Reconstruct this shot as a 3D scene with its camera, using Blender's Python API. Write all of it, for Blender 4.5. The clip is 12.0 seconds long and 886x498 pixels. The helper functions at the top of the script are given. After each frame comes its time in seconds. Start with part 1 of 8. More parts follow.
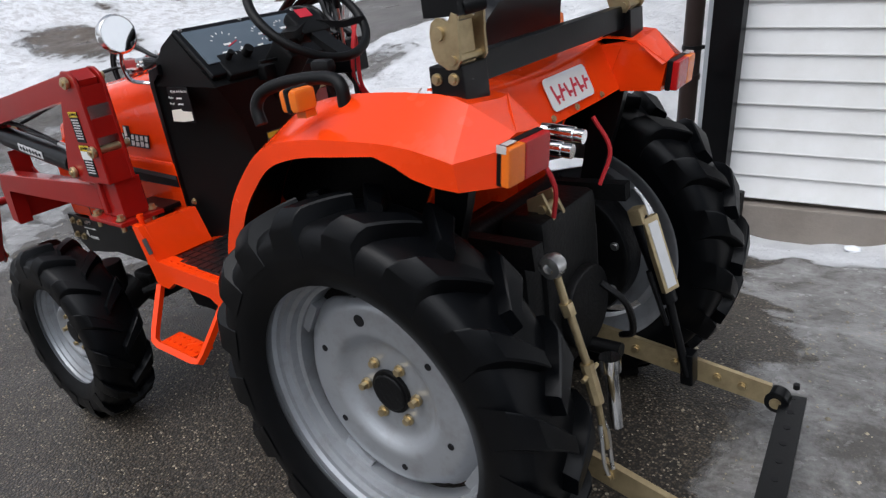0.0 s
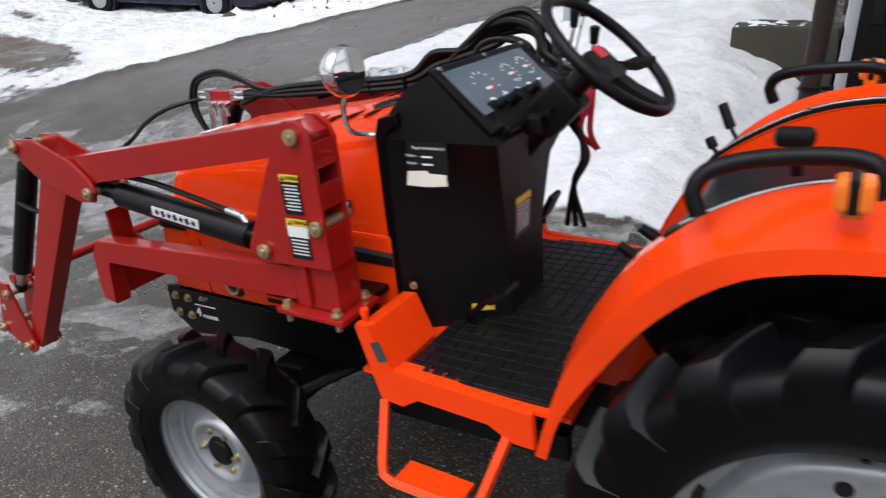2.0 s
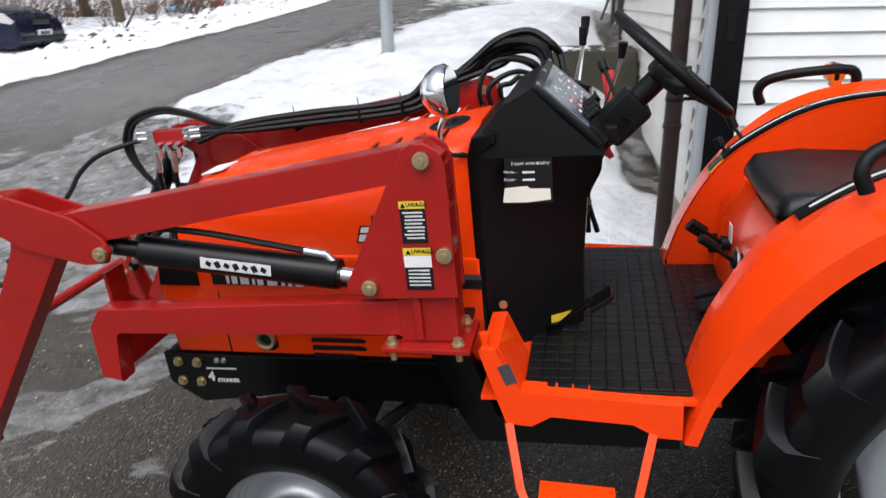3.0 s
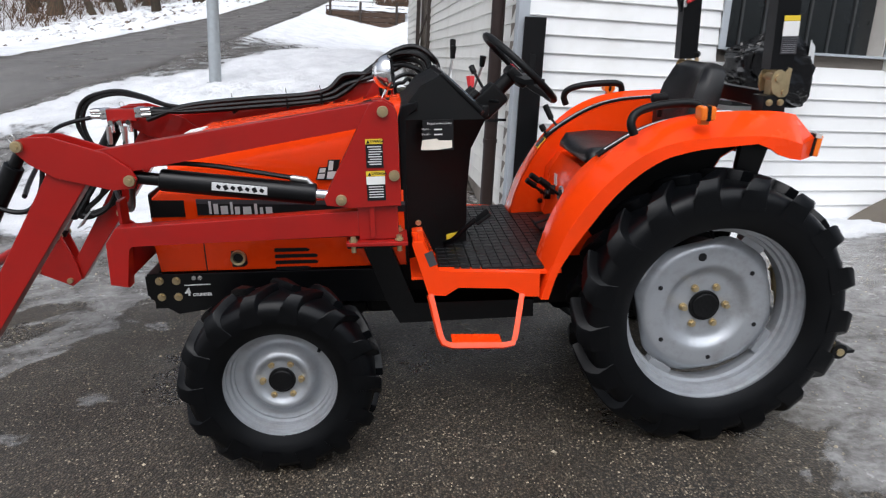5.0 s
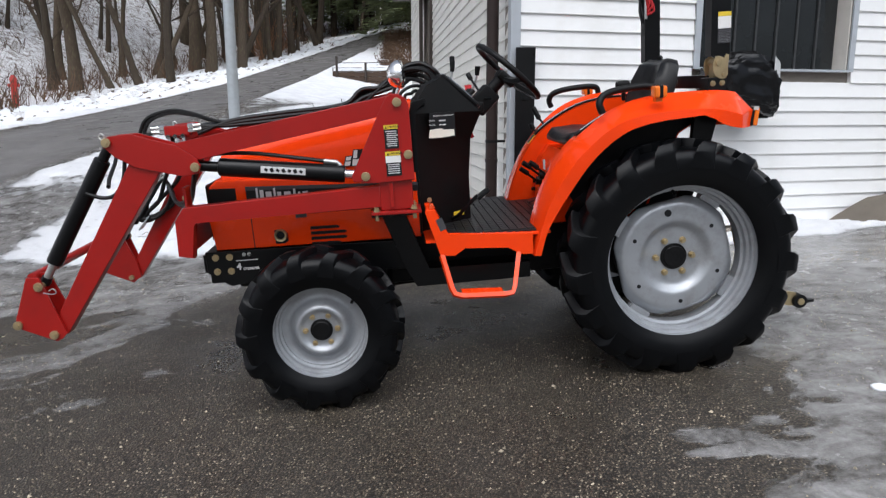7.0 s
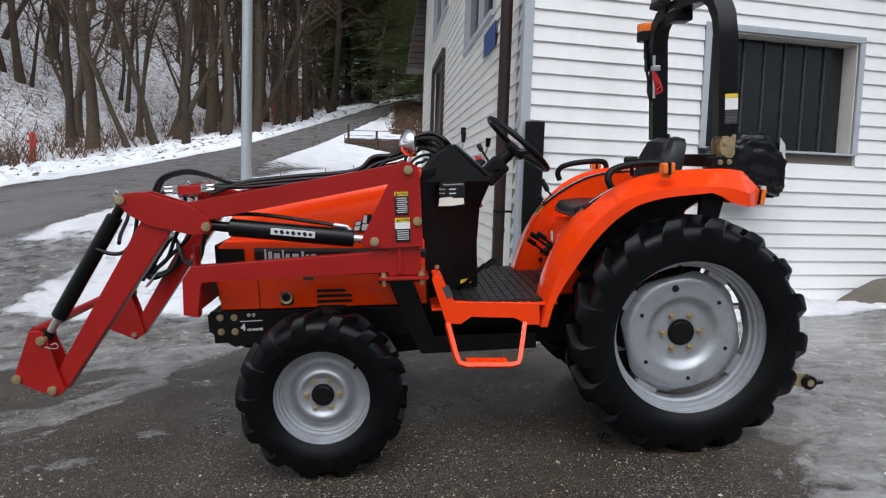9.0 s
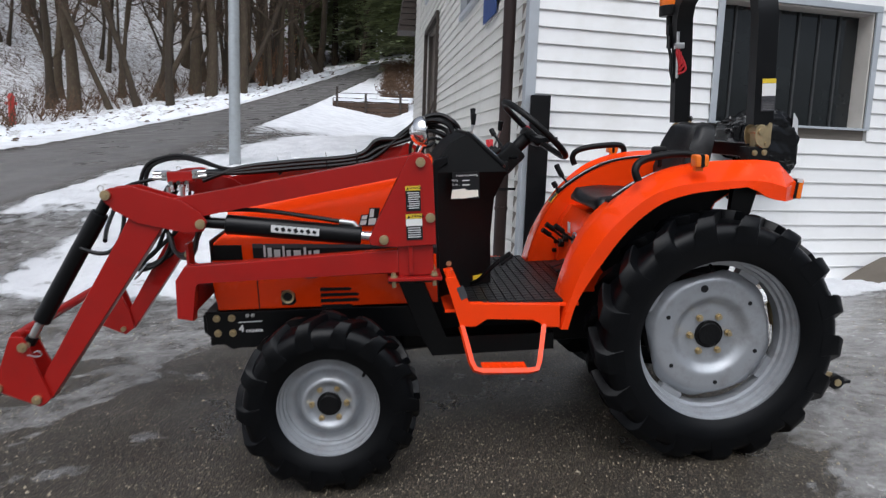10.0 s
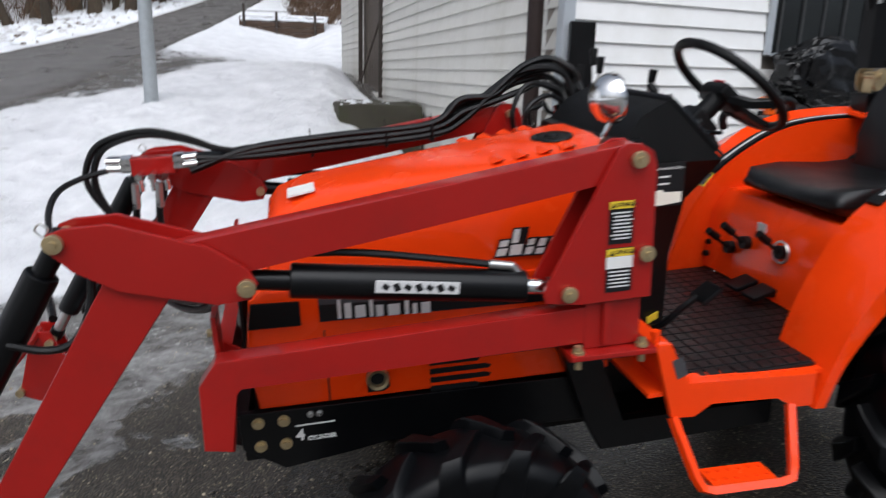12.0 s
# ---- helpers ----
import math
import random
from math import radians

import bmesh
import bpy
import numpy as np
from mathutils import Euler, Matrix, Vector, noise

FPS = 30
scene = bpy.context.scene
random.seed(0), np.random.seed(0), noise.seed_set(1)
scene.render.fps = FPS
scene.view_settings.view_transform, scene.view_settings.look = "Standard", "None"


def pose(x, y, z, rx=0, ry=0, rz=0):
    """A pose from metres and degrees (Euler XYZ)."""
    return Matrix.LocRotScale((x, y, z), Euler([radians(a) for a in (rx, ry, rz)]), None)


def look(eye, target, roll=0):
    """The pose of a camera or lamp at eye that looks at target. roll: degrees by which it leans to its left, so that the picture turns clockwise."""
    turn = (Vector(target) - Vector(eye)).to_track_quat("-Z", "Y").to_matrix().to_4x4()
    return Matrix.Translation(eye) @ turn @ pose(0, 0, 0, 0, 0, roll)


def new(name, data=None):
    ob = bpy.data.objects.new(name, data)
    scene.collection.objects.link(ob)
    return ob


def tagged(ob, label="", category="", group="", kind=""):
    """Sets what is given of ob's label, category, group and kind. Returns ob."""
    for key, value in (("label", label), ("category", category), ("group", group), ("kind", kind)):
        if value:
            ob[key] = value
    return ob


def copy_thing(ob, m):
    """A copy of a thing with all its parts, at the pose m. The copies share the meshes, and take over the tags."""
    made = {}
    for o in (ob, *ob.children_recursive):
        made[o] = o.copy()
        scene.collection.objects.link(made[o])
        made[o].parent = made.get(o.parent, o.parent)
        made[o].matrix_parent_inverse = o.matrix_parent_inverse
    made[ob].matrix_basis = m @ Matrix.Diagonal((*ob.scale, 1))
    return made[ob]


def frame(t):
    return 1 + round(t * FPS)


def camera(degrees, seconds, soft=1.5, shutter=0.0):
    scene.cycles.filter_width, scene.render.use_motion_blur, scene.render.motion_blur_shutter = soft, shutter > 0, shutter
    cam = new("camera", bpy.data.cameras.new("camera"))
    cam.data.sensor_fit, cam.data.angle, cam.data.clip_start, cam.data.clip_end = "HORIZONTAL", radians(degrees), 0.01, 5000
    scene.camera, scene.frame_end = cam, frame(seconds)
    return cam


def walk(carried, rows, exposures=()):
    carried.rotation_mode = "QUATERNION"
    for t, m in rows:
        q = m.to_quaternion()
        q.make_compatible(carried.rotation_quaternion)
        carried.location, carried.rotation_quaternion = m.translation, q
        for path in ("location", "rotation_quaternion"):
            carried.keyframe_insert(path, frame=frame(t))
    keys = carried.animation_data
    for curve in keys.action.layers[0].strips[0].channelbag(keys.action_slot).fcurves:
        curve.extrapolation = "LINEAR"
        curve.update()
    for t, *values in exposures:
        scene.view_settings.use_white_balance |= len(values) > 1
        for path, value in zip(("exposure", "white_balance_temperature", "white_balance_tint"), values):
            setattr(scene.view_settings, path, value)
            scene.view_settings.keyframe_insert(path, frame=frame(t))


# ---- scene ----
cam = camera(65.2, 12.0, soft=1.2, shutter=0.4)
PATH = [
    (0, (1.019, -1.542, 1.503), (-0.135, -0.11, 0.717), -3.1),
    (0.5, (0.842, -1.644, 1.503), (-0.189, -0.133, 0.697), -1.6),
    (1, (0.503, -1.721, 1.558), (-0.391, -0.06, 0.892), -2.2),
    (1.5, (0.149, -1.695, 1.552), (-0.714, -0.028, 0.86), -2.3),
    (2, (-0.153, -1.701, 1.536), (-1.105, -0.107, 0.791), -0.5),
    (2.5, (-0.556, -1.892, 1.527), (-1.181, -0.173, 0.719), 1.3),
    (3, (-0.889, -1.966, 1.503), (-1.287, -0.121, 0.839), -1.0),
    (3.5, (-1.096, -2.092, 1.503), (-1.19, -0.195, 0.878), 1.3),
    (3.7, (-1.184, -2.195, 1.505), (-1.164, -0.311, 0.834), 0.5),
    (5.3, (-1.241, -3.054, 1.335), (-1.043, -1.123, 0.852), 2.4),
    (5.5, (-1.25, -3.136, 1.323), (-1.055, -1.202, 0.855), 1.5),
    (6, (-1.293, -3.305, 1.281), (-1.117, -1.372, 0.801), 0.7),
    (6.5, (-1.323, -3.413, 1.172), (-1.188, -1.461, 0.76), 1.2),
    (7, (-1.265, -3.496, 1.12), (-1.12, -1.535, 0.752), -0.1),
    (7.5, (-1.259, -3.5, 1.12), (-1.1, -1.522, 0.867), 1.4),
    (7.7, (-1.257, -3.515, 1.128), (-1.098, -1.534, 0.901), 1.7),
    (9.5, (-1.309, -3.457, 1.117), (-1.181, -1.469, 0.943), 1.8),
    (10, (-1.372, -3.253, 1.241), (-1.203, -1.281, 0.958), 2.0),
    (10.5, (-1.446, -2.976, 1.337), (-1.12, -1.022, 1.061), 0.1),
    (11, (-1.53, -2.614, 1.427), (-1.169, -0.676, 1.087), 0.0),
    (11.5, (-1.768, -2.261, 1.402), (-1.311, -0.348, 1.039), -1.6),
    (12, (-1.988, -1.935, 1.36), (-1.559, -0.044, 0.869), 1.7),
]
walk(cam, [(t, look(eye, target, roll)) for t, eye, target, roll in PATH],
     exposures=((0.0, -0.04, 6000, 10), (0.5, 0.36, 6000, 10), (1.0, 0.16, 6000, 10), (1.5, 0.06, 6000, 10), (2.5, 0.44, 6050, 10), (3.5, 0.34, 6050, 10), (6.5, 0.24, 6000, 10), (7.5, 0.16, 6000, 10), (9.5, 0.01, 5950, 10), (12.0, 0.06, 6000, 10)))

# ---------------------------------------------------------------- light
world = bpy.data.worlds.new("overcast_sky")
scene.world = world
world.use_nodes = True
wn, wl = world.node_tree.nodes, world.node_tree.links
wn.clear()
SUN_UP, SUN_TURN = radians(56), radians(210)
sky = wn.new("ShaderNodeTexSky")
sky.sky_type, sky.sun_disc, sky.sun_elevation, sky.sun_rotation = "NISHITA", False, SUN_UP, SUN_TURN
sky.air_density, sky.dust_density, sky.ozone_density = 1.0, 6.0, 1.0
pale = wn.new("ShaderNodeHueSaturation")
pale.inputs["Saturation"].default_value = 0.40
back = wn.new("ShaderNodeBackground")
back.inputs["Strength"].default_value = 0.12
wout = wn.new("ShaderNodeOutputWorld")
wl.new(sky.outputs[0], pale.inputs["Color"])
wl.new(pale.outputs[0], back.inputs["Color"])
wl.new(back.outputs[0], wout.inputs["Surface"])

sun = new("overcast_sun", bpy.data.lights.new("overcast_sun", "SUN"))
sun.data.energy, sun.data.angle, sun.data.color = 1.7, radians(60), (1.0, 0.985, 0.96)
sun.matrix_world = look((5.0, -8.6, 14.5), (0, 0, 0))


# ---------------------------------------------------------------- materials
def material(name, color, rough=0.5, metal=0.0, vary=0.12, scale=9.0, bump=0.0, bump_scale=120.0, dirt=None, dirt_amount=0.0,
             dirt_scale=4.0, coat=0.0, rough_vary=0.1, streak=None, island=0.0, thing=0.0, spec=0.5):
    m = bpy.data.materials.new(name)
    m.use_nodes = True
    nt = m.node_tree
    p = nt.nodes["Principled BSDF"]
    co = nt.nodes.new("ShaderNodeTexCoord")
    mp = nt.nodes.new("ShaderNodeMapping")
    if streak:
        mp.inputs["Scale"].default_value = streak
    nt.links.new(co.outputs["Object"], mp.inputs["Vector"])
    n1 = nt.nodes.new("ShaderNodeTexNoise")
    n1.inputs["Scale"].default_value, n1.inputs["Detail"].default_value = scale, 6
    nt.links.new(mp.outputs[0], n1.inputs["Vector"])
    ramp = nt.nodes.new("ShaderNodeMix")
    ramp.data_type = "RGBA"
    dark = tuple(c * (1 - vary) for c in color)
    light = tuple(min(1, c * (1 + vary)) for c in color)
    ramp.inputs["A"].default_value = (*dark, 1)
    ramp.inputs["B"].default_value = (*light, 1)
    nt.links.new(n1.outputs["Fac"], ramp.inputs["Factor"])
    col = ramp.outputs["Result"]
    if dirt is not None:
        n2 = nt.nodes.new("ShaderNodeTexNoise")
        n2.inputs["Scale"].default_value, n2.inputs["Detail"].default_value = dirt_scale, 9
        n2.inputs["Roughness"].default_value = 0.68
        nt.links.new(mp.outputs[0], n2.inputs["Vector"])
        mr = nt.nodes.new("ShaderNodeMapRange")
        mr.inputs["From Min"].default_value, mr.inputs["From Max"].default_value = 0.48, 0.72
        mr.inputs["To Max"].default_value = dirt_amount
        nt.links.new(n2.outputs["Fac"], mr.inputs["Value"])
        mx = nt.nodes.new("ShaderNodeMix")
        mx.data_type = "RGBA"
        mx.inputs["B"].default_value = (*dirt, 1)
        nt.links.new(mr.outputs[0], mx.inputs["Factor"])
        nt.links.new(col, mx.inputs["A"])
        col = mx.outputs["Result"]
    if island or thing:
        src = nt.nodes.new("ShaderNodeNewGeometry").outputs["Random Per Island"] if island else nt.nodes.new("ShaderNodeObjectInfo").outputs["Random"]
        amount = island or thing
        r = nt.nodes.new("ShaderNodeMapRange")
        r.inputs["To Min"].default_value, r.inputs["To Max"].default_value = 1 - amount, 1 + amount
        nt.links.new(src, r.inputs["Value"])
        hv = nt.nodes.new("ShaderNodeHueSaturation")
        nt.links.new(r.outputs[0], hv.inputs["Value"])
        nt.links.new(col, hv.inputs["Color"])
        col = hv.outputs[0]
    nt.links.new(col, p.inputs["Base Color"])
    rr = nt.nodes.new("ShaderNodeMapRange")
    rr.inputs["To Min"].default_value, rr.inputs["To Max"].default_value = max(0.02, rough - rough_vary), min(1, rough + rough_vary)
    nt.links.new(n1.outputs["Fac"], rr.inputs["Value"])
    nt.links.new(rr.outputs[0], p.inputs["Roughness"])
    p.inputs["Metallic"].default_value = metal
    p.inputs["Specular IOR Level"].default_value = spec
    p.inputs["Coat Weight"].default_value = coat
    p.inputs["Coat Roughness"].default_value = 0.06
    if bump:
        n3 = nt.nodes.new("ShaderNodeTexNoise")
        n3.inputs["Scale"].default_value, n3.inputs["Detail"].default_value = bump_scale, 5
        nt.links.new(mp.outputs[0], n3.inputs["Vector"])
        b = nt.nodes.new("ShaderNodeBump")
        b.inputs["Strength"].default_value, b.inputs["Distance"].default_value = min(1.0, bump), 0.004
        nt.links.new(n3.outputs["Fac"], b.inputs["Height"])
        nt.links.new(b.outputs[0], p.inputs["Normal"])
    return m


ORANGE = material("orange_paint", (0.86, 0.052, 0.002), 0.26, vary=0.05, scale=5, coat=0.42, spec=0.10, bump=0.04, bump_scale=260, dirt=(0.50, 0.055, 0.012), dirt_amount=0.15, dirt_scale=7)
RED = material("loader_red_paint", (0.31, 0.0085, 0.006), 0.32, vary=0.12, scale=5, coat=0.58, spec=0.18, bump=0.1, bump_scale=180, dirt=(0.19, 0.012, 0.010), dirt_amount=0.4, dirt_scale=6)
BLACK = material("black_paint", (0.0022, 0.0024, 0.003), 0.32, vary=0.3, scale=8, bump=0.05, dirt=(0.010, 0.0095, 0.009), dirt_amount=0.2, spec=0.26)
PLASTIC = material("black_plastic", (0.0028, 0.003, 0.0032), 0.46, vary=0.2, scale=14, bump=0.12, bump_scale=700, dirt=(0.010, 0.010, 0.010), dirt_amount=0.15, spec=0.22)
VINYL = material("black_vinyl", (0.0035, 0.0038, 0.0045), 0.40, vary=0.2, scale=12, bump=0.2, bump_scale=420, spec=0.4)
RUBBER = material("tyre_rubber", (0.0013, 0.0016, 0.0022), 0.36, vary=0.35, scale=10, bump=0.06, bump_scale=260, dirt=(0.006, 0.0055, 0.005), dirt_amount=0.25, dirt_scale=9, rough_vary=0.10, spec=0.17)
MATRUBBER = material("floor_mat_rubber", (0.004, 0.0043, 0.005), 0.40, vary=0.3, scale=20, bump=0.3, bump_scale=300, dirt=(0.02, 0.019, 0.018), dirt_amount=0.35, spec=0.4)
HOSE = material("hydraulic_hose_rubber", (0.0022, 0.0022, 0.0025), 0.36, spec=0.35, vary=0.25, scale=40, bump=0.3, bump_scale=500)
SILVER = material("silver_wheel_paint", (0.36, 0.375, 0.395), 0.34, metal=0.50, vary=0.08, scale=8, bump=0.08, dirt=(0.24, 0.23, 0.22), dirt_amount=0.6, dirt_scale=14)
CHROME = material("chrome", (0.78, 0.78, 0.78), 0.12, metal=1.0, vary=0.04, rough_vary=0.05)
MIRROR = material("mirror_glass", (0.85, 0.87, 0.88), 0.03, metal=1.0, vary=0.01, rough_vary=0.01)
BRASS = material("yellow_zinc", (0.50, 0.40, 0.23), 0.36, metal=0.8, vary=0.25, scale=30, dirt=(0.25, 0.18, 0.10), dirt_amount=0.5, dirt_scale=20, bump=0.15)
STEEL = material("steel", (0.55, 0.55, 0.54), 0.3, metal=0.95, vary=0.15, scale=25)
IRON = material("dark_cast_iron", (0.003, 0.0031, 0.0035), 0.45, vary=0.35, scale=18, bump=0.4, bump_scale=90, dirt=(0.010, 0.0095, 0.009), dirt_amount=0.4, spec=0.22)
LENS_ORANGE = material("orange_lens", (0.80, 0.17, 0.01), 0.22, vary=0.1, scale=30, bump=0.3, bump_scale=220)
LENS_RED = material("red_lens", (0.42, 0.008, 0.008), 0.2, vary=0.1, scale=30, bump=0.3, bump_scale=220)
LENS_CLEAR = material("clear_lens", (0.55, 0.52, 0.50), 0.15, vary=0.1, scale=30)
WHITE = material("white_sticker", (0.74, 0.74, 0.72), 0.45, vary=0.05, scale=30, dirt=(0.5, 0.48, 0.44), dirt_amount=0.3)
GREYSTICK = material("grey_sticker", (0.05, 0.05, 0.055), 0.45, vary=0.1, scale=30)
SILVERSTICK = material("silver_sticker", (0.62, 0.62, 0.62), 0.35, vary=0.06, scale=30)
YELLOW = material("yellow_sticker", (0.72, 0.52, 0.03), 0.45, vary=0.08, scale=30)
INK = material("black_ink", (0.006, 0.006, 0.007), 0.5, vary=0.1, spec=0.3)
REDINK = material("red_ink", (0.55, 0.02, 0.04), 0.5, vary=0.1)
REDSTRAP = material("red_strap", (0.5, 0.015, 0.02), 0.7, vary=0.15, scale=60, bump=0.3, bump_scale=600)
BUFF = material("peeled_label", (0.78, 0.74, 0.64), 0.7, vary=0.06, scale=30)
DIAL = material("dial_face", (0.11, 0.14, 0.17), 0.08, vary=0.2, scale=8)
BAG = material("black_bag_film", (0.003, 0.003, 0.0035), 0.20, vary=0.3, scale=30, bump=0.9, bump_scale=28, spec=0.35)

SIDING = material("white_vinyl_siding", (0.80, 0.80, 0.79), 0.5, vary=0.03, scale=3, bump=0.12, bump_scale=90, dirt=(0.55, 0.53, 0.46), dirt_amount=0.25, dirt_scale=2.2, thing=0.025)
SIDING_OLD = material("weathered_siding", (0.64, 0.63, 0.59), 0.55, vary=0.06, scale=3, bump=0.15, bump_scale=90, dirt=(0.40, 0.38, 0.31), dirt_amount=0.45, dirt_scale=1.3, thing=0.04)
TRIM = material("grey_trim", (0.40, 0.43, 0.46), 0.45, vary=0.08, scale=6, dirt=(0.3, 0.3, 0.29), dirt_amount=0.4)
REVEAL = material("window_reveal", (0.62, 0.59, 0.54), 0.6, vary=0.08, scale=6, dirt=(0.4, 0.37, 0.32), dirt_amount=0.4)
CONCRETE = material("concrete", (0.24, 0.21, 0.18), 0.85, vary=0.2, scale=6, bump=0.7, bump_scale=60, dirt=(0.13, 0.11, 0.09), dirt_amount=0.6, dirt_scale=3)
MOSSY = material("mossy_concrete", (0.045, 0.040, 0.028), 0.9, vary=0.25, scale=9, bump=0.8, bump_scale=50, dirt=(0.040, 0.046, 0.016), dirt_amount=0.8, dirt_scale=5)
PIPE = material("brown_downpipe", (0.020, 0.011, 0.009), 0.5, vary=0.2, scale=10, dirt=(0.045, 0.033, 0.028), dirt_amount=0.3, spec=0.3)
GLASS_DARK = material("dark_window_glass", (0.014, 0.016, 0.017), 0.12, vary=0.35, scale=4, rough_vary=0.06)
FRAME_DARK = material("dark_window_frame", (0.035, 0.036, 0.037), 0.45, vary=0.2)
PLANTERWOOD = material("rotten_wood", (0.060, 0.036, 0.023), 0.9, vary=0.4, scale=10, bump=0.8, bump_scale=40, dirt=(0.03, 0.022, 0.018), dirt_amount=0.6)
OLDWOOD = material("old_wood", (0.11, 0.09, 0.075), 0.8, vary=0.3, scale=14, bump=0.6, bump_scale=60, streak=(6, 6, 0.6), dirt=(0.05, 0.04, 0.035), dirt_amount=0.5)
DARKWOOD = material("dark_wood", (0.040, 0.030, 0.024), 0.8, vary=0.3, scale=10, bump=0.5, bump_scale=50)
BLUE = material("blue_sign", (0.025, 0.06, 0.20), 0.5, vary=0.1)
GALV = material("galvanised_steel", (0.42, 0.45, 0.47), 0.45, metal=0.6, vary=0.14, scale=22, dirt=(0.32, 0.33, 0.33), dirt_amount=0.5, dirt_scale=14)
BARK = material("bark", (0.048, 0.033, 0.021), 0.9, vary=0.35, scale=12, bump=0.9, bump_scale=30, streak=(4, 4, 1), dirt=(0.11, 0.10, 0.05), dirt_amount=0.5, thing=0.35)
TWIG = material("twigs", (0.088, 0.055, 0.034), 0.9, vary=0.3, scale=5, island=0.25)
DRYLEAF = material("dry_leaves", (0.23, 0.11, 0.05), 0.8, vary=0.3, scale=6, island=0.3)
DRYLITTER = material("leaf_litter", (0.10, 0.072, 0.050), 0.9, vary=0.4, scale=9, bump=0.7, bump_scale=40, island=0.4)
NEEDLE = material("spruce_needles", (0.165, 0.195, 0.080), 0.85, vary=0.35, scale=2, island=0.4)
BRUSH = material("brown_brush", (0.088, 0.050, 0.027), 0.9, vary=0.3, scale=3, island=0.35)
CARPAINT = material("dark_blue_car_paint", (0.006, 0.008, 0.026), 0.25, vary=0.1, coat=0.1, spec=0.35)
CARGLASS = material("car_glass", (0.03, 0.035, 0.04), 0.08, vary=0.2)
REDPOST = material("red_hydrant_paint", (0.42, 0.03, 0.02), 0.5, vary=0.15)
SAND = material("damp_sand", (0.13, 0.112, 0.09), 0.95, vary=0.25, scale=7, bump=0.9, bump_scale=70, dirt=(0.11, 0.09, 0.07), dirt_amount=0.5)
SNOWPILE = material("snow", (0.80, 0.82, 0.85), 0.75, vary=0.04, scale=4, bump=0.8, bump_scale=25)
BLUESACK = material("pale_blue_plastic", (0.18, 0.42, 0.55), 0.4, vary=0.15, scale=8, bump=0.5, bump_scale=20)
STONE = material("grit", (0.30, 0.26, 0.19), 0.8, vary=0.4, scale=30, island=0.5)


def ground_material():
    """Wet asphalt with thin grey ice and, where the mesh says so, snow."""
    m = bpy.data.materials.new("wet_asphalt_ice_and_snow")
    m.use_nodes = True
    nt = m.node_tree
    N, L = nt.nodes.new, nt.links.new
    p = nt.nodes["Principled BSDF"]
    co = N("ShaderNodeTexCoord")

    def noise_of(scale, detail=6, rough=0.6, stretch=None, distort=0.0):
        n = N("ShaderNodeTexNoise")
        n.inputs["Scale"].default_value, n.inputs["Detail"].default_value = scale, detail
        n.inputs["Roughness"].default_value, n.inputs["Distortion"].default_value = rough, distort
        if stretch:
            mp = N("ShaderNodeMapping")
            mp.inputs["Scale"].default_value = stretch
            mp.inputs["Rotation"].default_value = (0, 0, radians(-14))
            L(co.outputs["Object"], mp.inputs["Vector"])
            L(mp.outputs[0], n.inputs["Vector"])
        else:
            L(co.outputs["Object"], n.inputs["Vector"])
        return n.outputs["Fac"]

    def ranged(src, a, b, lo=0.0, hi=1.0):
        r = N("ShaderNodeMapRange")
        for key, v in (("From Min", a), ("From Max", b), ("To Min", lo), ("To Max", hi)):
            r.inputs[key].default_value = v
        L(src, r.inputs["Value"])
        return r.outputs[0]

    def mixed(fac, a, b):
        x = N("ShaderNodeMix")
        x.data_type = "RGBA"
        for key, v in (("A", a), ("B", b)):
            if isinstance(v, tuple):
                x.inputs[key].default_value = (*v, 1)
            else:
                L(v, x.inputs[key])
        L(fac, x.inputs["Factor"])
        return x.outputs["Result"]

    def maths(op, a, b):
        x = N("ShaderNodeMath")
        x.operation = op
        for n, v in enumerate((a, b)):
            if isinstance(v, (int, float)):
                x.inputs[n].default_value = v
            else:
                L(v, x.inputs[n])
        return x.outputs[0]

    def attr(name):
        a = N("ShaderNodeAttribute")
        a.attribute_name = name
        return a.outputs["Fac"]

    def stones(scale):
        v = N("ShaderNodeTexVoronoi")
        v.inputs["Scale"].default_value = scale
        L(co.outputs["Object"], v.inputs["Vector"])
        pick = N("ShaderNodeSeparateColor")
        L(v.outputs["Color"], pick.inputs["Color"])
        return v.outputs["Distance"], pick.outputs["Red"], pick.outputs["Green"]

    near_d, near_r, near_g = stones(112)
    stone = mixed(ranged(near_r, 0.1, 0.95), (0.026, 0.021, 0.015), (0.165, 0.130, 0.090))
    stone = mixed(ranged(near_d, 0.25, 0.62), stone, (0.020, 0.0175, 0.015))
    pale = maths("MULTIPLY", ranged(near_g, 0.90, 0.93), ranged(near_d, 0.46, 0.34))
    stone = mixed(pale, stone, (0.36, 0.31, 0.225))
    asphalt = mixed(ranged(noise_of(1.3), 0.35, 0.72, 0.0, 0.55), stone, (0.040, 0.035, 0.029))
    big_d, big_r, big_g = stones(46)
    asphalt = mixed(maths("MULTIPLY", ranged(big_g, 0.93, 0.95), ranged(big_d, 0.30, 0.22)), asphalt, (0.30, 0.26, 0.19))
    wild = attr("wild")
    asphalt = mixed(ranged(wild, 0.04, 0.2), asphalt, mixed(ranged(noise_of(6), 0.35, 0.65), (0.055, 0.040, 0.028), (0.12, 0.092, 0.068)))
    road = attr("road")
    asphalt = mixed(road, asphalt, mixed(ranged(noise_of(2.6, 8, 0.65), 0.3, 0.7), (0.128, 0.122, 0.118), (0.158, 0.151, 0.146)))
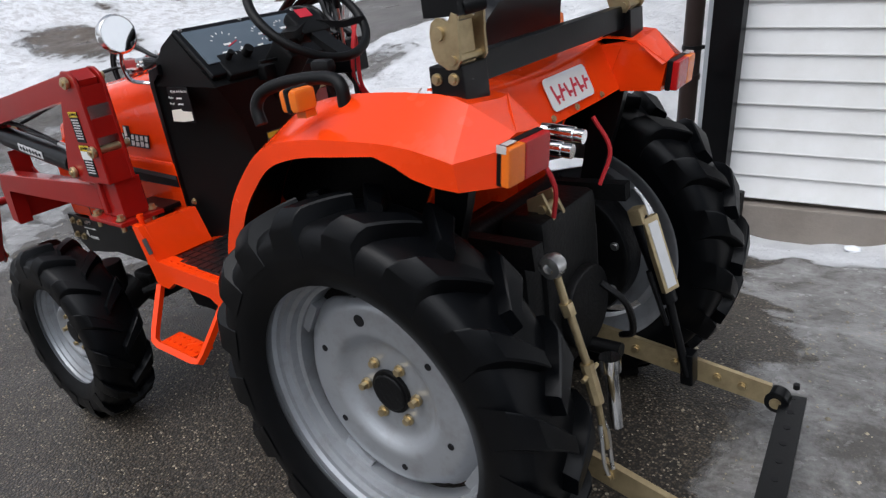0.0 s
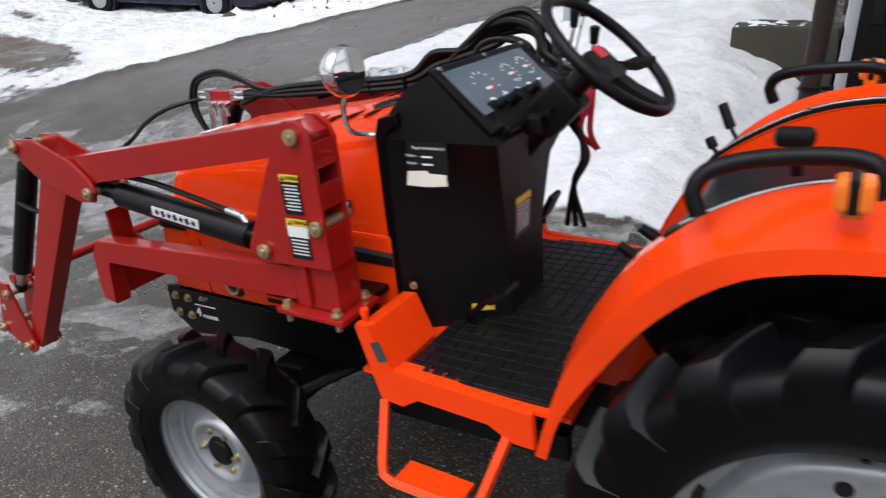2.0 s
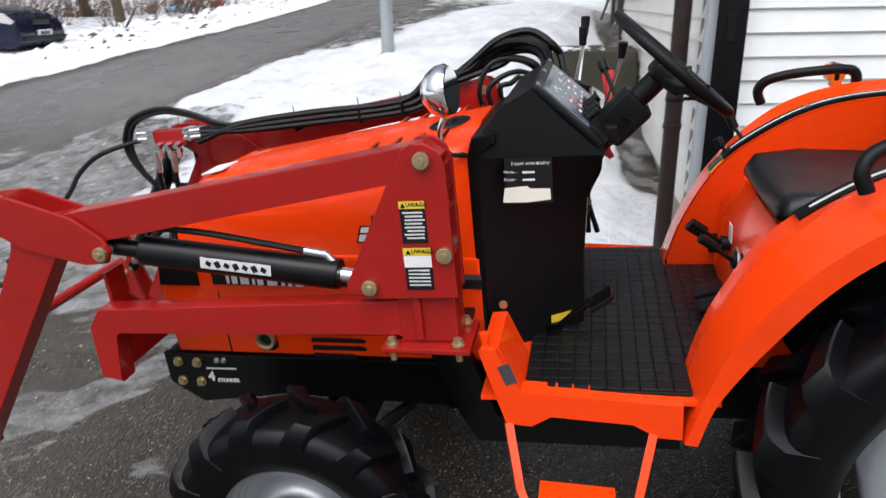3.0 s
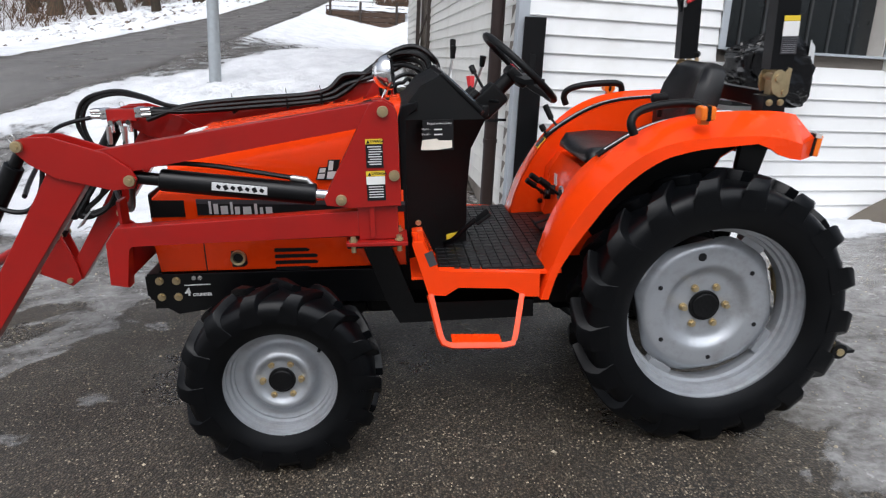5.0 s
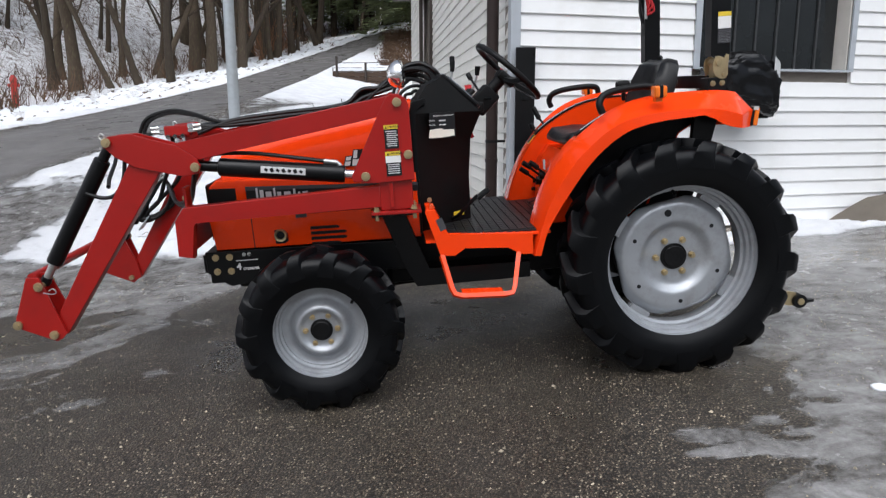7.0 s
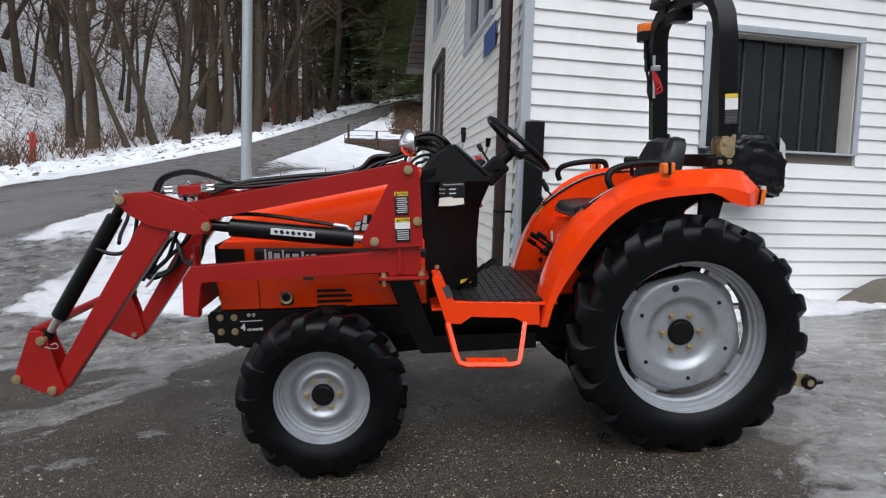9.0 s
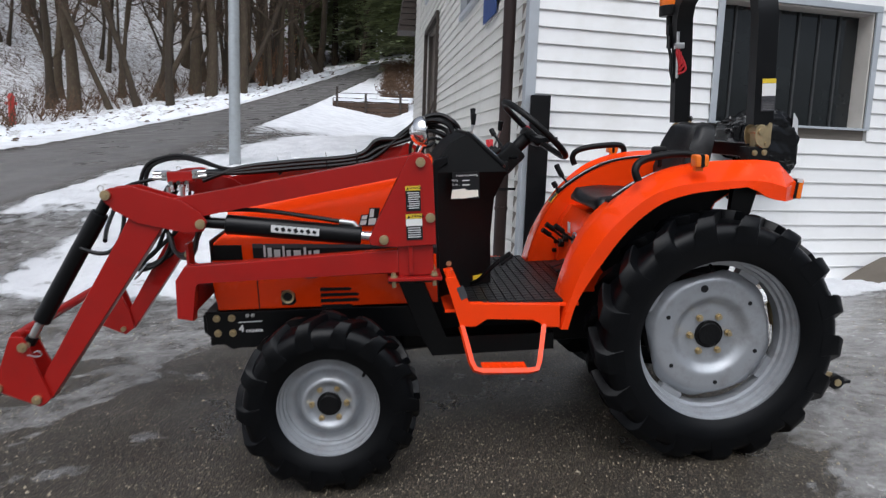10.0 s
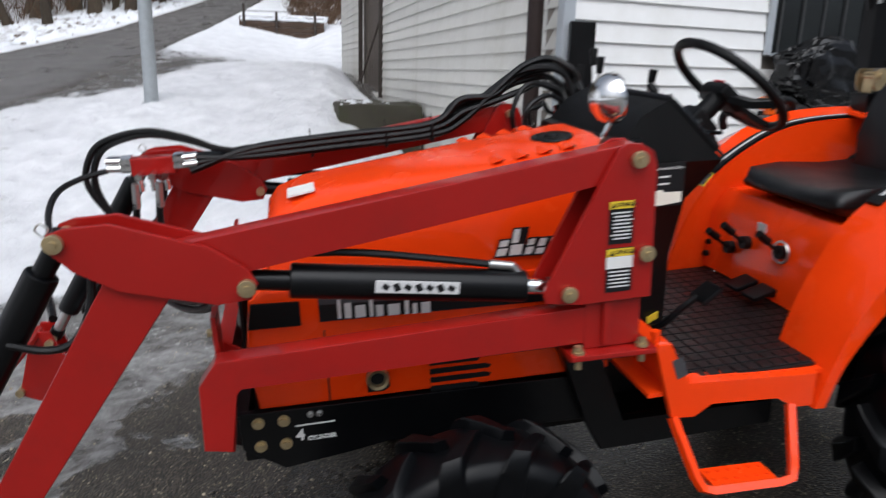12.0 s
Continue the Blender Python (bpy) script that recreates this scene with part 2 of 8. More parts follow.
    ice_at = attr("ice")
    patches = maths("ADD", maths("MULTIPLY", noise_of(1.25, 10, 0.62, (0.85, 1.1, 1), 0.7), 1.0), maths("SUBTRACT", ice_at, 0.62))
    flake = maths("MULTIPLY", maths("SUBTRACT", noise_of(11, 6, 0.7), 0.5), 0.12)
    ice = ranged(maths("ADD", patches, flake), 0.445, 0.475)
    mottle = maths("ADD", maths("MULTIPLY", noise_of(4.5, 11, 0.70, (0.9, 1.15, 1), 0.5), 0.80), maths("MULTIPLY", noise_of(31, 5, 0.7), 0.20))
    icecol = mixed(ranged(mottle, 0.40, 0.63), (0.075, 0.070, 0.064), (0.335, 0.33, 0.325))
    col = mixed(maths("MULTIPLY", ice, 0.85), asphalt, icecol)
    snow = ranged(maths("ADD", attr("snow"), maths("MULTIPLY", maths("SUBTRACT", noise_of(3.2, 9, 0.68), 0.5), 0.75)), 0.45, 0.54)
    litter = ranged(noise_of(22, 5, 0.65), 0.69, 0.75, 0, 0.8)
    fallen = maths("MULTIPLY", ranged(noise_of(4.0, 9, 0.78, (0.6, 1.6, 1), 0.6), 0.495, 0.545), wild)
    litter = maths("MAXIMUM", litter, fallen)
    snowcol = mixed(litter, mixed(ranged(noise_of(2.4, 8, 0.65), 0.35, 0.75), (0.87, 0.88, 0.90), (0.66, 0.67, 0.69)), (0.13, 0.095, 0.068))
    snowcol = mixed(ranged(attr("snow"), 0.42, 0.66), (0.60, 0.605, 0.62), snowcol)
    col = mixed(snow, col, snowcol)
    L(col, p.inputs["Base Color"])
    wet = ranged(noise_of(1.1, 5, 0.6), 0.38, 0.62, 0.58, 0.26)
    icer = ranged(noise_of(9), 0.3, 0.7, 0.09, 0.32)
    rx = N("ShaderNodeMix")
    L(ice, rx.inputs["Factor"]), L(wet, rx.inputs["A"]), L(icer, rx.inputs["B"])
    sx = N("ShaderNodeMix")
    L(snow, sx.inputs["Factor"]), L(rx.outputs["Result"], sx.inputs["A"])
    sx.inputs["B"].default_value = 0.75
    L(sx.outputs["Result"], p.inputs["Roughness"])
    height = maths("ADD", maths("MULTIPLY", maths("SUBTRACT", 1.0, near_d), maths("SUBTRACT", 0.30, maths("MULTIPLY", ice, 0.24))), maths("ADD", maths("MULTIPLY", snow, maths("ADD", 1.6, maths("MULTIPLY", noise_of(9, 8, 0.7), 8.0))), maths("MULTIPLY", ice, maths("MULTIPLY", noise_of(14, 6), 0.8))))
    b = N("ShaderNodeBump")
    b.inputs["Strength"].default_value, b.inputs["Distance"].default_value = 0.8, 0.012
    L(height, b.inputs["Height"])
    L(b.outputs[0], p.inputs["Normal"])
    return m


GROUND = ground_material()


# ---------------------------------------------------------------- building helpers
def part(name, bm, mat, parent, label="", smooth=40):
    me = bpy.data.meshes.new(name)
    bmesh.ops.recalc_face_normals(bm, faces=bm.faces)
    bm.to_mesh(me)
    bm.free()
    me.materials.append(mat)
    if smooth:
        me.polygons.foreach_set("use_smooth", [True] * len(me.polygons))
        me.set_sharp_from_angle(angle=radians(smooth))
    ob = new(name, me)
    if smooth:
        ob.modifiers.new("even_normals", "WEIGHTED_NORMAL").keep_sharp = True
    if parent is not None:
        ob.parent = parent
    if label:
        ob["label"] = label
    return ob


def thing(name, m, label, category, group="", kind=""):
    ob = new(name)
    ob.matrix_world = m
    ob.empty_display_size = 0.1
    return tagged(ob, label, category, group, kind)


def box(bm, c, s, rot=None, bevel=0.0, taper=None):
    r = bmesh.ops.create_cube(bm, size=1.0)
    vs = r["verts"]
    for v in vs:
        x, y, z = v.co
        k = (1 if not taper or z < 0 else taper)
        v.co = (x * s[0] * k, y * s[1] * k, z * s[2])
    if bevel:
        es = list({e for v in vs for e in v.link_edges})
        r2 = bmesh.ops.bevel(bm, geom=es, offset=bevel, segments=2, affect="EDGES", profile=0.5)
        vs = list({v for f in r2["faces"] for v in f.verts} | {v for v in vs if v.is_valid})
    m = Matrix.Translation(c) @ (rot.to_4x4() if rot is not None else Matrix())
    bmesh.ops.transform(bm, matrix=m, verts=vs)
    return bm


def cyl(bm, a, b, r, seg=16, r2=None, bevel=0.0):
    a, b = Vector(a), Vector(b)
    d = b - a
    q = d.to_track_quat("Z", "Y").to_matrix().to_4x4()
    out = bmesh.ops.create_cone(bm, cap_ends=True, segments=seg, radius1=r, radius2=r if r2 is None else r2, depth=d.length, matrix=Matrix.Translation((a + b) / 2) @ q)
    if bevel:
        es = [e for v in out["verts"] for e in v.link_edges if len(e.link_faces) == 2 and any(len(f.verts) > 4 for f in e.link_faces)]
        bmesh.ops.bevel(bm, geom=list(set(es)), offset=bevel, segments=2, affect="EDGES", profile=0.5)
    return bm


def prism(bm, poly, y0, y1, bevel=0.0, axis="y"):
    """Extrude a polygon of (x, z) from y0 to y1 (axis "x": polygon of (y, z); "z": of (x, y))."""
    place = {"y": lambda u, v, w: (u, w, v), "x": lambda u, v, w: (w, u, v), "z": lambda u, v, w: (u, v, w)}[axis]
    a = [bm.verts.new(place(u, v, y0)) for u, v in poly]
    b = [bm.verts.new(place(u, v, y1)) for u, v in poly]
    n = len(poly)
    fs = [bm.faces.new(a), bm.faces.new(list(reversed(b)))]
    fs += [bm.faces.new((a[i], a[(i + 1) % n], b[(i + 1) % n], b[i])) for i in range(n)]
    if bevel:
        es = list({e for f in fs[:2] for e in f.edges})
        bmesh.ops.bevel(bm, geom=es, offset=bevel, segments=2, affect="EDGES", profile=0.5)
    return bm


def smooth_path(pts, n=8):
    """A Catmull-Rom line through points."""
    P = [Vector(p) for p in pts]
    P = [2 * P[0] - P[1]] + P + [2 * P[-1] - P[-2]]
    out = []
    for i in range(1, len(P) - 2):
        for k in range(n):
            t = k / n
            a, b, c, d = P[i - 1:i + 3]
            out.append(0.5 * (2 * b + (c - a) * t + (2 * a - 5 * b + 4 * c - d) * t * t + (3 * b - 3 * c + d - a) * t ** 3))
    out.append(P[-2])
    return out


def tube(bm, pts, r, seg=10, caps=True, radii=None, flat=None):
    """Sweep a round (or flat = (width, height)) section along points."""
    pts = [Vector(p) for p in pts]
    rings, up = [], None
    for i, p in enumerate(pts):
        d = (pts[min(i + 1, len(pts) - 1)] - pts[max(i - 1, 0)]).normalized()
        if up is None:
            up = Vector((0, 0, 1)) if abs(d.z) < 0.9 else Vector((1, 0, 0))
        side = d.cross(up).normalized()
        up = side.cross(d).normalized()
        rad = radii[i] if radii else r
        if flat:
            w, h = flat
            ring = [p + side * (w / 2 * sx) + up * (h / 2 * sz) for sx, sz in ((1, 1), (-1, 1), (-1, -1), (1, -1))]
        else:
            ring = [p + (side * math.cos(2 * math.pi * k / seg) + up * math.sin(2 * math.pi * k / seg)) * rad for k in range(seg)]
        rings.append([bm.verts.new(c) for c in ring])
    m = len(rings[0])
    for a, b in zip(rings, rings[1:]):
        for k in range(m):
            bm.faces.new((a[k], a[(k + 1) % m], b[(k + 1) % m], b[k]))
    if caps:
        bm.faces.new(list(reversed(rings[0])))
        bm.faces.new(rings[-1])
    return bm


def lathe(bm, profile, centre, seg=48, axis="y"):
    """Turn (offset along the axis, radius) round an axis through centre."""
    cx, cy, cz = centre
    rings = []
    for o, r in profile:
        ring = []
        for k in range(seg):
            a = 2 * math.pi * k / seg
            ring.append(bm.verts.new((cx + r * math.cos(a), cy + o, cz + r * math.sin(a)) if axis == "y" else
                                     (cx + r * math.cos(a), cy + r * math.sin(a), cz + o)))
        rings.append(ring)
    for a, b in zip(rings, rings[1:]):
        for k in range(seg):
            bm.faces.new((a[k], a[(k + 1) % seg], b[(k + 1) % seg], b[k]))
    return bm


def strip(bm, stations):
    """Join equal rows of points into a sheet."""
    rows = [[bm.verts.new(p) for p in row] for row in stations]
    for a, b in zip(rows, rows[1:]):
        for k in range(len(a) - 1):
            bm.faces.new((a[k], a[k + 1], b[k + 1], b[k]))
    return bm


def thicken(bm, t):
    bmesh.ops.recalc_face_normals(bm, faces=bm.faces)
    bmesh.ops.solidify(bm, geom=bm.faces[:], thickness=t)
    return bm


def B():
    return bmesh.new()


def hexhead(bm, c, d, r, h):
    c, d = Vector(c), Vector(d).normalized()
    cyl(bm, c, c + d * h * 0.35, r * 1.45, 14)
    cyl(bm, c + d * h * 0.35, c + d * h, r, 6)
    return bm


def bar_text(parent, bars, mat):
    """Writing too small to read, as plain bars of its size."""
    for c, size, rot in bars:
        bm = B()
        box(bm, c, size, rot)
        part("printed_line", bm, mat, parent, smooth=0)


def lettering(parent, text, m, size, mat, name="lettering", bold=0.0, extrude=0.0012, shear=0.0, squeeze=1.0):
    cu = bpy.data.curves.new(name, "FONT")
    cu.body, cu.size, cu.extrude, cu.offset, cu.shear = text, size, extrude, bold, shear
    cu.align_x, cu.align_y = "LEFT", "BOTTOM"
    cu.resolution_u = 2
    tmp = bpy.data.objects.new(name, cu)
    scene.collection.objects.link(tmp)
    me = bpy.data.meshes.new_from_object(tmp.evaluated_get(bpy.context.evaluated_depsgraph_get()))
    bpy.data.objects.remove(tmp)
    me.transform(Matrix.Diagonal((squeeze, 1, 1, 1)))
    me.transform(m)
    me.materials.clear()
    me.materials.append(mat)
    ob = new(name, me)
    ob.parent = parent
    return ob


# ---------------------------------------------------------------- ground
def bend(v, keys):
    xs, ys = zip(*keys)
    return np.interp(v, xs, ys)


def ease(v, a, b):
    t = np.clip((v - a) / (b - a), 0, 1)
    return t * t * (3 - 2 * t)


FAR_EDGE = ((-40, -26), (-6, -14), (4.3, -10.2), (10.2, -8.4), (16, -8.6), (26, -7.9), (41, -5.8), (57, -2.6), (75, 4), (120, 30))
NEAR_EDGE = ((-40, -19), (-6, -9.5), (5.3, -6.3), (9.6, -5.15), (16, -5.3), (26, -4.9), (41, -3.2), (57, -0.3), (75, 7), (120, 33.5))
WALL_C, WALL_D = (-0.235, 2.454), (0.983, 0.182)


def ground_z(x, y):
    x, y = np.asarray(x, float), np.asarray(y, float)
    left = bend(y, ((-60, -1.2), (-4, -0.16), (0, 0.022), (1.2, 0.07), (2.2, 0.13), (3.2, 0.28), (5, 0.70), (7.4, 1.13), (9.7, 1.46), (16, 2.0), (26, 3.1), (41, 5.45), (57, 8.3), (120, 21), (400, 60)))
    front = bend(y, ((-60, -1.2), (-4, -0.16), (0, 0.022), (0.8, 0.05), (1.8, -0.06), (2.6, -0.12), (3.2, -0.12), (12, 1.2), (57, 8.3), (120, 21), (400, 60)))
    k = ease(x, -1.6, -0.2)
    z = 0.072 * np.clip(x, -9, 4) + left * (1 - k) + front * k
    d = bend(y, FAR_EDGE) - x
    z = z - 0.10 * np.clip(d, 0, 13) * ease(y, 6, 24)
    z = z + 0.46 * np.clip(d - 15, 0, 160) * ease(y, -10, 30)
    z = z + 0.14 * np.clip(d - 5, 0, 9) * (1 - ease(y, 14, 26))
    e = x - bend(y, NEAR_EDGE)
    z = z - 0.24 * np.clip(e - 0.4, 0, 3.2) * ease(y, 10, 20) * (1 - ease(y, 34, 46))
    z = z + 0.34 * np.clip(e - 5, 0, 200) * ease(y, 24, 44)
    return z


def snow_at(x, y):
    d = bend(y, FAR_EDGE) - x
    e = x - bend(y, NEAR_EDGE)
    far = ease(d, -0.1, 0.7)
    yard = ease(y, 2.0, 2.9) * ease(e, 0.0, 0.5) * (0.42 + 0.18 * ease(y, 4.0, 6.0) * (1 - ease(y, 13, 19)) + 0.46 * ease(y, 13, 19) + (0.58 - 0.18 * ease(y, 4.0, 6.0) * (1 - ease(y, 13, 19)) - 0.46 * ease(y, 13, 19)) * ease(x + 5.58 - 0.16 * y, -0.1, 0.45))
    drive = 1 - 0.31 * ease(y - 0.22 * x, 8.9, 9.9) * (1 - ease(y, 16.0, 20.0))
    foot = x + 0.62 + 0.035 * (y - 2.454)
    drive = drive * (1 - 0.85 * ease(foot, -0.15, 0.25) * (1 - ease(foot, 0.5, 0.6)) * ease(y, 3.4, 4.2) * (1 - ease(y, 12.5, 14)))
    near = yard * drive * (1 - 0.42 * (1 - ease(x, -4.4, -2.9)) * (1 - ease(y, 4.2, 5.4)))
    off = (x - WALL_C[0]) * -WALL_D[1] + (y - WALL_C[1]) * WALL_D[0]
    wall = ease(off, -0.75, -0.42) * ease(x, -0.5, 0.1) * 0.66
    mud = 1 - 0.85 * np.exp(-((x + 7.4) ** 2 + (y - 1.6) ** 2) / 2.2) - 0.7 * np.exp(-((x + 9.2) ** 2 / 5 + (y - 3.9) ** 2 / 0.5)) - 0.95 * np.exp(-((x + 14.0 + 0.5 * (y - 5.7)) ** 2 / 4.5 + (y - 5.7) ** 2 / 0.7)) - 0.6 * np.exp(-((x + 16.1) ** 2 / 1.5 + (y - 7.3) ** 2 / 0.1))
    return np.clip(np.maximum(np.maximum(far * np.clip(mud, 0, 1) * (1 - 0.30 * ease(-x, 5.5, 7) * (1 - ease(y, 5, 7))), near), wall), 0, 1)


def build_ground():
    def axis(lo, hi, fine_lo, fine_hi, step, grow=1.11):
        mid = list(np.arange(fine_lo, fine_hi + 1e-6, step))
        out, s = [], step
        v = fine_hi
        while v < hi:
            s *= grow
            v += s
            out.append(min(v, hi))
        back_, s, v = [], step, fine_lo
        while v > lo:
            s *= grow
            v -= s
            back_.append(max(v, lo))
        return np.array(back_[::-1] + mid + out)

    xs, ys = axis(-420, 420, -8, 4.2, 0.07), axis(-420, 420, -2.4, 9, 0.07)
    X, Y = np.meshgrid(xs, ys)
    Z = ground_z(X, Y)
    S = snow_at(X, Y)
    lump = np.array([noise.fractal(Vector((x * 1.3, y * 1.3, 3.0)), 1.0, 2.0, 5) for x, y in zip(X.ravel(), Y.ravel())]).reshape(X.shape)
    small = np.array([noise.noise(Vector((x * 5.1, y * 5.1, 8.0))) for x, y in zip(X.ravel(), Y.ravel())]).reshape(X.shape)
    fine = np.array([noise.turbulence(Vector((x * 9.0, y * 9.0, 2.0)), 3, False) for x, y in zip(X.ravel(), Y.ravel())]).reshape(X.shape) - 0.5
    near = np.exp(-((X + 1) ** 2 + (Y - 3) ** 2) / 900)
    Z = Z + S * near * (0.05 + 0.085 * lump + 0.030 * small + 0.020 * fine) + (1 - S) * near * 0.006 * lump
    d, e = bend(Y, FAR_EDGE) - X, X - bend(Y, NEAR_EDGE)
    road = ease(d, 0.4, -0.2) * ease(e, 0.5, -0.2) * ease(Y, 3.0, 6.5)
    ice = 0.36 + 0.22 * ease(X, 0.1, 0.9) + 0.155 * ease(-X, 1.9, 2.9) * ease(Y, -1.6, -0.4) + 0.24 * ease(Y, 0.9, 1.8) - 0.45 * road - 0.25 * ease(-X, 6.5, 8)
    ice = ice + 0.20 * ease(X, -0.75, 0.1) * ease(-Y, 0.55, 0.95) + 0.16 * ease(X, 0.25, 0.8) * ease(Y, -0.9, -0.3) * (1 - ease(X, 3.0, 5.0))
    ice = ice + 0.03 * ease(-X, 1.7, 2.3) * ease(Y, -0.5, 0.3) * (1 - ease(-X, 3.4, 4.6))
    ice = ice - 0.12 * ease(Y, -1.2, -2.2) * ease(-X, 0.2, 0.8)
    ice = ice + 0.42 * ease(e, 0.3, 1.2) * ease(Y, 7.6, 9.0) * (1 - ease(Y, 19, 22))
    wild = ease(d, 5.5, 9) * ease(Y, 18, 28) * (0.75 + 0.25 * ease(d, 12, 22))
    wild = np.maximum(wild, 0.65 * ease(d, 0.9, 3.0) * ease(Y, 10, 16)) + 0.30 * ease(d, 1.5, 4) * (1 - ease(Y, 9, 14))
    slant = X + 0.30 * (Y + 1.2)
    ice = ice - 0.30 * ease(-Y, 1.9, 3.2) * (1 - ease(slant, -0.6, 0.6)) - 0.34 * ease(-Y, 2.3, 4.2) + 0.16 * ease(slant, -0.70, 0.15) * ease(-Y, 0.9, 1.4)
    n, m = X.shape
    verts = np.stack([X, Y, Z], -1).reshape(-1, 3)
    i = np.arange((n - 1) * (m - 1))
    a = (i // (m - 1)) * m + i % (m - 1)
    faces = np.stack([a, a + 1, a + m + 1, a + m], -1)
    me = bpy.data.meshes.new("ground")
    me.from_pydata(verts.tolist(), [], faces.tolist())
    for key, val in (("snow", S), ("road", road), ("ice", ice), ("wild", wild)):
        at = me.attributes.new(key, "FLOAT", "POINT")
        at.data.foreach_set("value", val.ravel().astype(np.float32))
    me.polygons.foreach_set("use_smooth", [True] * len(me.polygons))
    me.materials.append(GROUND)
    return tagged(new("ground", me), "wet dark asphalt yard and road with grey ice and trodden snow", "ground", kind="structure")


build_ground()


def gz(x, y):
    return float(ground_z(x, y))


# ---------------------------------------------------------------- house
HOUSE = Matrix.Translation((WALL_C[0], WALL_C[1], 0)) @ Matrix.Rotation(math.atan2(WALL_D[1], WALL_D[0]), 4, "Z")
house = thing("house", HOUSE, "house clad in white horizontal vinyl siding beside the yard", "house")
_s = HOUSE.inverted().to_3x3() @ Vector((-0.035, 1.0, 0)).normalized()
SIDE = Matrix.Rotation(math.atan2(_s.y, _s.x), 4, "Z")      # its x runs along the side wall, away from the corner
PITCH, BASE_Z, TOP_Z = 0.1335, 0.1205, 5.9
FRONT_LEN, SIDE_LEN = 8.5, 12.8
# openings: along the wall from, to, bottom, top
WINDOW = (1.77, 3.40, 1.56, 2.63)
FRONT_HOLES = [WINDOW]
SIDE_HOLES = [(7.05, 9.35, 1.0, 3.6), (1.55, 4.08, 2.98, 4.5), (6.6, 9.75, 4.3, 5.7)]


def wall_core(name, m, length, thick, holes, mat, sign):
    """A wall slab with openings, as blocks between them; sign: the side on which its depth lies."""
    us = sorted({0.0, length, *(h[0] for h in holes), *(h[1] for h in holes)})
    for u0, u1 in zip(us, us[1:]):
        mid = (u0 + u1) / 2
        cuts = sorted((h[2], h[3]) for h in holes if h[0] < mid < h[1])
        z = -0.6
        for lo, hi in cuts + [(TOP_Z + 0.3, None)]:
            if lo > z:
                bm = B()
                box(bm, (mid, sign * thick / 2, (z + lo) / 2), (u1 - u0, thick, lo - z))
                bmesh.ops.transform(bm, matrix=m, verts=bm.verts)
                part(name, bm, mat, house, smooth=0)
            if hi is None:
                break
            z = hi


wall_core("front_wall", Matrix.Translation((0.02, 0.035, 0)), FRONT_LEN, 0.22, FRONT_HOLES, CONCRETE, 1)
wall_core("side_wall", SIDE @ Matrix.Translation((0.12, -0.035, 0)), SIDE_LEN - 0.1, 0.22, SIDE_HOLES, CONCRETE, -1)

board_cache = {}


def board(m, u0, u1, z, outward, mat):
    """One siding board: a sloped lap whose lower edge stands proud."""
    key = (round(u1 - u0, 3), outward, mat.name)
    if key not in board_cache:
        L = u1 - u0
        bm = B()
        o = outward
        prism(bm, [(o * -0.030, 0.0), (o * 0.019, 0.0), (o * 0.021, 0.006), (o * 0.019, 0.014), (o * 0.011, 0.075), (o * 0.002, PITCH + 0.006), (o * -0.030, PITCH + 0.006)], 0, L, axis="x")
        me = bpy.data.meshes.new("siding_board")
        bmesh.ops.recalc_face_normals(bm, faces=bm.faces)
        bm.to_mesh(me)
        bm.free()
        me.materials.append(mat)
        board_cache[key] = me
    ob = new("siding_board", board_cache[key])
    ob.parent = house
    ob.matrix_local = m @ Matrix.Translation((u0, 0, z)) @ Matrix.Rotation(radians(random.uniform(-0.03, 0.03)), 4, "Y")
    return ob


def clad(m, length, holes, outward, mat, z0, z1, start=0.0):
    z = z0
    while z < z1:
        spans = [(start, length)]
        for h in holes:
            if h[2] - 0.02 < z + PITCH / 2 < h[3] + 0.02:
                spans = [s for a, b in spans for s in ((a, min(b, h[0])), (max(a, h[1]), b)) if s[1] - s[0] > 0.02]
        for a, b in spans:
            board(m, a, b, z, outward, mat)
        z += PITCH


trimmed = (WINDOW[0] - 0.06, WINDOW[1] + 0.06, WINDOW[2] - 0.06, WINDOW[3] + 0.06)
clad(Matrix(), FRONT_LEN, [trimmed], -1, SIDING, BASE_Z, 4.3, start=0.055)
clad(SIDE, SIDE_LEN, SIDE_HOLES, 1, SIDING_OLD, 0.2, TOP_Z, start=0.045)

# corner trim, foundation, window, downpipe
bm = B()
prism(bm, [(-0.030, -0.03), (0.055, -0.03), (0.055, -0.012), (-0.008, -0.012), (-0.010, 0.045), (-0.030, 0.045)], 0.05, TOP_Z, axis="z", bevel=0.003)
part("corner_trim", bm, TRIM, house)
bm = B()
box(bm, (FRONT_LEN / 2, -0.002, -0.22), (FRONT_LEN - 0.02, 0.10, 0.62), bevel=0.012)
part("foundation", bm, CONCRETE, house, "bare rough concrete footing")

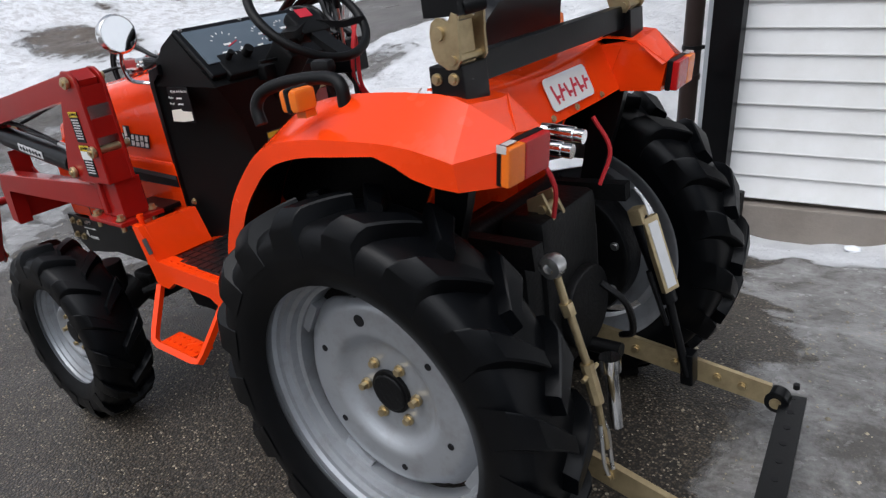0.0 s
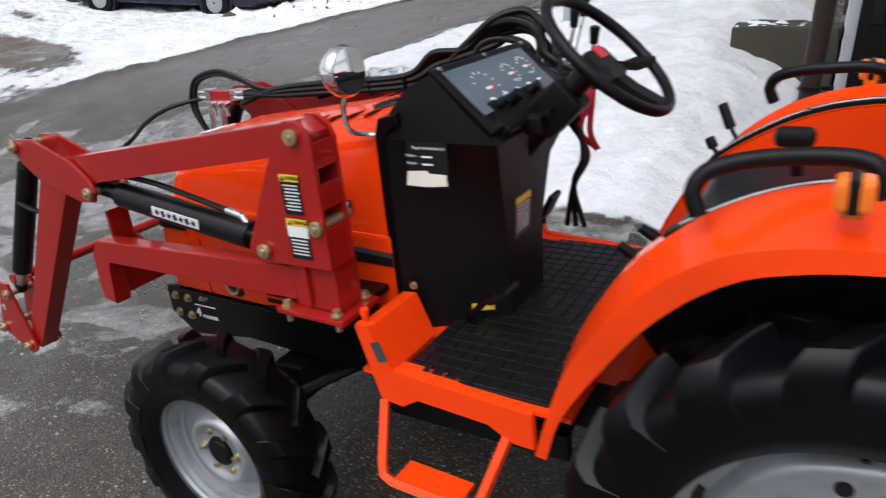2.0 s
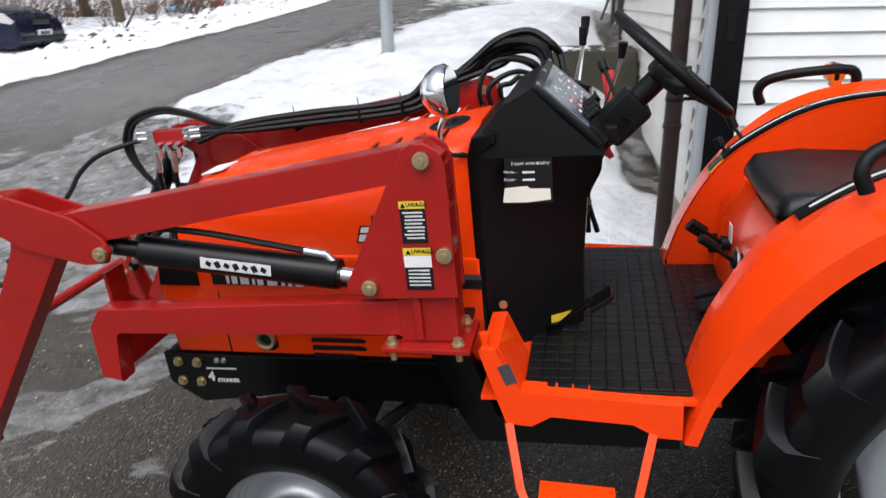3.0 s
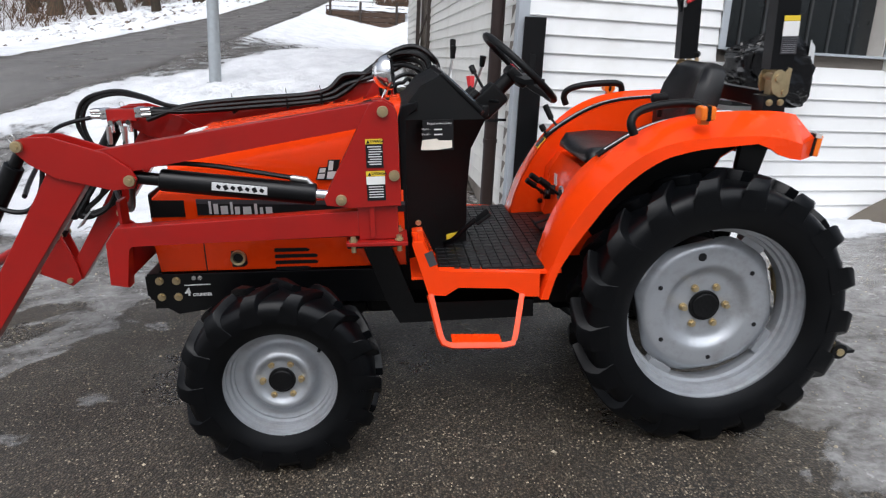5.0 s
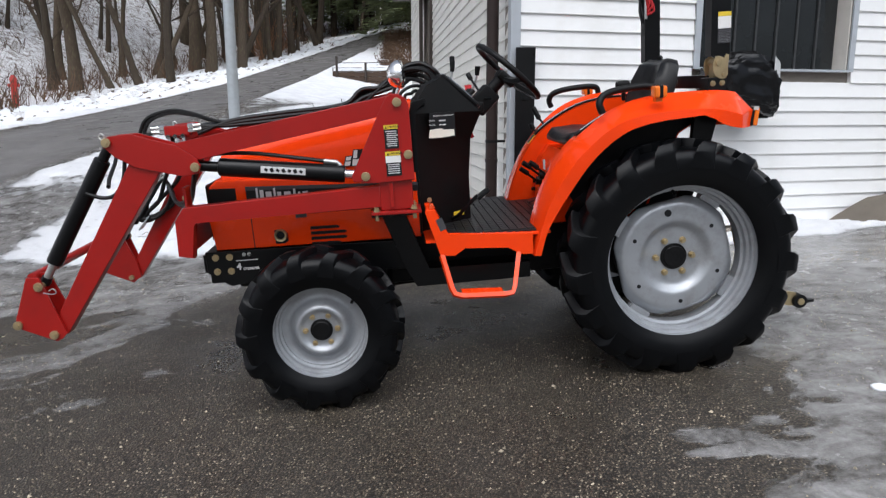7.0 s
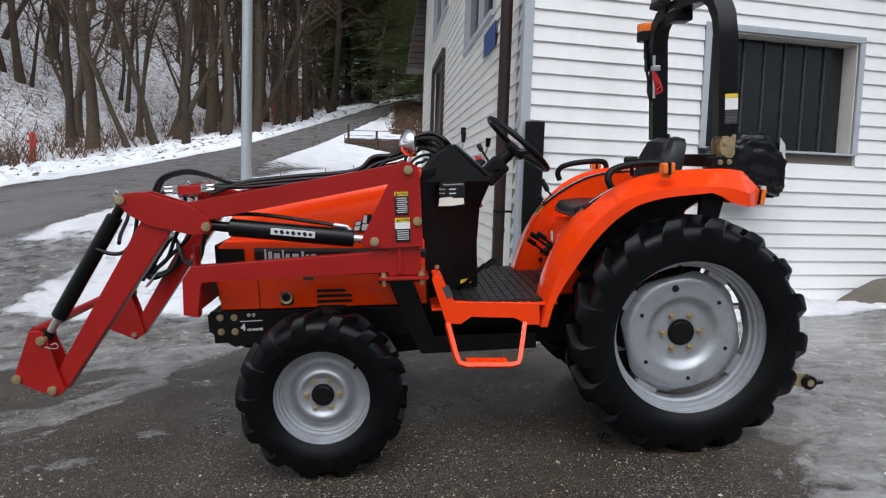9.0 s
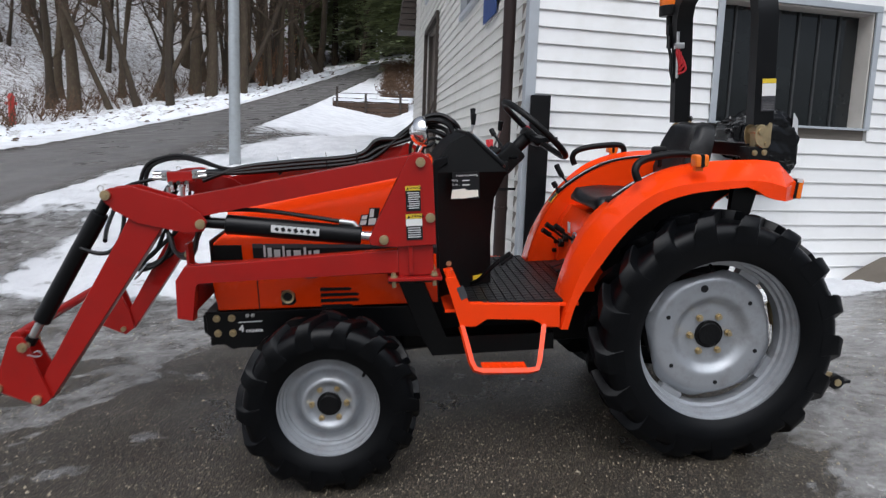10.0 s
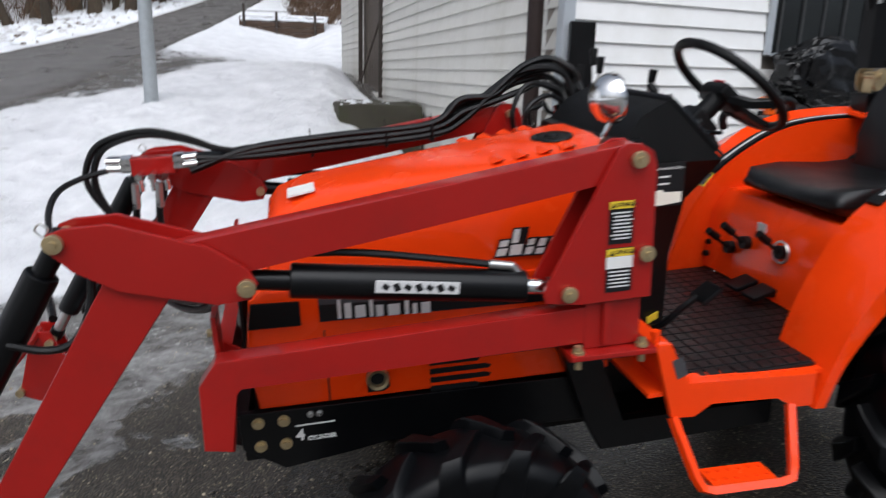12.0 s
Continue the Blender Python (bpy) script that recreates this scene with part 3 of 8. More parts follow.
u0, u1, z0, z1 = WINDOW
bm = B()
for c, s in (((u0 - 0.03, -0.028, (z0 + z1) / 2), (0.06, 0.02, z1 - z0)), ((u1 + 0.03, -0.028, (z0 + z1) / 2), (0.06, 0.02, z1 - z0)),
             (((u0 + u1) / 2, -0.029, z1 + 0.03), (u1 - u0 + 0.12, 0.02, 0.06))):
    box(bm, c, s, bevel=0.003)
window_trim = part("window", bm, TRIM, house, "wide dark window in a grey metal trim")
bm = B()
for c, s in (((u0 + 0.008, 0.09, (z0 + z1) / 2), (0.016, 0.20, z1 - z0)), ((u1 - 0.008, 0.09, (z0 + z1) / 2), (0.016, 0.20, z1 - z0)),
             (((u0 + u1) / 2, 0.09, z1 - 0.008), (u1 - u0 - 0.034, 0.20, 0.016))):
    box(bm, c, s)
part("reveal", bm, REVEAL, window_trim)
bm = B()
box(bm, ((u0 + u1) / 2, 0.075, z0 + 0.006), (u1 - u0, 0.25, 0.02))
part("window_sill", bm, TRIM, window_trim)
panes = 7
w = (u1 - u0 - 0.034) / panes
for k in range(panes):
    bm = B()
    box(bm, (u0 + 0.017 + w * (k + 0.5), 0.150 + 0.004 * (k % 2), (z0 + z1) / 2), (w - 0.012, 0.006, z1 - z0 - 0.04))
    part("pane", bm, GLASS_DARK, window_trim, smooth=0)
for k in range(1, panes):
    bm = B()
    box(bm, (u0 + 0.017 + w * k, 0.142, (z0 + z1) / 2), (0.022, 0.02, z1 - z0 - 0.04), bevel=0.002)
    part("mullion", bm, FRAME_DARK, window_trim)
bm = B()
box(bm, (u0 + 0.9, 0.14, z0 + 0.05), (0.16, 0.006, 0.03))
part("pale_strip", bm, WHITE, window_trim)

bm = B()
px_, py_ = (HOUSE.inverted() @ Vector((-0.388, 2.591, 0))).xy
cyl(bm, (px_, py_, -0.1), (px_, py_, 5.8), 0.052, 18)
cyl(bm, (px_, py_, 0.75), (px_, py_, 0.78), 0.058, 18)
cyl(bm, (px_, py_, 3.1), (px_, py_, 3.2), 0.060, 18)
downpipe = part("downpipe", bm, PIPE, house, "brown metal downpipe")
for z in (0.93, 2.9):
    bm = B()
    box(bm, (px_ + 0.06, py_ + 0.02, z), (0.14, 0.02, 0.02))
    cyl(bm, (px_, py_, z - 0.012), (px_, py_, z + 0.012), 0.057, 18)
    part("pipe_clip", bm, IRON, downpipe)


def in_side(bm):
    bmesh.ops.transform(bm, matrix=SIDE, verts=bm.verts)
    return bm


# the side wall's old door, upper windows and sign
a, b, lo, hi = SIDE_HOLES[0]
bm = B()
box(bm, ((a + b) / 2, -0.16, (lo + hi) / 2), (b - a, 0.05, hi - lo))
side_door = part("door", in_side(bm), OLDWOOD, house, "weathered grey plank door")
for k in range(9):
    bm = B()
    box(bm, (a + (b - a) * (k + 0.5) / 9, -0.125, (lo + hi) / 2), ((b - a) / 9 - 0.012, 0.02, hi - lo))
    part("plank", in_side(bm), OLDWOOD, side_door)
bm = B()
for c, s in (((a - 0.04, 0.03, (lo + hi) / 2), (0.09, 0.07, hi - lo + 0.1)), ((b + 0.04, 0.03, (lo + hi) / 2), (0.09, 0.07, hi - lo + 0.1)), (((a + b) / 2, 0.03, hi + 0.05), (b - a, 0.07, 0.09))):
    box(bm, c, s)
part("door_frame", in_side(bm), DARKWOOD, side_door)
bm = B()
cyl(bm, (7.0, 0.34, 1.25), (7.05, 0.06, 2.1), 0.018, 8)
part("prop", in_side(bm), DARKWOOD, side_door)
for a, b, lo, hi in SIDE_HOLES[1:]:
    bm = B()
    for c, s in (((a + 0.03, -0.01, (lo + hi) / 2), (0.06, 0.09, hi - lo)), ((b - 0.03, -0.01, (lo + hi) / 2), (0.06, 0.09, hi - lo)),
                 (((a + b) / 2, 0.0, lo + 0.03), (b - a - 0.12, 0.12, 0.06)), (((a + b) / 2, -0.01, hi - 0.03), (b - a - 0.12, 0.09, 0.06)), (((a + b) / 2, -0.02, (lo + hi) / 2), (0.07, 0.06, hi - lo - 0.12))):
        box(bm, c, s)
    up = part("upper_window", in_side(bm), TRIM, house)
    for k in (0, 1):
        bm = B()
        box(bm, (a + (b - a) * (0.25 + 0.5 * k), -0.05, (lo + hi) / 2), ((b - a) / 2 - 0.11, 0.008, hi - lo - 0.12))
        part("pane", in_side(bm), GLASS_DARK, up, smooth=0)
bm = B()
box(bm, (1.70, 0.045, 2.73), (0.72, 0.012, 0.26), bevel=0.002)
part("sign", in_side(bm), BLUE, house, "small blue enamel sign")
for k in range(16):
    bm = B()
    box(bm, (SIDE_LEN + 0.05 + 0.02 * k, -0.4 + 0.02 * k, 6.4 - 0.14 * k), (0.9, 1.1, 0.13))
    part("eave_shingle", in_side(bm), DARKWOOD, house, "dark shingle course of the lean-to roof" if k == 0 else "")
bm = B()
box(bm, (SIDE_LEN / 2 - 0.2, -3.5, TOP_Z + 0.38), (SIDE_LEN + 1.0, 8.0, 0.12))
part("roof", in_side(bm), DARKWOOD, house)
# closing walls out of sight
bm = B()
box(bm, (FRONT_LEN - 0.1, 5.5, 2.5), (0.2, 10.0, 6.2))
part("far_gable", bm, SIDING, house, smooth=0)

# bundle under black plastic film on a wall bracket by the window
bundle = thing("wrapped_bundle", HOUSE @ Matrix.Translation((2.05, 0, 1.41)), "lumpy bundle wrapped in black plastic film on a wall bracket", "bundle")
bm = B()
bmesh.ops.create_icosphere(bm, subdivisions=5, radius=1.0)
for v in bm.verts:
    q = Vector([math.copysign(abs(c) ** 0.62, c) for c in v.co])
    k = 0.94 + 0.16 * noise.fractal(v.co * 1.8, 1.0, 2.0, 5) + 0.10 * abs(noise.noise(Vector((v.co.x * 9, v.co.y * 3, v.co.z * 4))))
    drop = -0.16 * max(0.0, q.x) ** 2
    v.co = Vector((q.x * 0.37 * k, -0.235 + q.y * 0.19 * k, q.z * (0.25 + 0.02 * max(0, q.x) - 0.12 * (q.x < 0) * q.x * q.x) * k + drop + 0.04))
part("film", bm, BAG, bundle, smooth=32)
bm = B()
rows = [[(0.22 + 0.045 * i + 0.012 * noise.noise(Vector((i, j, 3))), -0.40 + 0.03 * i + 0.02 * noise.noise(Vector((i * .8, j, 1))), 0.02 + 0.075 * j - 0.02 * i) for j in range(4)] for i in range(4)]
strip(bm, rows)
part("loose_foil", thicken(bm, 0.004), SILVERSTICK, bundle, "torn white film")
bm = B()
box(bm, (0, -0.14, -0.27), (0.62, 0.24, 0.03))
part("bracket", bm, IRON, bundle)

# mossy step against the side wall, black post at the corner
bm = B()
box(bm, (-0.92, 6.75, 0.66), (1.00, 1.0, 0.66), bevel=0.03)
bmesh.ops.subdivide_edges(bm, edges=[e for e in bm.edges if e.calc_length() > 0.3], cuts=9, use_grid_fill=True)
for v in bm.verts:
    v.co += Vector((noise.noise(v.co * 4), noise.noise(v.co * 4 + Vector((5, 0, 0))), noise.noise(v.co * 4 + Vector((9, 0, 0))))) * 0.035
step_block = tagged(part("concrete_step", bm, MOSSY, None), "low mossy concrete block in the snow beside the house wall", "block")
bm = B()
rows = [[(-1.38 + 0.86 * i / 16, 6.28 + 0.95 * j / 14, 0.985 + 0.05 * noise.noise(Vector((i * .5, j * .5, 7))) - 0.07 * (i / 16) ** 4) for j in range(15)] for i in range(17)]
strip(bm, rows)
part("snow_cap", thicken(bm, 0.05), SNOWPILE, step_block, "snow lying on the block")

post = thing("steel_post", Matrix.Translation((-0.138, 2.395, 0)) @ Matrix.Rotation(radians(-8), 4, "Z"), "black flat steel post standing in front of the house corner", "post")
bm = B()
prism(bm, [(-0.08, -0.03), (0.08, -0.03), (0.08, 0.03), (0.055, 0.03), (0.055, -0.008), (-0.055, -0.008), (-0.055, 0.03), (-0.08, 0.03)], -0.25, 1.705, axis="z", bevel=0.003)
part("upright", bm, BLACK, post)
bm = B()
box(bm, (0, -0.036, 1.36), (0.05, 0.012, 0.16), bevel=0.003)
part("latch_plate", bm, IRON, post)
bm = B()
box(bm, (0.155, -0.06, 0.12), (0.11, 0.05, 0.18), bevel=0.004)
box(bm, (0.10, -0.045, 0.06), (0.10, 0.03, 0.05), bevel=0.003)
part("bracket", bm, IRON, post)

# damp sand heaped against the wall
bm = B()
rows = []
for i in range(29):
    u = -2.6 + 5.2 * i / 28
    row = []
    for j in range(13):
        v = -1.0 + 1.0 * j / 12 * 1.0
        r2 = (u / 2.4) ** 2 + (v / 0.95) ** 2
        h = 0.50 * max(0.0, 1 - r2) ** 0.8
        h *= 1 + 0.25 * noise.fractal(Vector((u * 2, v * 2, 1)), 1, 2, 4)
        p = HOUSE @ Vector((5.62 + u, v * 1.0 - 0.06, 0))
        row.append((p.x, p.y, gz(p.x, p.y) - 0.03 + h))
    rows.append(row)
strip(bm, rows)
tagged(part("sand", bm, SAND, None, smooth=80), "pile of damp brown sand against the house wall", "sand")

# ---------------------------------------------------------------- roadside
pole = thing("lamp_pole", Matrix.Translation((-3.631, 7.43, gz(-3.63, 7.43))), "galvanised round steel pole standing in the snow by the road", "pole")
bm = B()
cyl(bm, (0, 0, -0.3), (0, 0, 7.5), 0.085, 24, 0.062)
part("shaft", bm, GALV, pole)
bm = B()
cyl(bm, (0, 0, -0.3), (0, 0, 0.035), 0.115, 20, bevel=0.004)
part("base_flange", bm, GALV, pole)

# timber planter with rail
planter = thing("timber_planter", Matrix.Translation((-2.3, 27.6, gz(-2.3, 27.6) - 0.36)) @ Matrix.Rotation(radians(-6), 4, "Z"), "low weathered timber retaining wall with snow on top", "planter")
for k in range(5):
    bm = B()
    box(bm, (0.2, 0, 0.10 + 0.2 * k), (3.3, 0.14, 0.19), bevel=0.02)
    part("sleeper", bm, PLANTERWOOD, planter)
for x in (-1.25, 0.0, 1.5):
    bm = B()
    cyl(bm, (x, -0.12, -0.3), (x, -0.12, 1.45 if x < -1 else 1.2), 0.05, 8)
    part("stake", bm, DARKWOOD, planter)
bm = B()
cyl(bm, (-1.25, -0.12, 1.18), (1.8, -0.12, 1.2), 0.014, 6)
part("rail", bm, DARKWOOD, planter)
bm = B()
rows = [[(-1.4 + 3.3 * i / 20, -0.1 + 2.2 * j / 8, 0.97 + 0.06 * noise.noise(Vector((i * .4, j * .5, 2))) + 0.03 * j) for j in range(9)] for i in range(21)]
strip(bm, rows)
part("snow_cap", thicken(bm, 0.12), SNOWPILE, planter, "snow lying on top")


def hydrant(x, y):
    h = thing("hydrant", Matrix.Translation((x, y, gz(x, y))), "red iron hydrant post in roadside snow", "hydrant")
    bm = B()
    cyl(bm, (0, 0, -0.2), (0, 0, 1.05), 0.13, 14, 0.11)
    part("barrel", bm, REDPOST, h)
    bm = B()
    cyl(bm, (0, 0, 1.05), (0, 0, 1.22), 0.15, 14, 0.07)
    part("cap", bm, REDPOST, h)
    bm = B()
    cyl(bm, (-0.2, 0, 0.85), (0.2, 0, 0.85), 0.06, 10)
    part("outlet", bm, REDPOST, h)


hydrant(-15.4, 24.4)
bm = B()
bmesh.ops.create_icosphere(bm, subdivisions=3, radius=1.0)
for v in bm.verts:
    k = 1 + 0.35 * noise.noise(v.co * 2.2)
    v.co = Vector((v.co.x * 0.55 * k, v.co.y * 0.35 * k, v.co.z * 0.12 * k))
bag = part("plastic_sack", bm, BLUESACK, None, smooth=40)
bag.location = (-16.6, 23.6, gz(-16.6, 23.6) + 0.15)
tagged(bag, "pale blue plastic sack lying in the roadside snow", "sack")


# ---------------------------------------------------------------- trees
def limb(bm, p, d, length, r0, steps, wob, rng):
    pts, rad = [Vector(p)], [r0]
    d = Vector(d).normalized()
    for k in range(steps):
        d = (d + Vector((rng.uniform(-wob, wob), rng.uniform(-wob, wob), rng.uniform(-wob * 0.4, wob * 0.7)))).normalized()
        pts.append(pts[-1] + d * length / steps)
        rad.append(r0 * (1 - 0.85 * (k + 1) / steps) + 0.004)
    return pts, rad


def make_tree(seed, height, r, lean=0.06, low=0.3):
    rng = random.Random(seed)
    t = thing("tree", Matrix(), "bare leafless deciduous tree on the snowy bank", "tree", group="roadside trees")
    bm = B()
    pts, rad = [Vector((0, 0, -0.4))], [r * 1.35]
    d = Vector((rng.uniform(-lean, lean), rng.uniform(-lean, lean), 1)).normalized()
    n = 12
    for k in range(n):
        d = (d + Vector((rng.uniform(-.10, .10), rng.uniform(-.10, .10), 0.05))).normalized()
        pts.append(pts[-1] + d * (height + 0.4) / n)
        rad.append(r * (1 - 0.8 * (k + 1) / n) * (1.0 if k else 1.08))
    tube(bm, pts, r, 9, radii=rad)
    part("trunk", bm, BARK, t)
    bl, bt = B(), B()
    for k in range(22):
        f = low + (1 - low) * rng.random() ** 0.8
        i = min(n - 1, int(f * n))
        p = pts[i].lerp(pts[i + 1], rng.random())
        a = rng.uniform(0, 2 * math.pi)
        L = height * rng.uniform(0.12, 0.30) * (1.15 - 0.6 * f)
        lp, lr = limb(bl, p, (math.cos(a), math.sin(a), rng.uniform(0.25, 1.1)), L, rad[i] * rng.uniform(0.28, 0.5), 5, 0.25, rng)
        tube(bl, lp, 0.02, 5, radii=lr, caps=False)
        for q in range(7):
            j = rng.randrange(1, 6)
            a2 = rng.uniform(0, 2 * math.pi)
            tp, tr = limb(bt, lp[j], (math.cos(a2), math.sin(a2), rng.uniform(-0.1, 0.9)), L * rng.uniform(0.25, 0.55), 0.022, 3, 0.4, rng)
            tube(bt, tp, 0.01, 3, radii=tr, caps=False)
            for q2 in range(2):
                a3 = rng.uniform(0, 2 * math.pi)
                up, ur = limb(bt, tp[rng.randrange(1, 4)], (math.cos(a3), math.sin(a3), rng.uniform(-.2, .8)), L * 0.2, 0.012, 2, 0.4, rng)
                tube(bt, up, 0.01, 3, radii=ur, caps=False)
    tagged(part("limb", bl, BARK, t), kind="stuff")
    tagged(part("twig", bt, TWIG, t), kind="stuff")
    return t


def place_tree(src, x, y, s=1.0, turn=0.0, tilt=0.0, first=False, lean=0.0):
    m = Matrix.Translation((x, y, gz(x, y))) @ Matrix.Rotation(lean, 4, "Y") @ Matrix.Rotation(turn, 4, "Z") @ Matrix.Rotation(tilt, 4, "X") @ Matrix.Scale(s, 4)
    if first:
        src.matrix_world = m
        return src
    return copy_thing(src, m)


rng = random.Random(7)
kinds = [make_tree(11, 17, 0.23), make_tree(12, 15, 0.18, 0.12), make_tree(13, 19, 0.29), make_tree(14, 13, 0.12, 0.15, 0.15), make_tree(15, 16, 0.20, 0.22)]
# the row along the bank, nearest the road
row = [(-16.6, 32.5, 2, 1.05, 0.3), (-13.5, 32.2, 1, 0.95, 1.9, -0.30), (-14.5, 31.6, 3, 1.15, 0.6, -0.26), (-13.9, 36.5, 4, 0.9, 1.2), (-11.8, 31.8, 1, 1.1, 4.4), (-18.8, 35, 0, 1.0, 2.0), (-11.2, 37, 2, 0.95, 5.0), (-9.6, 37.5, 0, 1.1, 0.9),
       (-14.8, 40, 3, 1.1, 3.3), (-10.6, 42.5, 1, 1.1, 1.1), (-8.9, 43.5, 3, 1.2, 2.2), (-8.0, 47, 0, 1.0, 4.0), (-20.5, 30, 1, 1.0, 0.2), (-12.0, 46, 4, 1.0, 5.5)]
used = set()
for x, y, k, s, a, *lean in row:
    place_tree(kinds[k], x, y, s, a, first=k not in used, lean=sum(lean))
    used.add(k)
for n in range(250):
    y = rng.uniform(36, 105)
    x = float(bend(y, FAR_EDGE)) - 3.5 - rng.uniform(0, 1) ** 1.2 * (14 + 0.62 * y)
    place_tree(kinds[rng.randrange(5)], x, y, rng.uniform(0.75, 1.3), rng.uniform(0, 6.28), rng.uniform(-0.13, 0.13))
for n in range(34):
    y = rng.uniform(70, 130)
    x = float(bend(y, NEAR_EDGE)) + 3 + rng.uniform(0, 30)
    place_tree(kinds[rng.randrange(5)], x, y, rng.uniform(0.8, 1.3), rng.uniform(0, 6.28))
for x, y, k, s in ((-16.3, 8.75, 0, 0.9), (-17.5, 15, 2, 0.9), (-18.5, 11, 1, 0.9), (-14.5, 17, 3, 1.0), (-17, 19, 4, 0.9), (-20, 15, 0, 1.0)):
    place_tree(kinds[k], x, y, s, rng.uniform(0, 6.28))


def make_spruce(seed, height, spread):
    rng = random.Random(seed)
    t = thing("spruce", Matrix(), "tall dark green spruce tree by the road", "tree", group="spruces")
    bm = B()
    cyl(bm, (0, 0, -0.5), (0, 0, height * 0.97), 0.24, 9, 0.03)
    part("trunk", bm, BARK, t)
    bm = B()
    z = height * 0.09
    while z < height:
        f = z / height
        reach = spread * (1 - f) ** 0.8 + 0.15
        for k in range(9):
            a = rng.uniform(0, 2 * math.pi)
            r = reach * rng.uniform(0.6, 1.1)
            d, side = Vector((math.cos(a), math.sin(a), 0)), Vector((-math.sin(a), math.cos(a), 0))
            prev = None
            for q in range(6):
                s = (q + 0.6) / 6
                c = Vector((0, 0, z)) + d * r * s + Vector((0, 0, -0.42 * r * s * s + 0.10 * r * s))
                for g in range(6):
                    w = 0.42 * (1.15 - s) * r ** 0.5
                    off = side * rng.uniform(-w, w) + Vector((0, 0, rng.uniform(-0.28, 0.08)))
                    h = rng.uniform(0.30, 0.60)
                    e = (side * rng.uniform(-1, 1) + d * rng.uniform(0.2, 1)).normalized()
                    v = [bm.verts.new(c + off), bm.verts.new(c + off + e * h + Vector((0, 0, -0.10))), bm.verts.new(c + off + e * h * 0.5 + Vector((0, 0, -0.06)) + e.cross(Vector((0, 0, 1))) * 0.20)]
                    bm.faces.new(v)
        z += height / 42 * (1.2 - 0.6 * f)
    part("crown", bm, NEEDLE, t, smooth=0)
    return t


spruces = [make_spruce(3, 19, 4.2), make_spruce(4, 15, 3.4)]
first = set()
for x, y, k, s in ((1.3, 42.5, 0, 1.25), (3.2, 46.5, 0, 1.35), (3.2, 39.5, 1, 1.3), (1.0, 54, 1, 1.5), (-6.6, 67, 0, 1.15), (-3.6, 69, 0, 1.25), (-1.4, 72, 1, 1.5), (-9.0, 73, 1, 1.3), (1.2, 78, 0, 1.2), (4.4, 62, 1, 1.3), (6.2, 50, 1, 1.1), (-5.2, 77, 0, 1.3)):
    place_tree(spruces[k], x, y, s, rng.uniform(0, 6), first=k not in first)
    first.add(k)


def scrub(name, label, count, where, mat, hmin, hmax, seed, leaf=0):
    rng = random.Random(seed)
    bm = B()
    for _ in range(count):
        x, y = where(rng)
        z = gz(x, y)
        for k in range(rng.randrange(3, 7)):
            a = rng.uniform(0, 6.28)
            h = rng.uniform(hmin, hmax)
            tp, tr = limb(bm, (x, y, z - 0.05), (math.cos(a) * .6, math.sin(a) * .6, 1.0), h, 0.014, 3, 0.35, rng)
            tube(bm, tp, 0.01, 3, radii=tr, caps=False)
            for q in range(leaf):
                c = tp[rng.randrange(1, 4)] + Vector((rng.uniform(-.15, .15), rng.uniform(-.15, .15), rng.uniform(-.15, .15)))
                e, g = Vector((rng.uniform(-1, 1), rng.uniform(-1, 1), rng.uniform(-1, 1))) * 0.07, Vector((rng.uniform(-1, 1), rng.uniform(-1, 1), rng.uniform(-1, 1))) * 0.05
                bm.faces.new([bm.verts.new(c), bm.verts.new(c + e), bm.verts.new(c + e + g), bm.verts.new(c + g)])
    return tagged(part(name, bm, mat, None, smooth=0), label, "brush", kind="stuff")


scrub("undergrowth", "brown leafless brush on the snowy hillside", 1400, lambda g: (lambda y: (float(bend(y, FAR_EDGE)) - 6.5 - g.random() ** 1.3 * (10 + 0.5 * y), y))(g.uniform(22, 90)), BRUSH, 0.4, 1.7, 5, 1)
scrub("bank_brush", "dark brown brush on the bank beside the house", 900, lambda g: (g.uniform(-1.6, 6), g.uniform(29.5, 50)), BRUSH, 0.25, 0.9, 6, 10)
scrub("roadside_brush", "thin bare shrubs behind the parked car", 130, lambda g: (g.uniform(-24, -13), g.uniform(11, 24)), BRUSH, 0.4, 1.5, 8, 0)
scrub("dry_foliage", "dry brown leaves left on low branches", 22, lambda g: (g.uniform(-6.0, -4.6) - 4.2, g.uniform(44, 52)), DRYLEAF, 1.5, 4.0, 9, 9)


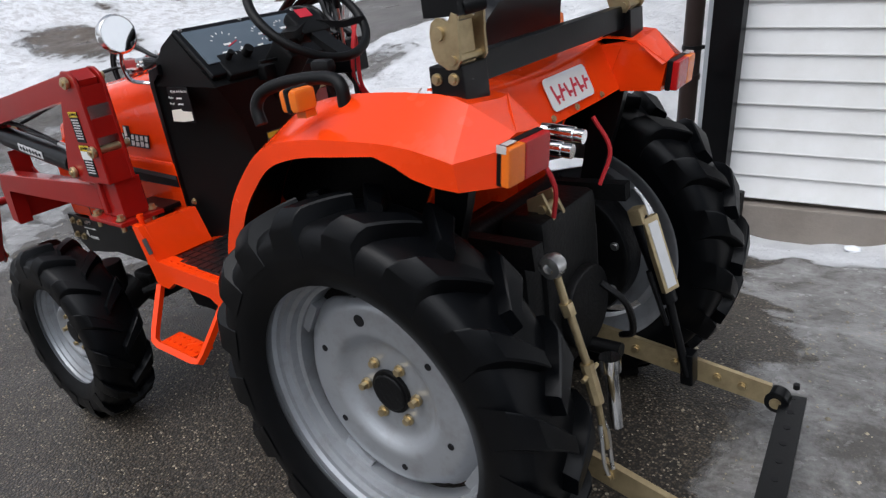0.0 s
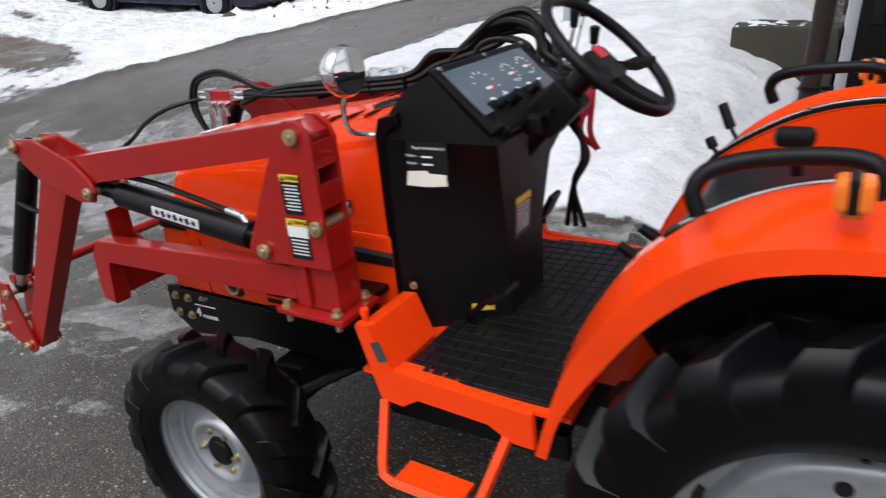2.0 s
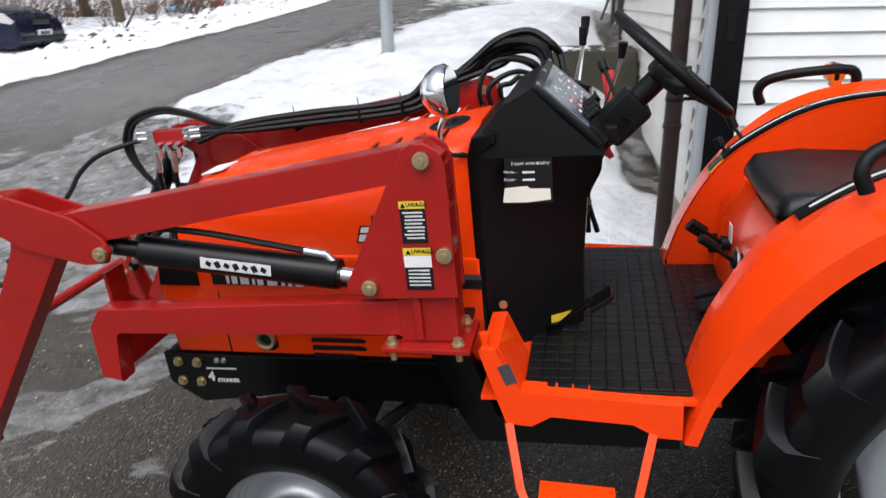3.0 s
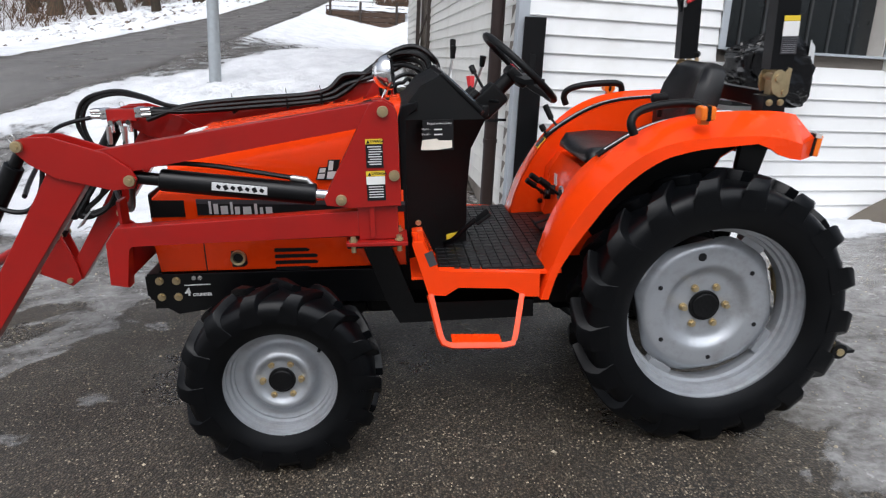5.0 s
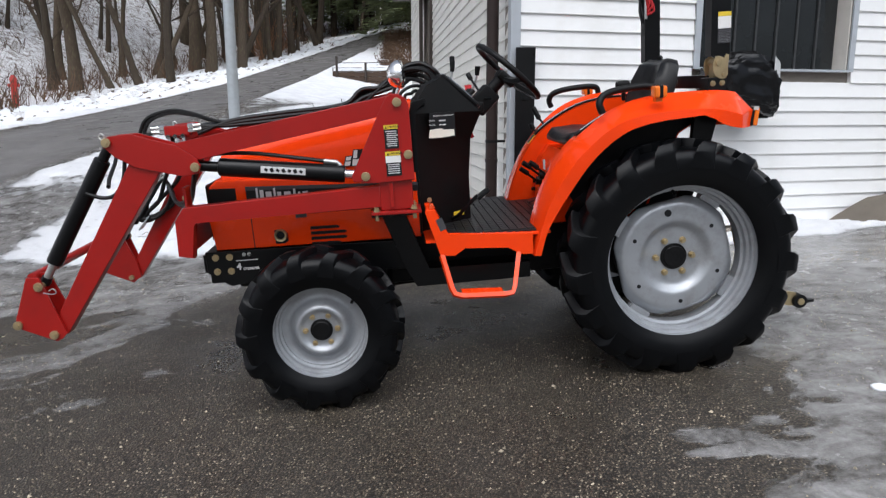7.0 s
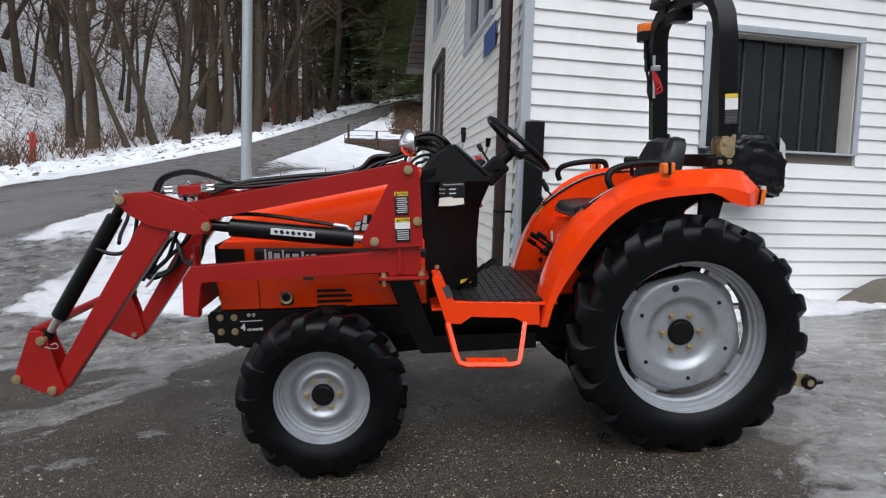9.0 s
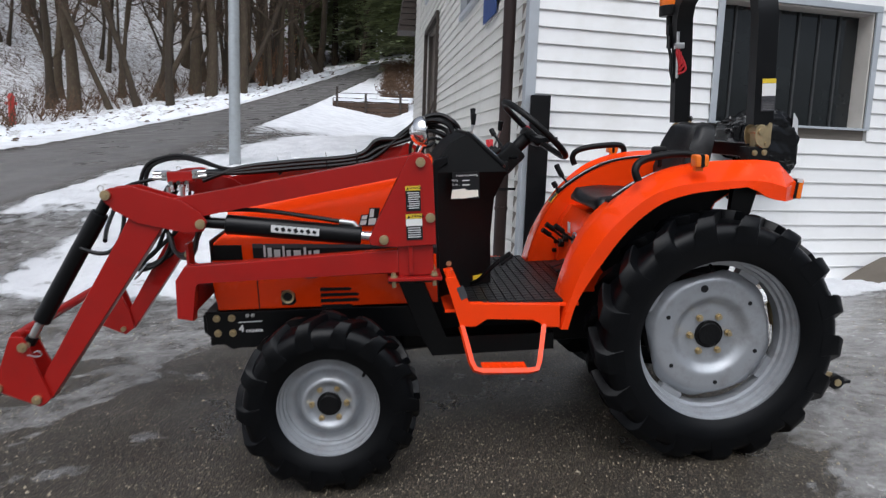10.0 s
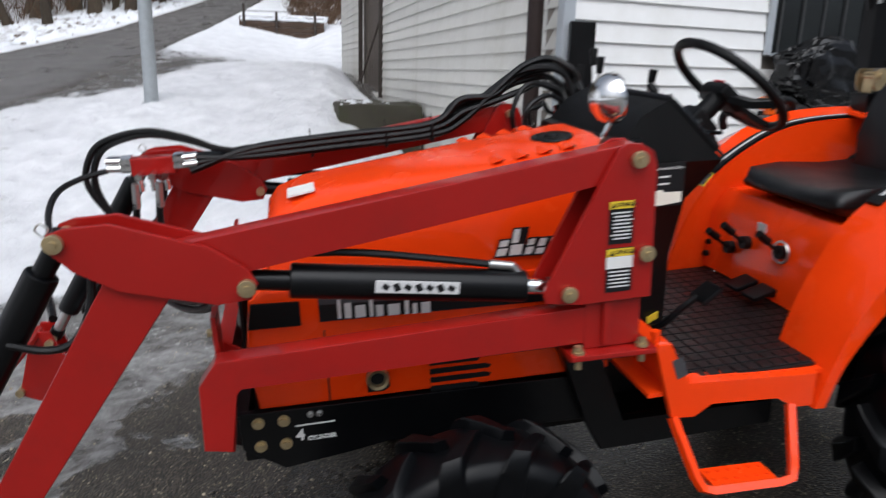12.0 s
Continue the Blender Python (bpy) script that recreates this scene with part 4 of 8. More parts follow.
# ---------------------------------------------------------------- parked car
def build_car(m):
    car = thing("car", m, "dark blue estate car parked on snow across the road", "car")
    # its length runs along x, the front at +x
    lower = [(-2.25, 0.30), (-2.30, 0.55), (-2.27, 0.86), (-1.0, 0.99), (0.75, 1.01), (1.50, 0.96), (1.98, 0.86), (2.20, 0.72), (2.27, 0.50), (2.26, 0.36), (2.15, 0.24), (-2.1, 0.24)]
    bm = B()
    prism(bm, lower, -0.84, 0.84, bevel=0.07)
    body = part("body", bm, CARPAINT, car, smooth=50)
    bm = B()
    roof = [(-2.24, 0.92), (-2.08, 1.46), (-1.85, 1.53), (-0.2, 1.55), (0.20, 1.46), (0.98, 0.98)]
    prism(bm, roof, -0.70, 0.70, bevel=0.06)
    part("cabin", bm, CARPAINT, car, smooth=50)
    for sy in (-1, 1):
        for poly in ([(-2.02, 1.03), (-1.90, 1.42), (-1.20, 1.46), (-1.20, 1.03)], [(-1.12, 1.03), (-1.12, 1.46), (-0.35, 1.46), (-0.35, 1.03)], [(-0.27, 1.03), (-0.27, 1.45), (0.14, 1.40), (0.74, 1.03)]):
            bm = B()
            prism(bm, poly, sy * 0.703, sy * 0.709)
            part("side_window", bm, CARGLASS, car, smooth=0)
        for x in (-1.42, 1.32):
            bm = B()
            lathe(bm, [(-.09, .18), (-.095, .29), (-.06, .315), (.06, .315), (.095, .29), (.09, .18)], (x, sy * 0.79, 0.30), 28)
            wheel = part("wheel", bm, RUBBER, car)
            bm = B()
            cyl(bm, (x, sy * 0.62, 0.32), (x, sy * 0.846, 0.32), 0.375, 30)
            part("wheel_arch", bm, INK, car)
            bm = B()
            lathe(bm, [(0, .02), (-.01, .14), (.02, .19)] if sy < 0 else [(0, .02), (.01, .14), (-.02, .19)], (x, sy * 0.89, 0.30), 24)
            part("hubcap", bm, SILVER, wheel)
        bm = B()
        prism(bm, [(1.82, 0.70), (1.84, 0.84), (2.02, 0.835), (2.20, 0.70), (2.16, 0.65)], sy * 0.46, sy * 0.846, bevel=0.015)
        part("headlight", bm, LENS_CLEAR, car)
        bm = B()
        box(bm, (0.70, sy * 0.82, 1.06), (0.12, 0.16, 0.12), bevel=0.03)
        part("side_mirror", bm, CARPAINT, car)
        for x in (-1.02, -0.10):
            bm = B()
            box(bm, (x, sy * 0.842, 0.80), (0.16, 0.012, 0.025), bevel=0.004)
            part("door_handle", bm, PLASTIC, car)
        bm = B()
        box(bm, (-0.05, sy * 0.842, 0.50), (2.1, 0.016, 0.05), bevel=0.005)
        part("rub_strip", bm, PLASTIC, car)
    bm = B()
    prism(bm, [(0.25, 1.445), (0.995, 1.005), (1.00, 1.015), (0.255, 1.46)], -0.6, 0.6)
    part("windscreen", bm, CARGLASS, car)
    bm = B()
    box(bm, (2.22, 0, 0.70), (0.06, 0.62, 0.12), bevel=0.03)
    part("grille", bm, PLASTIC, car)
    bm = B()
    box(bm, (2.26, 0, 0.42), (0.08, 1.5, 0.09), bevel=0.02)
    part("bumper_strip", bm, PLASTIC, car)
    bm = B()
    box(bm, (2.285, 0.0, 0.50), (0.012, 0.50, 0.11), bevel=0.002)
    plate = part("number_plate", bm, WHITE, car)
    bar_text(plate, [((2.293, -0.12 + 0.12 * k, 0.50), (0.004, 0.09, 0.06), None) for k in range(3)], INK)
    return car


build_car(Matrix.Translation((-13.80, 9.72, 0.66)) @ Matrix.Rotation(radians(14), 4, "Z") @ Matrix.Rotation(radians(1.5), 4, "Y") @ Matrix.Scale(1.07, 4))


# ---------------------------------------------------------------- tractor
# its own axes: x to the rear from the rear axle, y to its right, z up from the ground it stands on
LIE = (Matrix.Rotation(radians(-4.12), 3, "Y") @ Matrix.Rotation(radians(2.6), 3, "X"))
TRACTOR = Matrix.Translation(Vector((0, -0.54, 0.51)) - LIE @ Vector((0, -0.545, 0.51))) @ LIE.to_4x4()
tractor = thing("tractor", TRACTOR, "compact orange tractor with silver wheels on wet asphalt", "tractor")


def carcass(R, rim_r, width, lug_h, cx, cy, cz):
    bm = B()
    h, Rc = width / 2, R - lug_h
    side = [(-h * 0.72, rim_r - 0.012), (-h * 0.86, rim_r + 0.012), (-h * 0.97, rim_r + (Rc - rim_r) * 0.30), (-h * 1.0, rim_r + (Rc - rim_r) * 0.52), (-h * 0.985, rim_r + (Rc - rim_r) * 0.72), (-h * 0.93, Rc - 0.024), (-h * 0.84, Rc - 0.010), (-h * 0.70, Rc - 0.002)]
    prof = side + [(-h * 0.4, Rc + 0.003), (0, Rc + 0.005), (h * 0.4, Rc + 0.003)] + [(-o, r) for o, r in reversed(side)]
    lathe(bm, prof, (cx, cy, cz), 80)
    return bm


def lug_mesh(R, width, lugs, lug_h, sgn):
    """One chevron bar round the wheel's own axis, with a raked outer end."""
    bm = B()
    h, Rc, n, rows = width / 2, R - lug_h, 9, []
    for i in range(n):
        f = i / (n - 1)
        y = sgn * h * (-0.05 + 1.065 * f)
        a = (0.44 * f ** 0.9) * 2 * math.pi / lugs * 1.30
        wt = (0.042 + 0.040 * f) * R / 0.525
        wb = wt * 1.18
        drop = max(0.0, (f - 0.74) / 0.26)
        rt = R - 0.010 * f * f - 0.034 * drop ** 1.8
        rb = Rc - 0.014 - 0.060 * drop ** 1.2
        row = []
        for da, rr in ((-wb / rb, rb), (-wt / rt, rt - 0.004), (-wt * 0.82 / rt, rt), (wt * 0.82 / rt, rt), (wt / rt, rt - 0.004), (wb / rb, rb)):
            row.append(bm.verts.new((-math.sin(a + da / 2) * rr, y * (1.0 if rr < rt - 0.01 else 0.985), math.cos(a + da / 2) * rr)))
        rows.append(row)
    for a_, b_ in zip(rows, rows[1:]):
        for q in range(5):
            bm.faces.new((a_[q], a_[q + 1], b_[q + 1], b_[q]))
    bm.faces.new(rows[0])
    bm.faces.new(list(reversed(rows[-1])))
    return bm


def add_tyre(wheel, R, rim_r, width, lugs, lug_h, c):
    part("tyre", carcass(R, rim_r, width, lug_h, *c), RUBBER, wheel, "black agricultural tyre", smooth=50)
    for sgn in (-1, 1):
        first = part("tread_lug", lug_mesh(R, width, lugs, lug_h, sgn), RUBBER, wheel, smooth=30)
        for k in range(lugs):
            ob = first if k == 0 else new("tread_lug", first.data)
            ob.parent = wheel
            ob.matrix_local = Matrix.Translation(c) @ Matrix.Rotation(-2 * math.pi * (k + (0.5 if sgn > 0 else 0)) / lugs, 4, "Y")


def ring_plate(bm, cx, y0, cz, outline, hole_r, t, dish, seg=64):
    """A pressed disc: outline(angle) its edge, dished towards the middle, t thick."""
    fr = [1.0, 0.96, 0.90, 0.84, 0.78, 0.72, 0.66, 0.62, 0.58, 0.54, 0.50, 0.45, 0.40, 0.34, 0.28, 0.16]
    widest = max(outline(2 * math.pi * k / seg) for k in range(seg))
    for y_off in (0, t):
        rings = []
        for f in fr:
            ring = []
            for k in range(seg):
                a = 2 * math.pi * k / seg
                r = max(hole_r, min(outline(a) * (0.97 + 0.03 * f), widest * f))
                ring.append(bm.verts.new((cx + r * math.cos(a), y0 + y_off + dish(f), cz + r * math.sin(a))))
            rings.append(ring)
        for a_, b_ in zip(rings, rings[1:]):
            for k in range(seg):
                bm.faces.new((a_[k], a_[(k + 1) % seg], b_[(k + 1) % seg], b_[k]))
        if y_off == 0:
            first = rings[0]
        else:
            for k in range(seg):
                bm.faces.new((first[k], first[(k + 1) % seg], rings[0][(k + 1) % seg], rings[0][k]))
    return bm


def rear_wheel(s):
    cx, cy, cz = 0.0, s * 0.543, 0.51
    lip, rim_r = s * 0.066, 0.349
    bm = B()
    prof = [(lip + s * 0.004, rim_r - 0.008), (lip + s * 0.006, rim_r + 0.006), (lip - s * 0.006, rim_r + 0.010), (lip - s * 0.012, rim_r - 0.003), (lip - s * 0.024, rim_r - 0.007), (lip - s * 0.028, rim_r - 0.018), (lip - s * 0.044, rim_r - 0.021), (lip - s * 0.048, rim_r - 0.033),
            (lip - s * 0.068, rim_r - 0.036), (lip - s * 0.073, rim_r - 0.047), (lip - s * 0.120, rim_r - 0.050), (lip - s * 0.150, rim_r - 0.02), (lip - s * 0.170, rim_r + 0.006)]
    prof += [(o - s * 0.001, r + 0.010) for o, r in reversed(prof[1:])]
    lathe(bm, prof, (cx, cy, cz), 72)
    wheel = part("rear_wheel", bm, SILVER, tractor, "silver-painted steel rear wheel with a lugged black tyre")
    add_tyre(wheel, 0.530, rim_r, 0.226, 17, 0.041, (cx, cy, cz))

    def outline(a):
        off = (a - 0.20 + math.pi / 4) % (math.pi / 2) - math.pi / 4
        return min(0.280, 0.256 / math.cos(off))

    def dish(f):
        return s * (-0.022 + 0.030 * ease(f, 0.45, 0.62) - 0.030 * ease(f, 0.86, 1.0))

    bm = B()
    ring_plate(bm, cx, s * 0.533, cz, outline, 0.045, -s * 0.008, dish)
    disc = part("disc", bm, SILVER, wheel, smooth=60)
    for k in range(4):
        a = 2 * math.pi * k / 4 + 0.20 + math.pi / 4
        bm = B()
        box(bm, (cx + 0.289 * math.cos(a), s * 0.506, cz + 0.289 * math.sin(a)), (0.026, 0.045, 0.10), Matrix.Rotation(-a, 3, "Y"), bevel=0.003)
        part("lug", bm, SILVER, wheel)
    for k, r in ((0, 0.016), (1, 0.009), (2, 0.009), (3, 0.009), (4, 0.009), (5, 0.009)):
        a = 1.75 - k * math.pi / 3 * 1.02
        bm = B()
        y = s * (0.533 + 0.008)
        cyl(bm, (cx + 0.208 * math.cos(a), y - s * 0.006, cz + 0.208 * math.sin(a)), (cx + 0.208 * math.cos(a), y + s * 0.0022, cz + 0.208 * math.sin(a)), r, 16)
        part("hole", bm, INK, wheel)
    bm = B()
    cyl(bm, (cx, s * 0.42, cz), (cx, s * 0.522, cz), 0.060, 24, bevel=0.004)
    cyl(bm, (cx, s * 0.522, cz), (cx, s * 0.528, cz), 0.052, 24, 0.048, bevel=0.003)
    part("hub", bm, IRON, wheel, "black hub cap")
    for k in range(6):
        a = math.pi / 3 * k
        bm = B()
        hexhead(bm, (cx + 0.083 * math.cos(a), s * 0.513, cz + 0.083 * math.sin(a)), (0, s, 0), 0.0105, 0.017 if k % 3 else 0.026)
        part("wheel_bolt", bm, BRASS, wheel)
    bm = B()
    a = 1.62
    cyl(bm, (cx + 0.305 * math.cos(a), s * 0.533, cz + 0.305 * math.sin(a)), (cx + 0.285 * math.cos(a), s * 0.563, cz + 0.285 * math.sin(a)), 0.007, 8)
    part("valve", bm, PLASTIC, wheel)


def front_wheel(s):
    cx, cy, cz = -1.59, s * 0.592, 0.350
    lip, rim_r = s * 0.068, 0.212
    bm = B()
    prof = [(lip + s * 0.004, rim_r - 0.006), (lip + s * 0.006, rim_r + 0.006), (lip - s * 0.006, rim_r + 0.009), (lip - s * 0.010, rim_r - 0.003), (lip - s * 0.020, rim_r - 0.006), (lip - s * 0.023, rim_r - 0.015), (lip - s * 0.036, rim_r - 0.018), (lip - s * 0.039, rim_r - 0.028),
            (lip - s * 0.056, rim_r - 0.031), (lip - s * 0.060, rim_r - 0.040), (lip - s * 0.110, rim_r - 0.042), (lip - s * 0.136, rim_r + 0.006)]
    prof += [(o - s * 0.001, r + 0.008) for o, r in reversed(prof[1:])]
    lathe(bm, prof, (cx, cy, cz), 64)
    wheel = part("front_wheel", bm, SILVER, tractor, "silver-painted steel front wheel with a lugged black tyre")
    add_tyre(wheel, 0.360, rim_r, 0.200, 14, 0.030, (cx, cy, cz))

    def dish(f):
        return s * (0.012 - 0.046 * ease(f, 0.57, 0.80) + 0.008 * ease(f, 0.90, 1.0) - 0.016 * (1 - ease(f, 0.40, 0.56)))

    bm = B()
    ring_plate(bm, cx, s * 0.617, cz, lambda a: 0.176, 0.035, -s * 0.008, dish)
    disc = part("disc", bm, SILVER, wheel, smooth=60)
    bm = B()
    cyl(bm, (cx, s * 0.517, cz), (cx, s * 0.623, cz), 0.048, 24, bevel=0.004)
    cyl(bm, (cx, s * 0.621, cz), (cx, s * 0.627, cz), 0.042, 24, 0.037, bevel=0.003)
    part("hub", bm, IRON, wheel, "black hub cap")
    for k in range(6):
        a = math.pi / 3 * k
        bm = B()
        hexhead(bm, (cx + 0.068 * math.cos(a), s * 0.611, cz + 0.068 * math.sin(a)), (0, s, 0), 0.0085, 0.014 if k % 3 else 0.022)
        part("wheel_bolt", bm, BRASS, wheel)
    bm = B()
    cyl(bm, (cx + 0.150, s * 0.607, cz + 0.125), (cx + 0.140, s * 0.639, cz + 0.115), 0.0065, 8)
    part("valve", bm, PLASTIC, wheel)


for s in (-1, 1):
    rear_wheel(s)
    front_wheel(s)

# ---- chassis
bm = B()
box(bm, (-0.55, 0, 0.525), (1.5, 0.34, 0.26), bevel=0.03)
box(bm, (0.02, 0, 0.55), (0.42, 0.42, 0.42), bevel=0.05)
box(bm, (-1.55, 0, 0.56), (0.95, 0.30, 0.24), bevel=0.02)
cyl(bm, (-0.10, 0, 0.44), (-1.55, 0, 0.36), 0.035, 12)
part("gearbox", bm, IRON, tractor, "black cast gearbox and engine block")
for s in (-1, 1):
    bm = B()
    cyl(bm, (0, s * 0.16, 0.51), (0, s * 0.44, 0.51), 0.085, 18, 0.065)
    box(bm, (0, s * 0.28, 0.55), (0.24, 0.24, 0.22), bevel=0.03)
    part("axle_housing", bm, IRON, tractor)
bm = B()
box(bm, (-1.59, 0, 0.40), (0.13, 0.62, 0.13), bevel=0.02)
for s in (-1, 1):
    cyl(bm, (-1.59, s * 0.33, 0.42), (-1.59, s * 0.48, 0.36), 0.07, 14)
    cyl(bm, (-1.59, s * 0.42, 0.26), (-1.59, s * 0.42, 0.56), 0.055, 14, bevel=0.006)
    cyl(bm, (-1.49, s * 0.36, 0.42), (-1.35, s * 0.16, 0.46), 0.018, 8)
part("front_axle", bm, IRON, tractor)
bm = B()
for s in (-1, 1):
    prism(bm, [(-2.12, 0.66), (-1.15, 0.64), (-1.15, 0.50), (-1.75, 0.53), (-1.86, 0.51), (-2.02, 0.49), (-2.12, 0.56)], s * 0.272, s * 0.295, bevel=0.003)
prism(bm, [(-2.14, 0.64), (-2.10, 0.64), (-2.10, 0.54), (-2.14, 0.56)], -0.26, 0.26)
prism(bm, [(-2.12, 0.50), (-1.30, 0.50), (-1.30, 0.53), (-2.12, 0.56)], -0.25, 0.25)
frame_plate = part("front_frame", bm, BLACK, tractor, "black front frame plate with zinc bolts")
for s in (-1, 1):
    for x, z in ((-2.075, 0.632), (-2.012, 0.630), (-2.075, 0.566), (-2.012, 0.564)):
        bm = B()
        hexhead(bm, (x, s * 0.295, z), (0, s, 0), 0.011, 0.014)
        part("bolt", bm, BRASS, frame_plate)
    for x in (-1.945, -1.922):
        bm = B()
        hexhead(bm, (x, s * 0.295, 0.638), (0, s, 0), 0.006, 0.010)
        part("bolt", bm, STEEL, frame_plate)
face_left = Matrix.Rotation(radians(90), 4, "X")     # writing that faces -y
lettering(frame_plate, "4", Matrix.Translation((-1.985, -0.2965, 0.560)) @ face_left, 0.042, WHITE, "numeral", bold=0.0015)
lettering(frame_plate, "CYLINDER", Matrix.Translation((-1.957, -0.2965, 0.561)) @ face_left, 0.0155, WHITE, "lettering", bold=0.0006)
bm = B()
box(bm, (-1.935, -0.2968, 0.610), (0.10, 0.002, 0.004))
part("printed_line", bm, WHITE, frame_plate, smooth=0)
for s in (-1, 1):
    bm = B()
    prism(bm, [(-1.31, 0.81), (-1.20, 0.81), (-1.10, 0.50), (-0.62, 0.50), (-0.62, 0.42), (-1.16, 0.42), (-1.20, 0.50)], s * 0.30, s * 0.335, bevel=0.004)
    box(bm, (-1.24, s * 0.39, 0.805), (0.19, 0.24, 0.018), bevel=0.003)
    box(bm, (-0.9, s * 0.24, 0.46), (0.5, 0.14, 0.07), bevel=0.006)
    part("loader_bracket", bm, BLACK, tractor, "black steel loader mounting leg")

# ---- bonnet
def loft(bm, sections):
    """Close loops of equal count, joined in turn and capped."""
    rings = [[bm.verts.new(p) for p in s_] for s_ in sections]
    n = len(rings[0])
    for a_, b_ in zip(rings, rings[1:]):
        for k in range(n):
            bm.faces.new((a_[k], a_[(k + 1) % n], b_[(k + 1) % n], b_[k]))
    bm.faces.new(rings[0])
    bm.faces.new(list(reversed(rings[-1])))
    return bm


def hood_section(x, top, bottom, half_b, half_t, rnd=0.05, crown=0.012):
    pts = []
    for s in (1, -1):
        q = [(half_b, bottom), (half_b * 0.5 + half_t * 0.5 + 0.004, (top + bottom) / 2), (half_t + 0.012, top - rnd * 1.4), (half_t - 0.004, top - rnd * 0.62), (half_t - rnd * 0.5, top - rnd * 0.18), (half_t - rnd * 1.3, top), (half_t * 0.4, top + crown)]
        pts.append([(x, s * y, z) for y, z in q])
    return pts[0] + list(reversed(pts[1]))


bm = B()
loft(bm, [hood_section(-2.015, 1.060, 0.985, 0.235, 0.205, 0.03, 0.004), hood_section(-2.005, 1.105, 0.975, 0.258, 0.225, 0.045), hood_section(-1.975, 1.142, 0.97, 0.264, 0.230, 0.06), hood_section(-1.90, 1.168, 0.965, 0.272, 0.240, 0.06),
          hood_section(-1.60, 1.205, 0.955, 0.278, 0.248, 0.05), hood_section(-1.30, 1.243, 0.945, 0.280, 0.254, 0.05), hood_section(-1.118, 1.265, 0.94, 0.280, 0.256, 0.05)])
bonnet = part("bonnet", bm, ORANGE, tractor, "glossy orange bonnet", smooth=35)
bm = B()
prism(bm, [(-2.07, 0.66), (-2.085, 0.80), (-2.065, 0.955), (-2.03, 0.985), (-1.12, 0.955), (-1.12, 0.645)], -0.288, 0.288, bevel=0.016)
side_panel = part("side_panel", bm, ORANGE, tractor, "orange lower side panels and nose", smooth=35)
for s in (-1, 1):
    bm = B()
    prism(bm, [(-2.072, 0.885), (-2.060, 0.950), (-1.945, 0.945), (-1.945, 0.882)], s * 0.2885, s * 0.2925, bevel=0.004)
    part("grille", bm, PLASTIC, side_panel, "black side grille")
    bm = B()
    prism(bm, [(-1.90, 0.885), (-1.90, 0.948), (-1.12, 0.908), (-1.12, 0.868)], s * 0.2885, s * 0.2905)
    stripe = part("stripe", bm, INK, tractor, "black stripe with silver maker's lettering as shapes")
    bm = B()
    prism(bm, [(-1.90, 0.930), (-1.90, 0.948), (-1.12, 0.908), (-1.12, 0.894)], s * 0.291, s * 0.2915)
    part("stripe_edge", bm, GREYSTICK, stripe)
    # the maker's mark, as plain bars
    for k, (x_, w_, h_) in enumerate(((-1.855, 0.009, 0.050), (-1.838, 0.017, 0.040), (-1.812, 0.026, 0.032), (-1.776, 0.009, 0.048), (-1.760, 0.018, 0.030), (-1.730, 0.030, 0.030), (-1.688, 0.011, 0.042), (-1.668, 0.012, 0.028), (-1.646, 0.024, 0.030))):
        bm = B()
        z_ = 0.889 - 0.0014 * k
        prism(bm, [(x_, z_), (x_ + w_, z_), (x_ + w_, z_ + h_), (x_, z_ + h_)], s * 0.2916, s * 0.2924)
        part("mark_bar", bm, SILVERSTICK, stripe, smooth=0)
    # exhaust port and cooling slots in the lower panel
    bm = B()
    prism(bm, [(-1.795, 0.738), (-1.760, 0.742), (-1.738, 0.722), (-1.736, 0.684), (-1.752, 0.672), (-1.795, 0.674)], s * 0.286, s * 0.2905, bevel=0.001)
    port = part("exhaust_opening", bm, INK, side_panel)
    bm = B()
    lathe(bm, [(0, 0.018), (s * 0.012, 0.020), (s * 0.014, 0.028), (0, 0.030)], (-1.768, s * 0.2915, 0.712), 20)
    part("exhaust_pipe", bm, BRASS, side_panel, "small tarnished pipe end")
    for k in range(4):
        bm = B()
        e_ = 0.030 if k in (1, 2) else 0.0
        prism(bm, [(-1.630, 0.738 - 0.025 * k), (-1.628, 0.742 - 0.025 * k), (-1.508 + e_, 0.739 - 0.025 * k), (-1.494 + e_, 0.733 - 0.025 * k), (-1.500 + e_, 0.725 - 0.025 * k), (-1.630, 0.727 - 0.025 * k)], s * 0.2885, s * 0.2905)
        part("slot", bm, INK, side_panel, smooth=0)
    bm = B()
    box(bm, (-1.665, s * 0.2895, 0.798), (0.05, 0.003, 0.022))
    part("small_plate", bm, GREYSTICK, side_panel, smooth=0)
    bm = B()
    box(bm, (-1.892, s * 0.2885, 0.76), (0.004, 0.002, 0.20))
    part("panel_gap", bm, INK, side_panel, smooth=0)
    # model badge as slanted plain slabs
    for k, (x0, w_, h_) in enumerate(((-1.448, .030, .040), (-1.412, .036, .068), (-1.372, .024, .040), (-1.343, .026, .040), (-1.312, .026, .040), (-1.281, .024, .040))):
        z0 = 1.006 - 0.001 * k
        bm = B()
        prism(bm, [(x0 - 0.004, z0 - 0.004), (x0 + w_ + 0.002, z0 - 0.005), (x0 + w_ + 0.020, z0 + h_ + 0.004), (x0 + 0.012, z0 + h_ + 0.004)], s * 0.2815, s * 0.2825)
        slab = part("badge_backing", bm, INK, tractor, smooth=0)
        cut = 0.45 if k % 2 else 0.55
        bm = B()
        prism(bm, [(x0 + 0.002, z0), (x0 + w_ - 0.003, z0), (x0 + w_ + 0.013 * cut - 0.003, z0 + h_ * cut - 0.003), (x0 + 0.013 * cut + 0.001, z0 + h_ * cut - 0.003)], s * 0.2826, s * 0.2832)
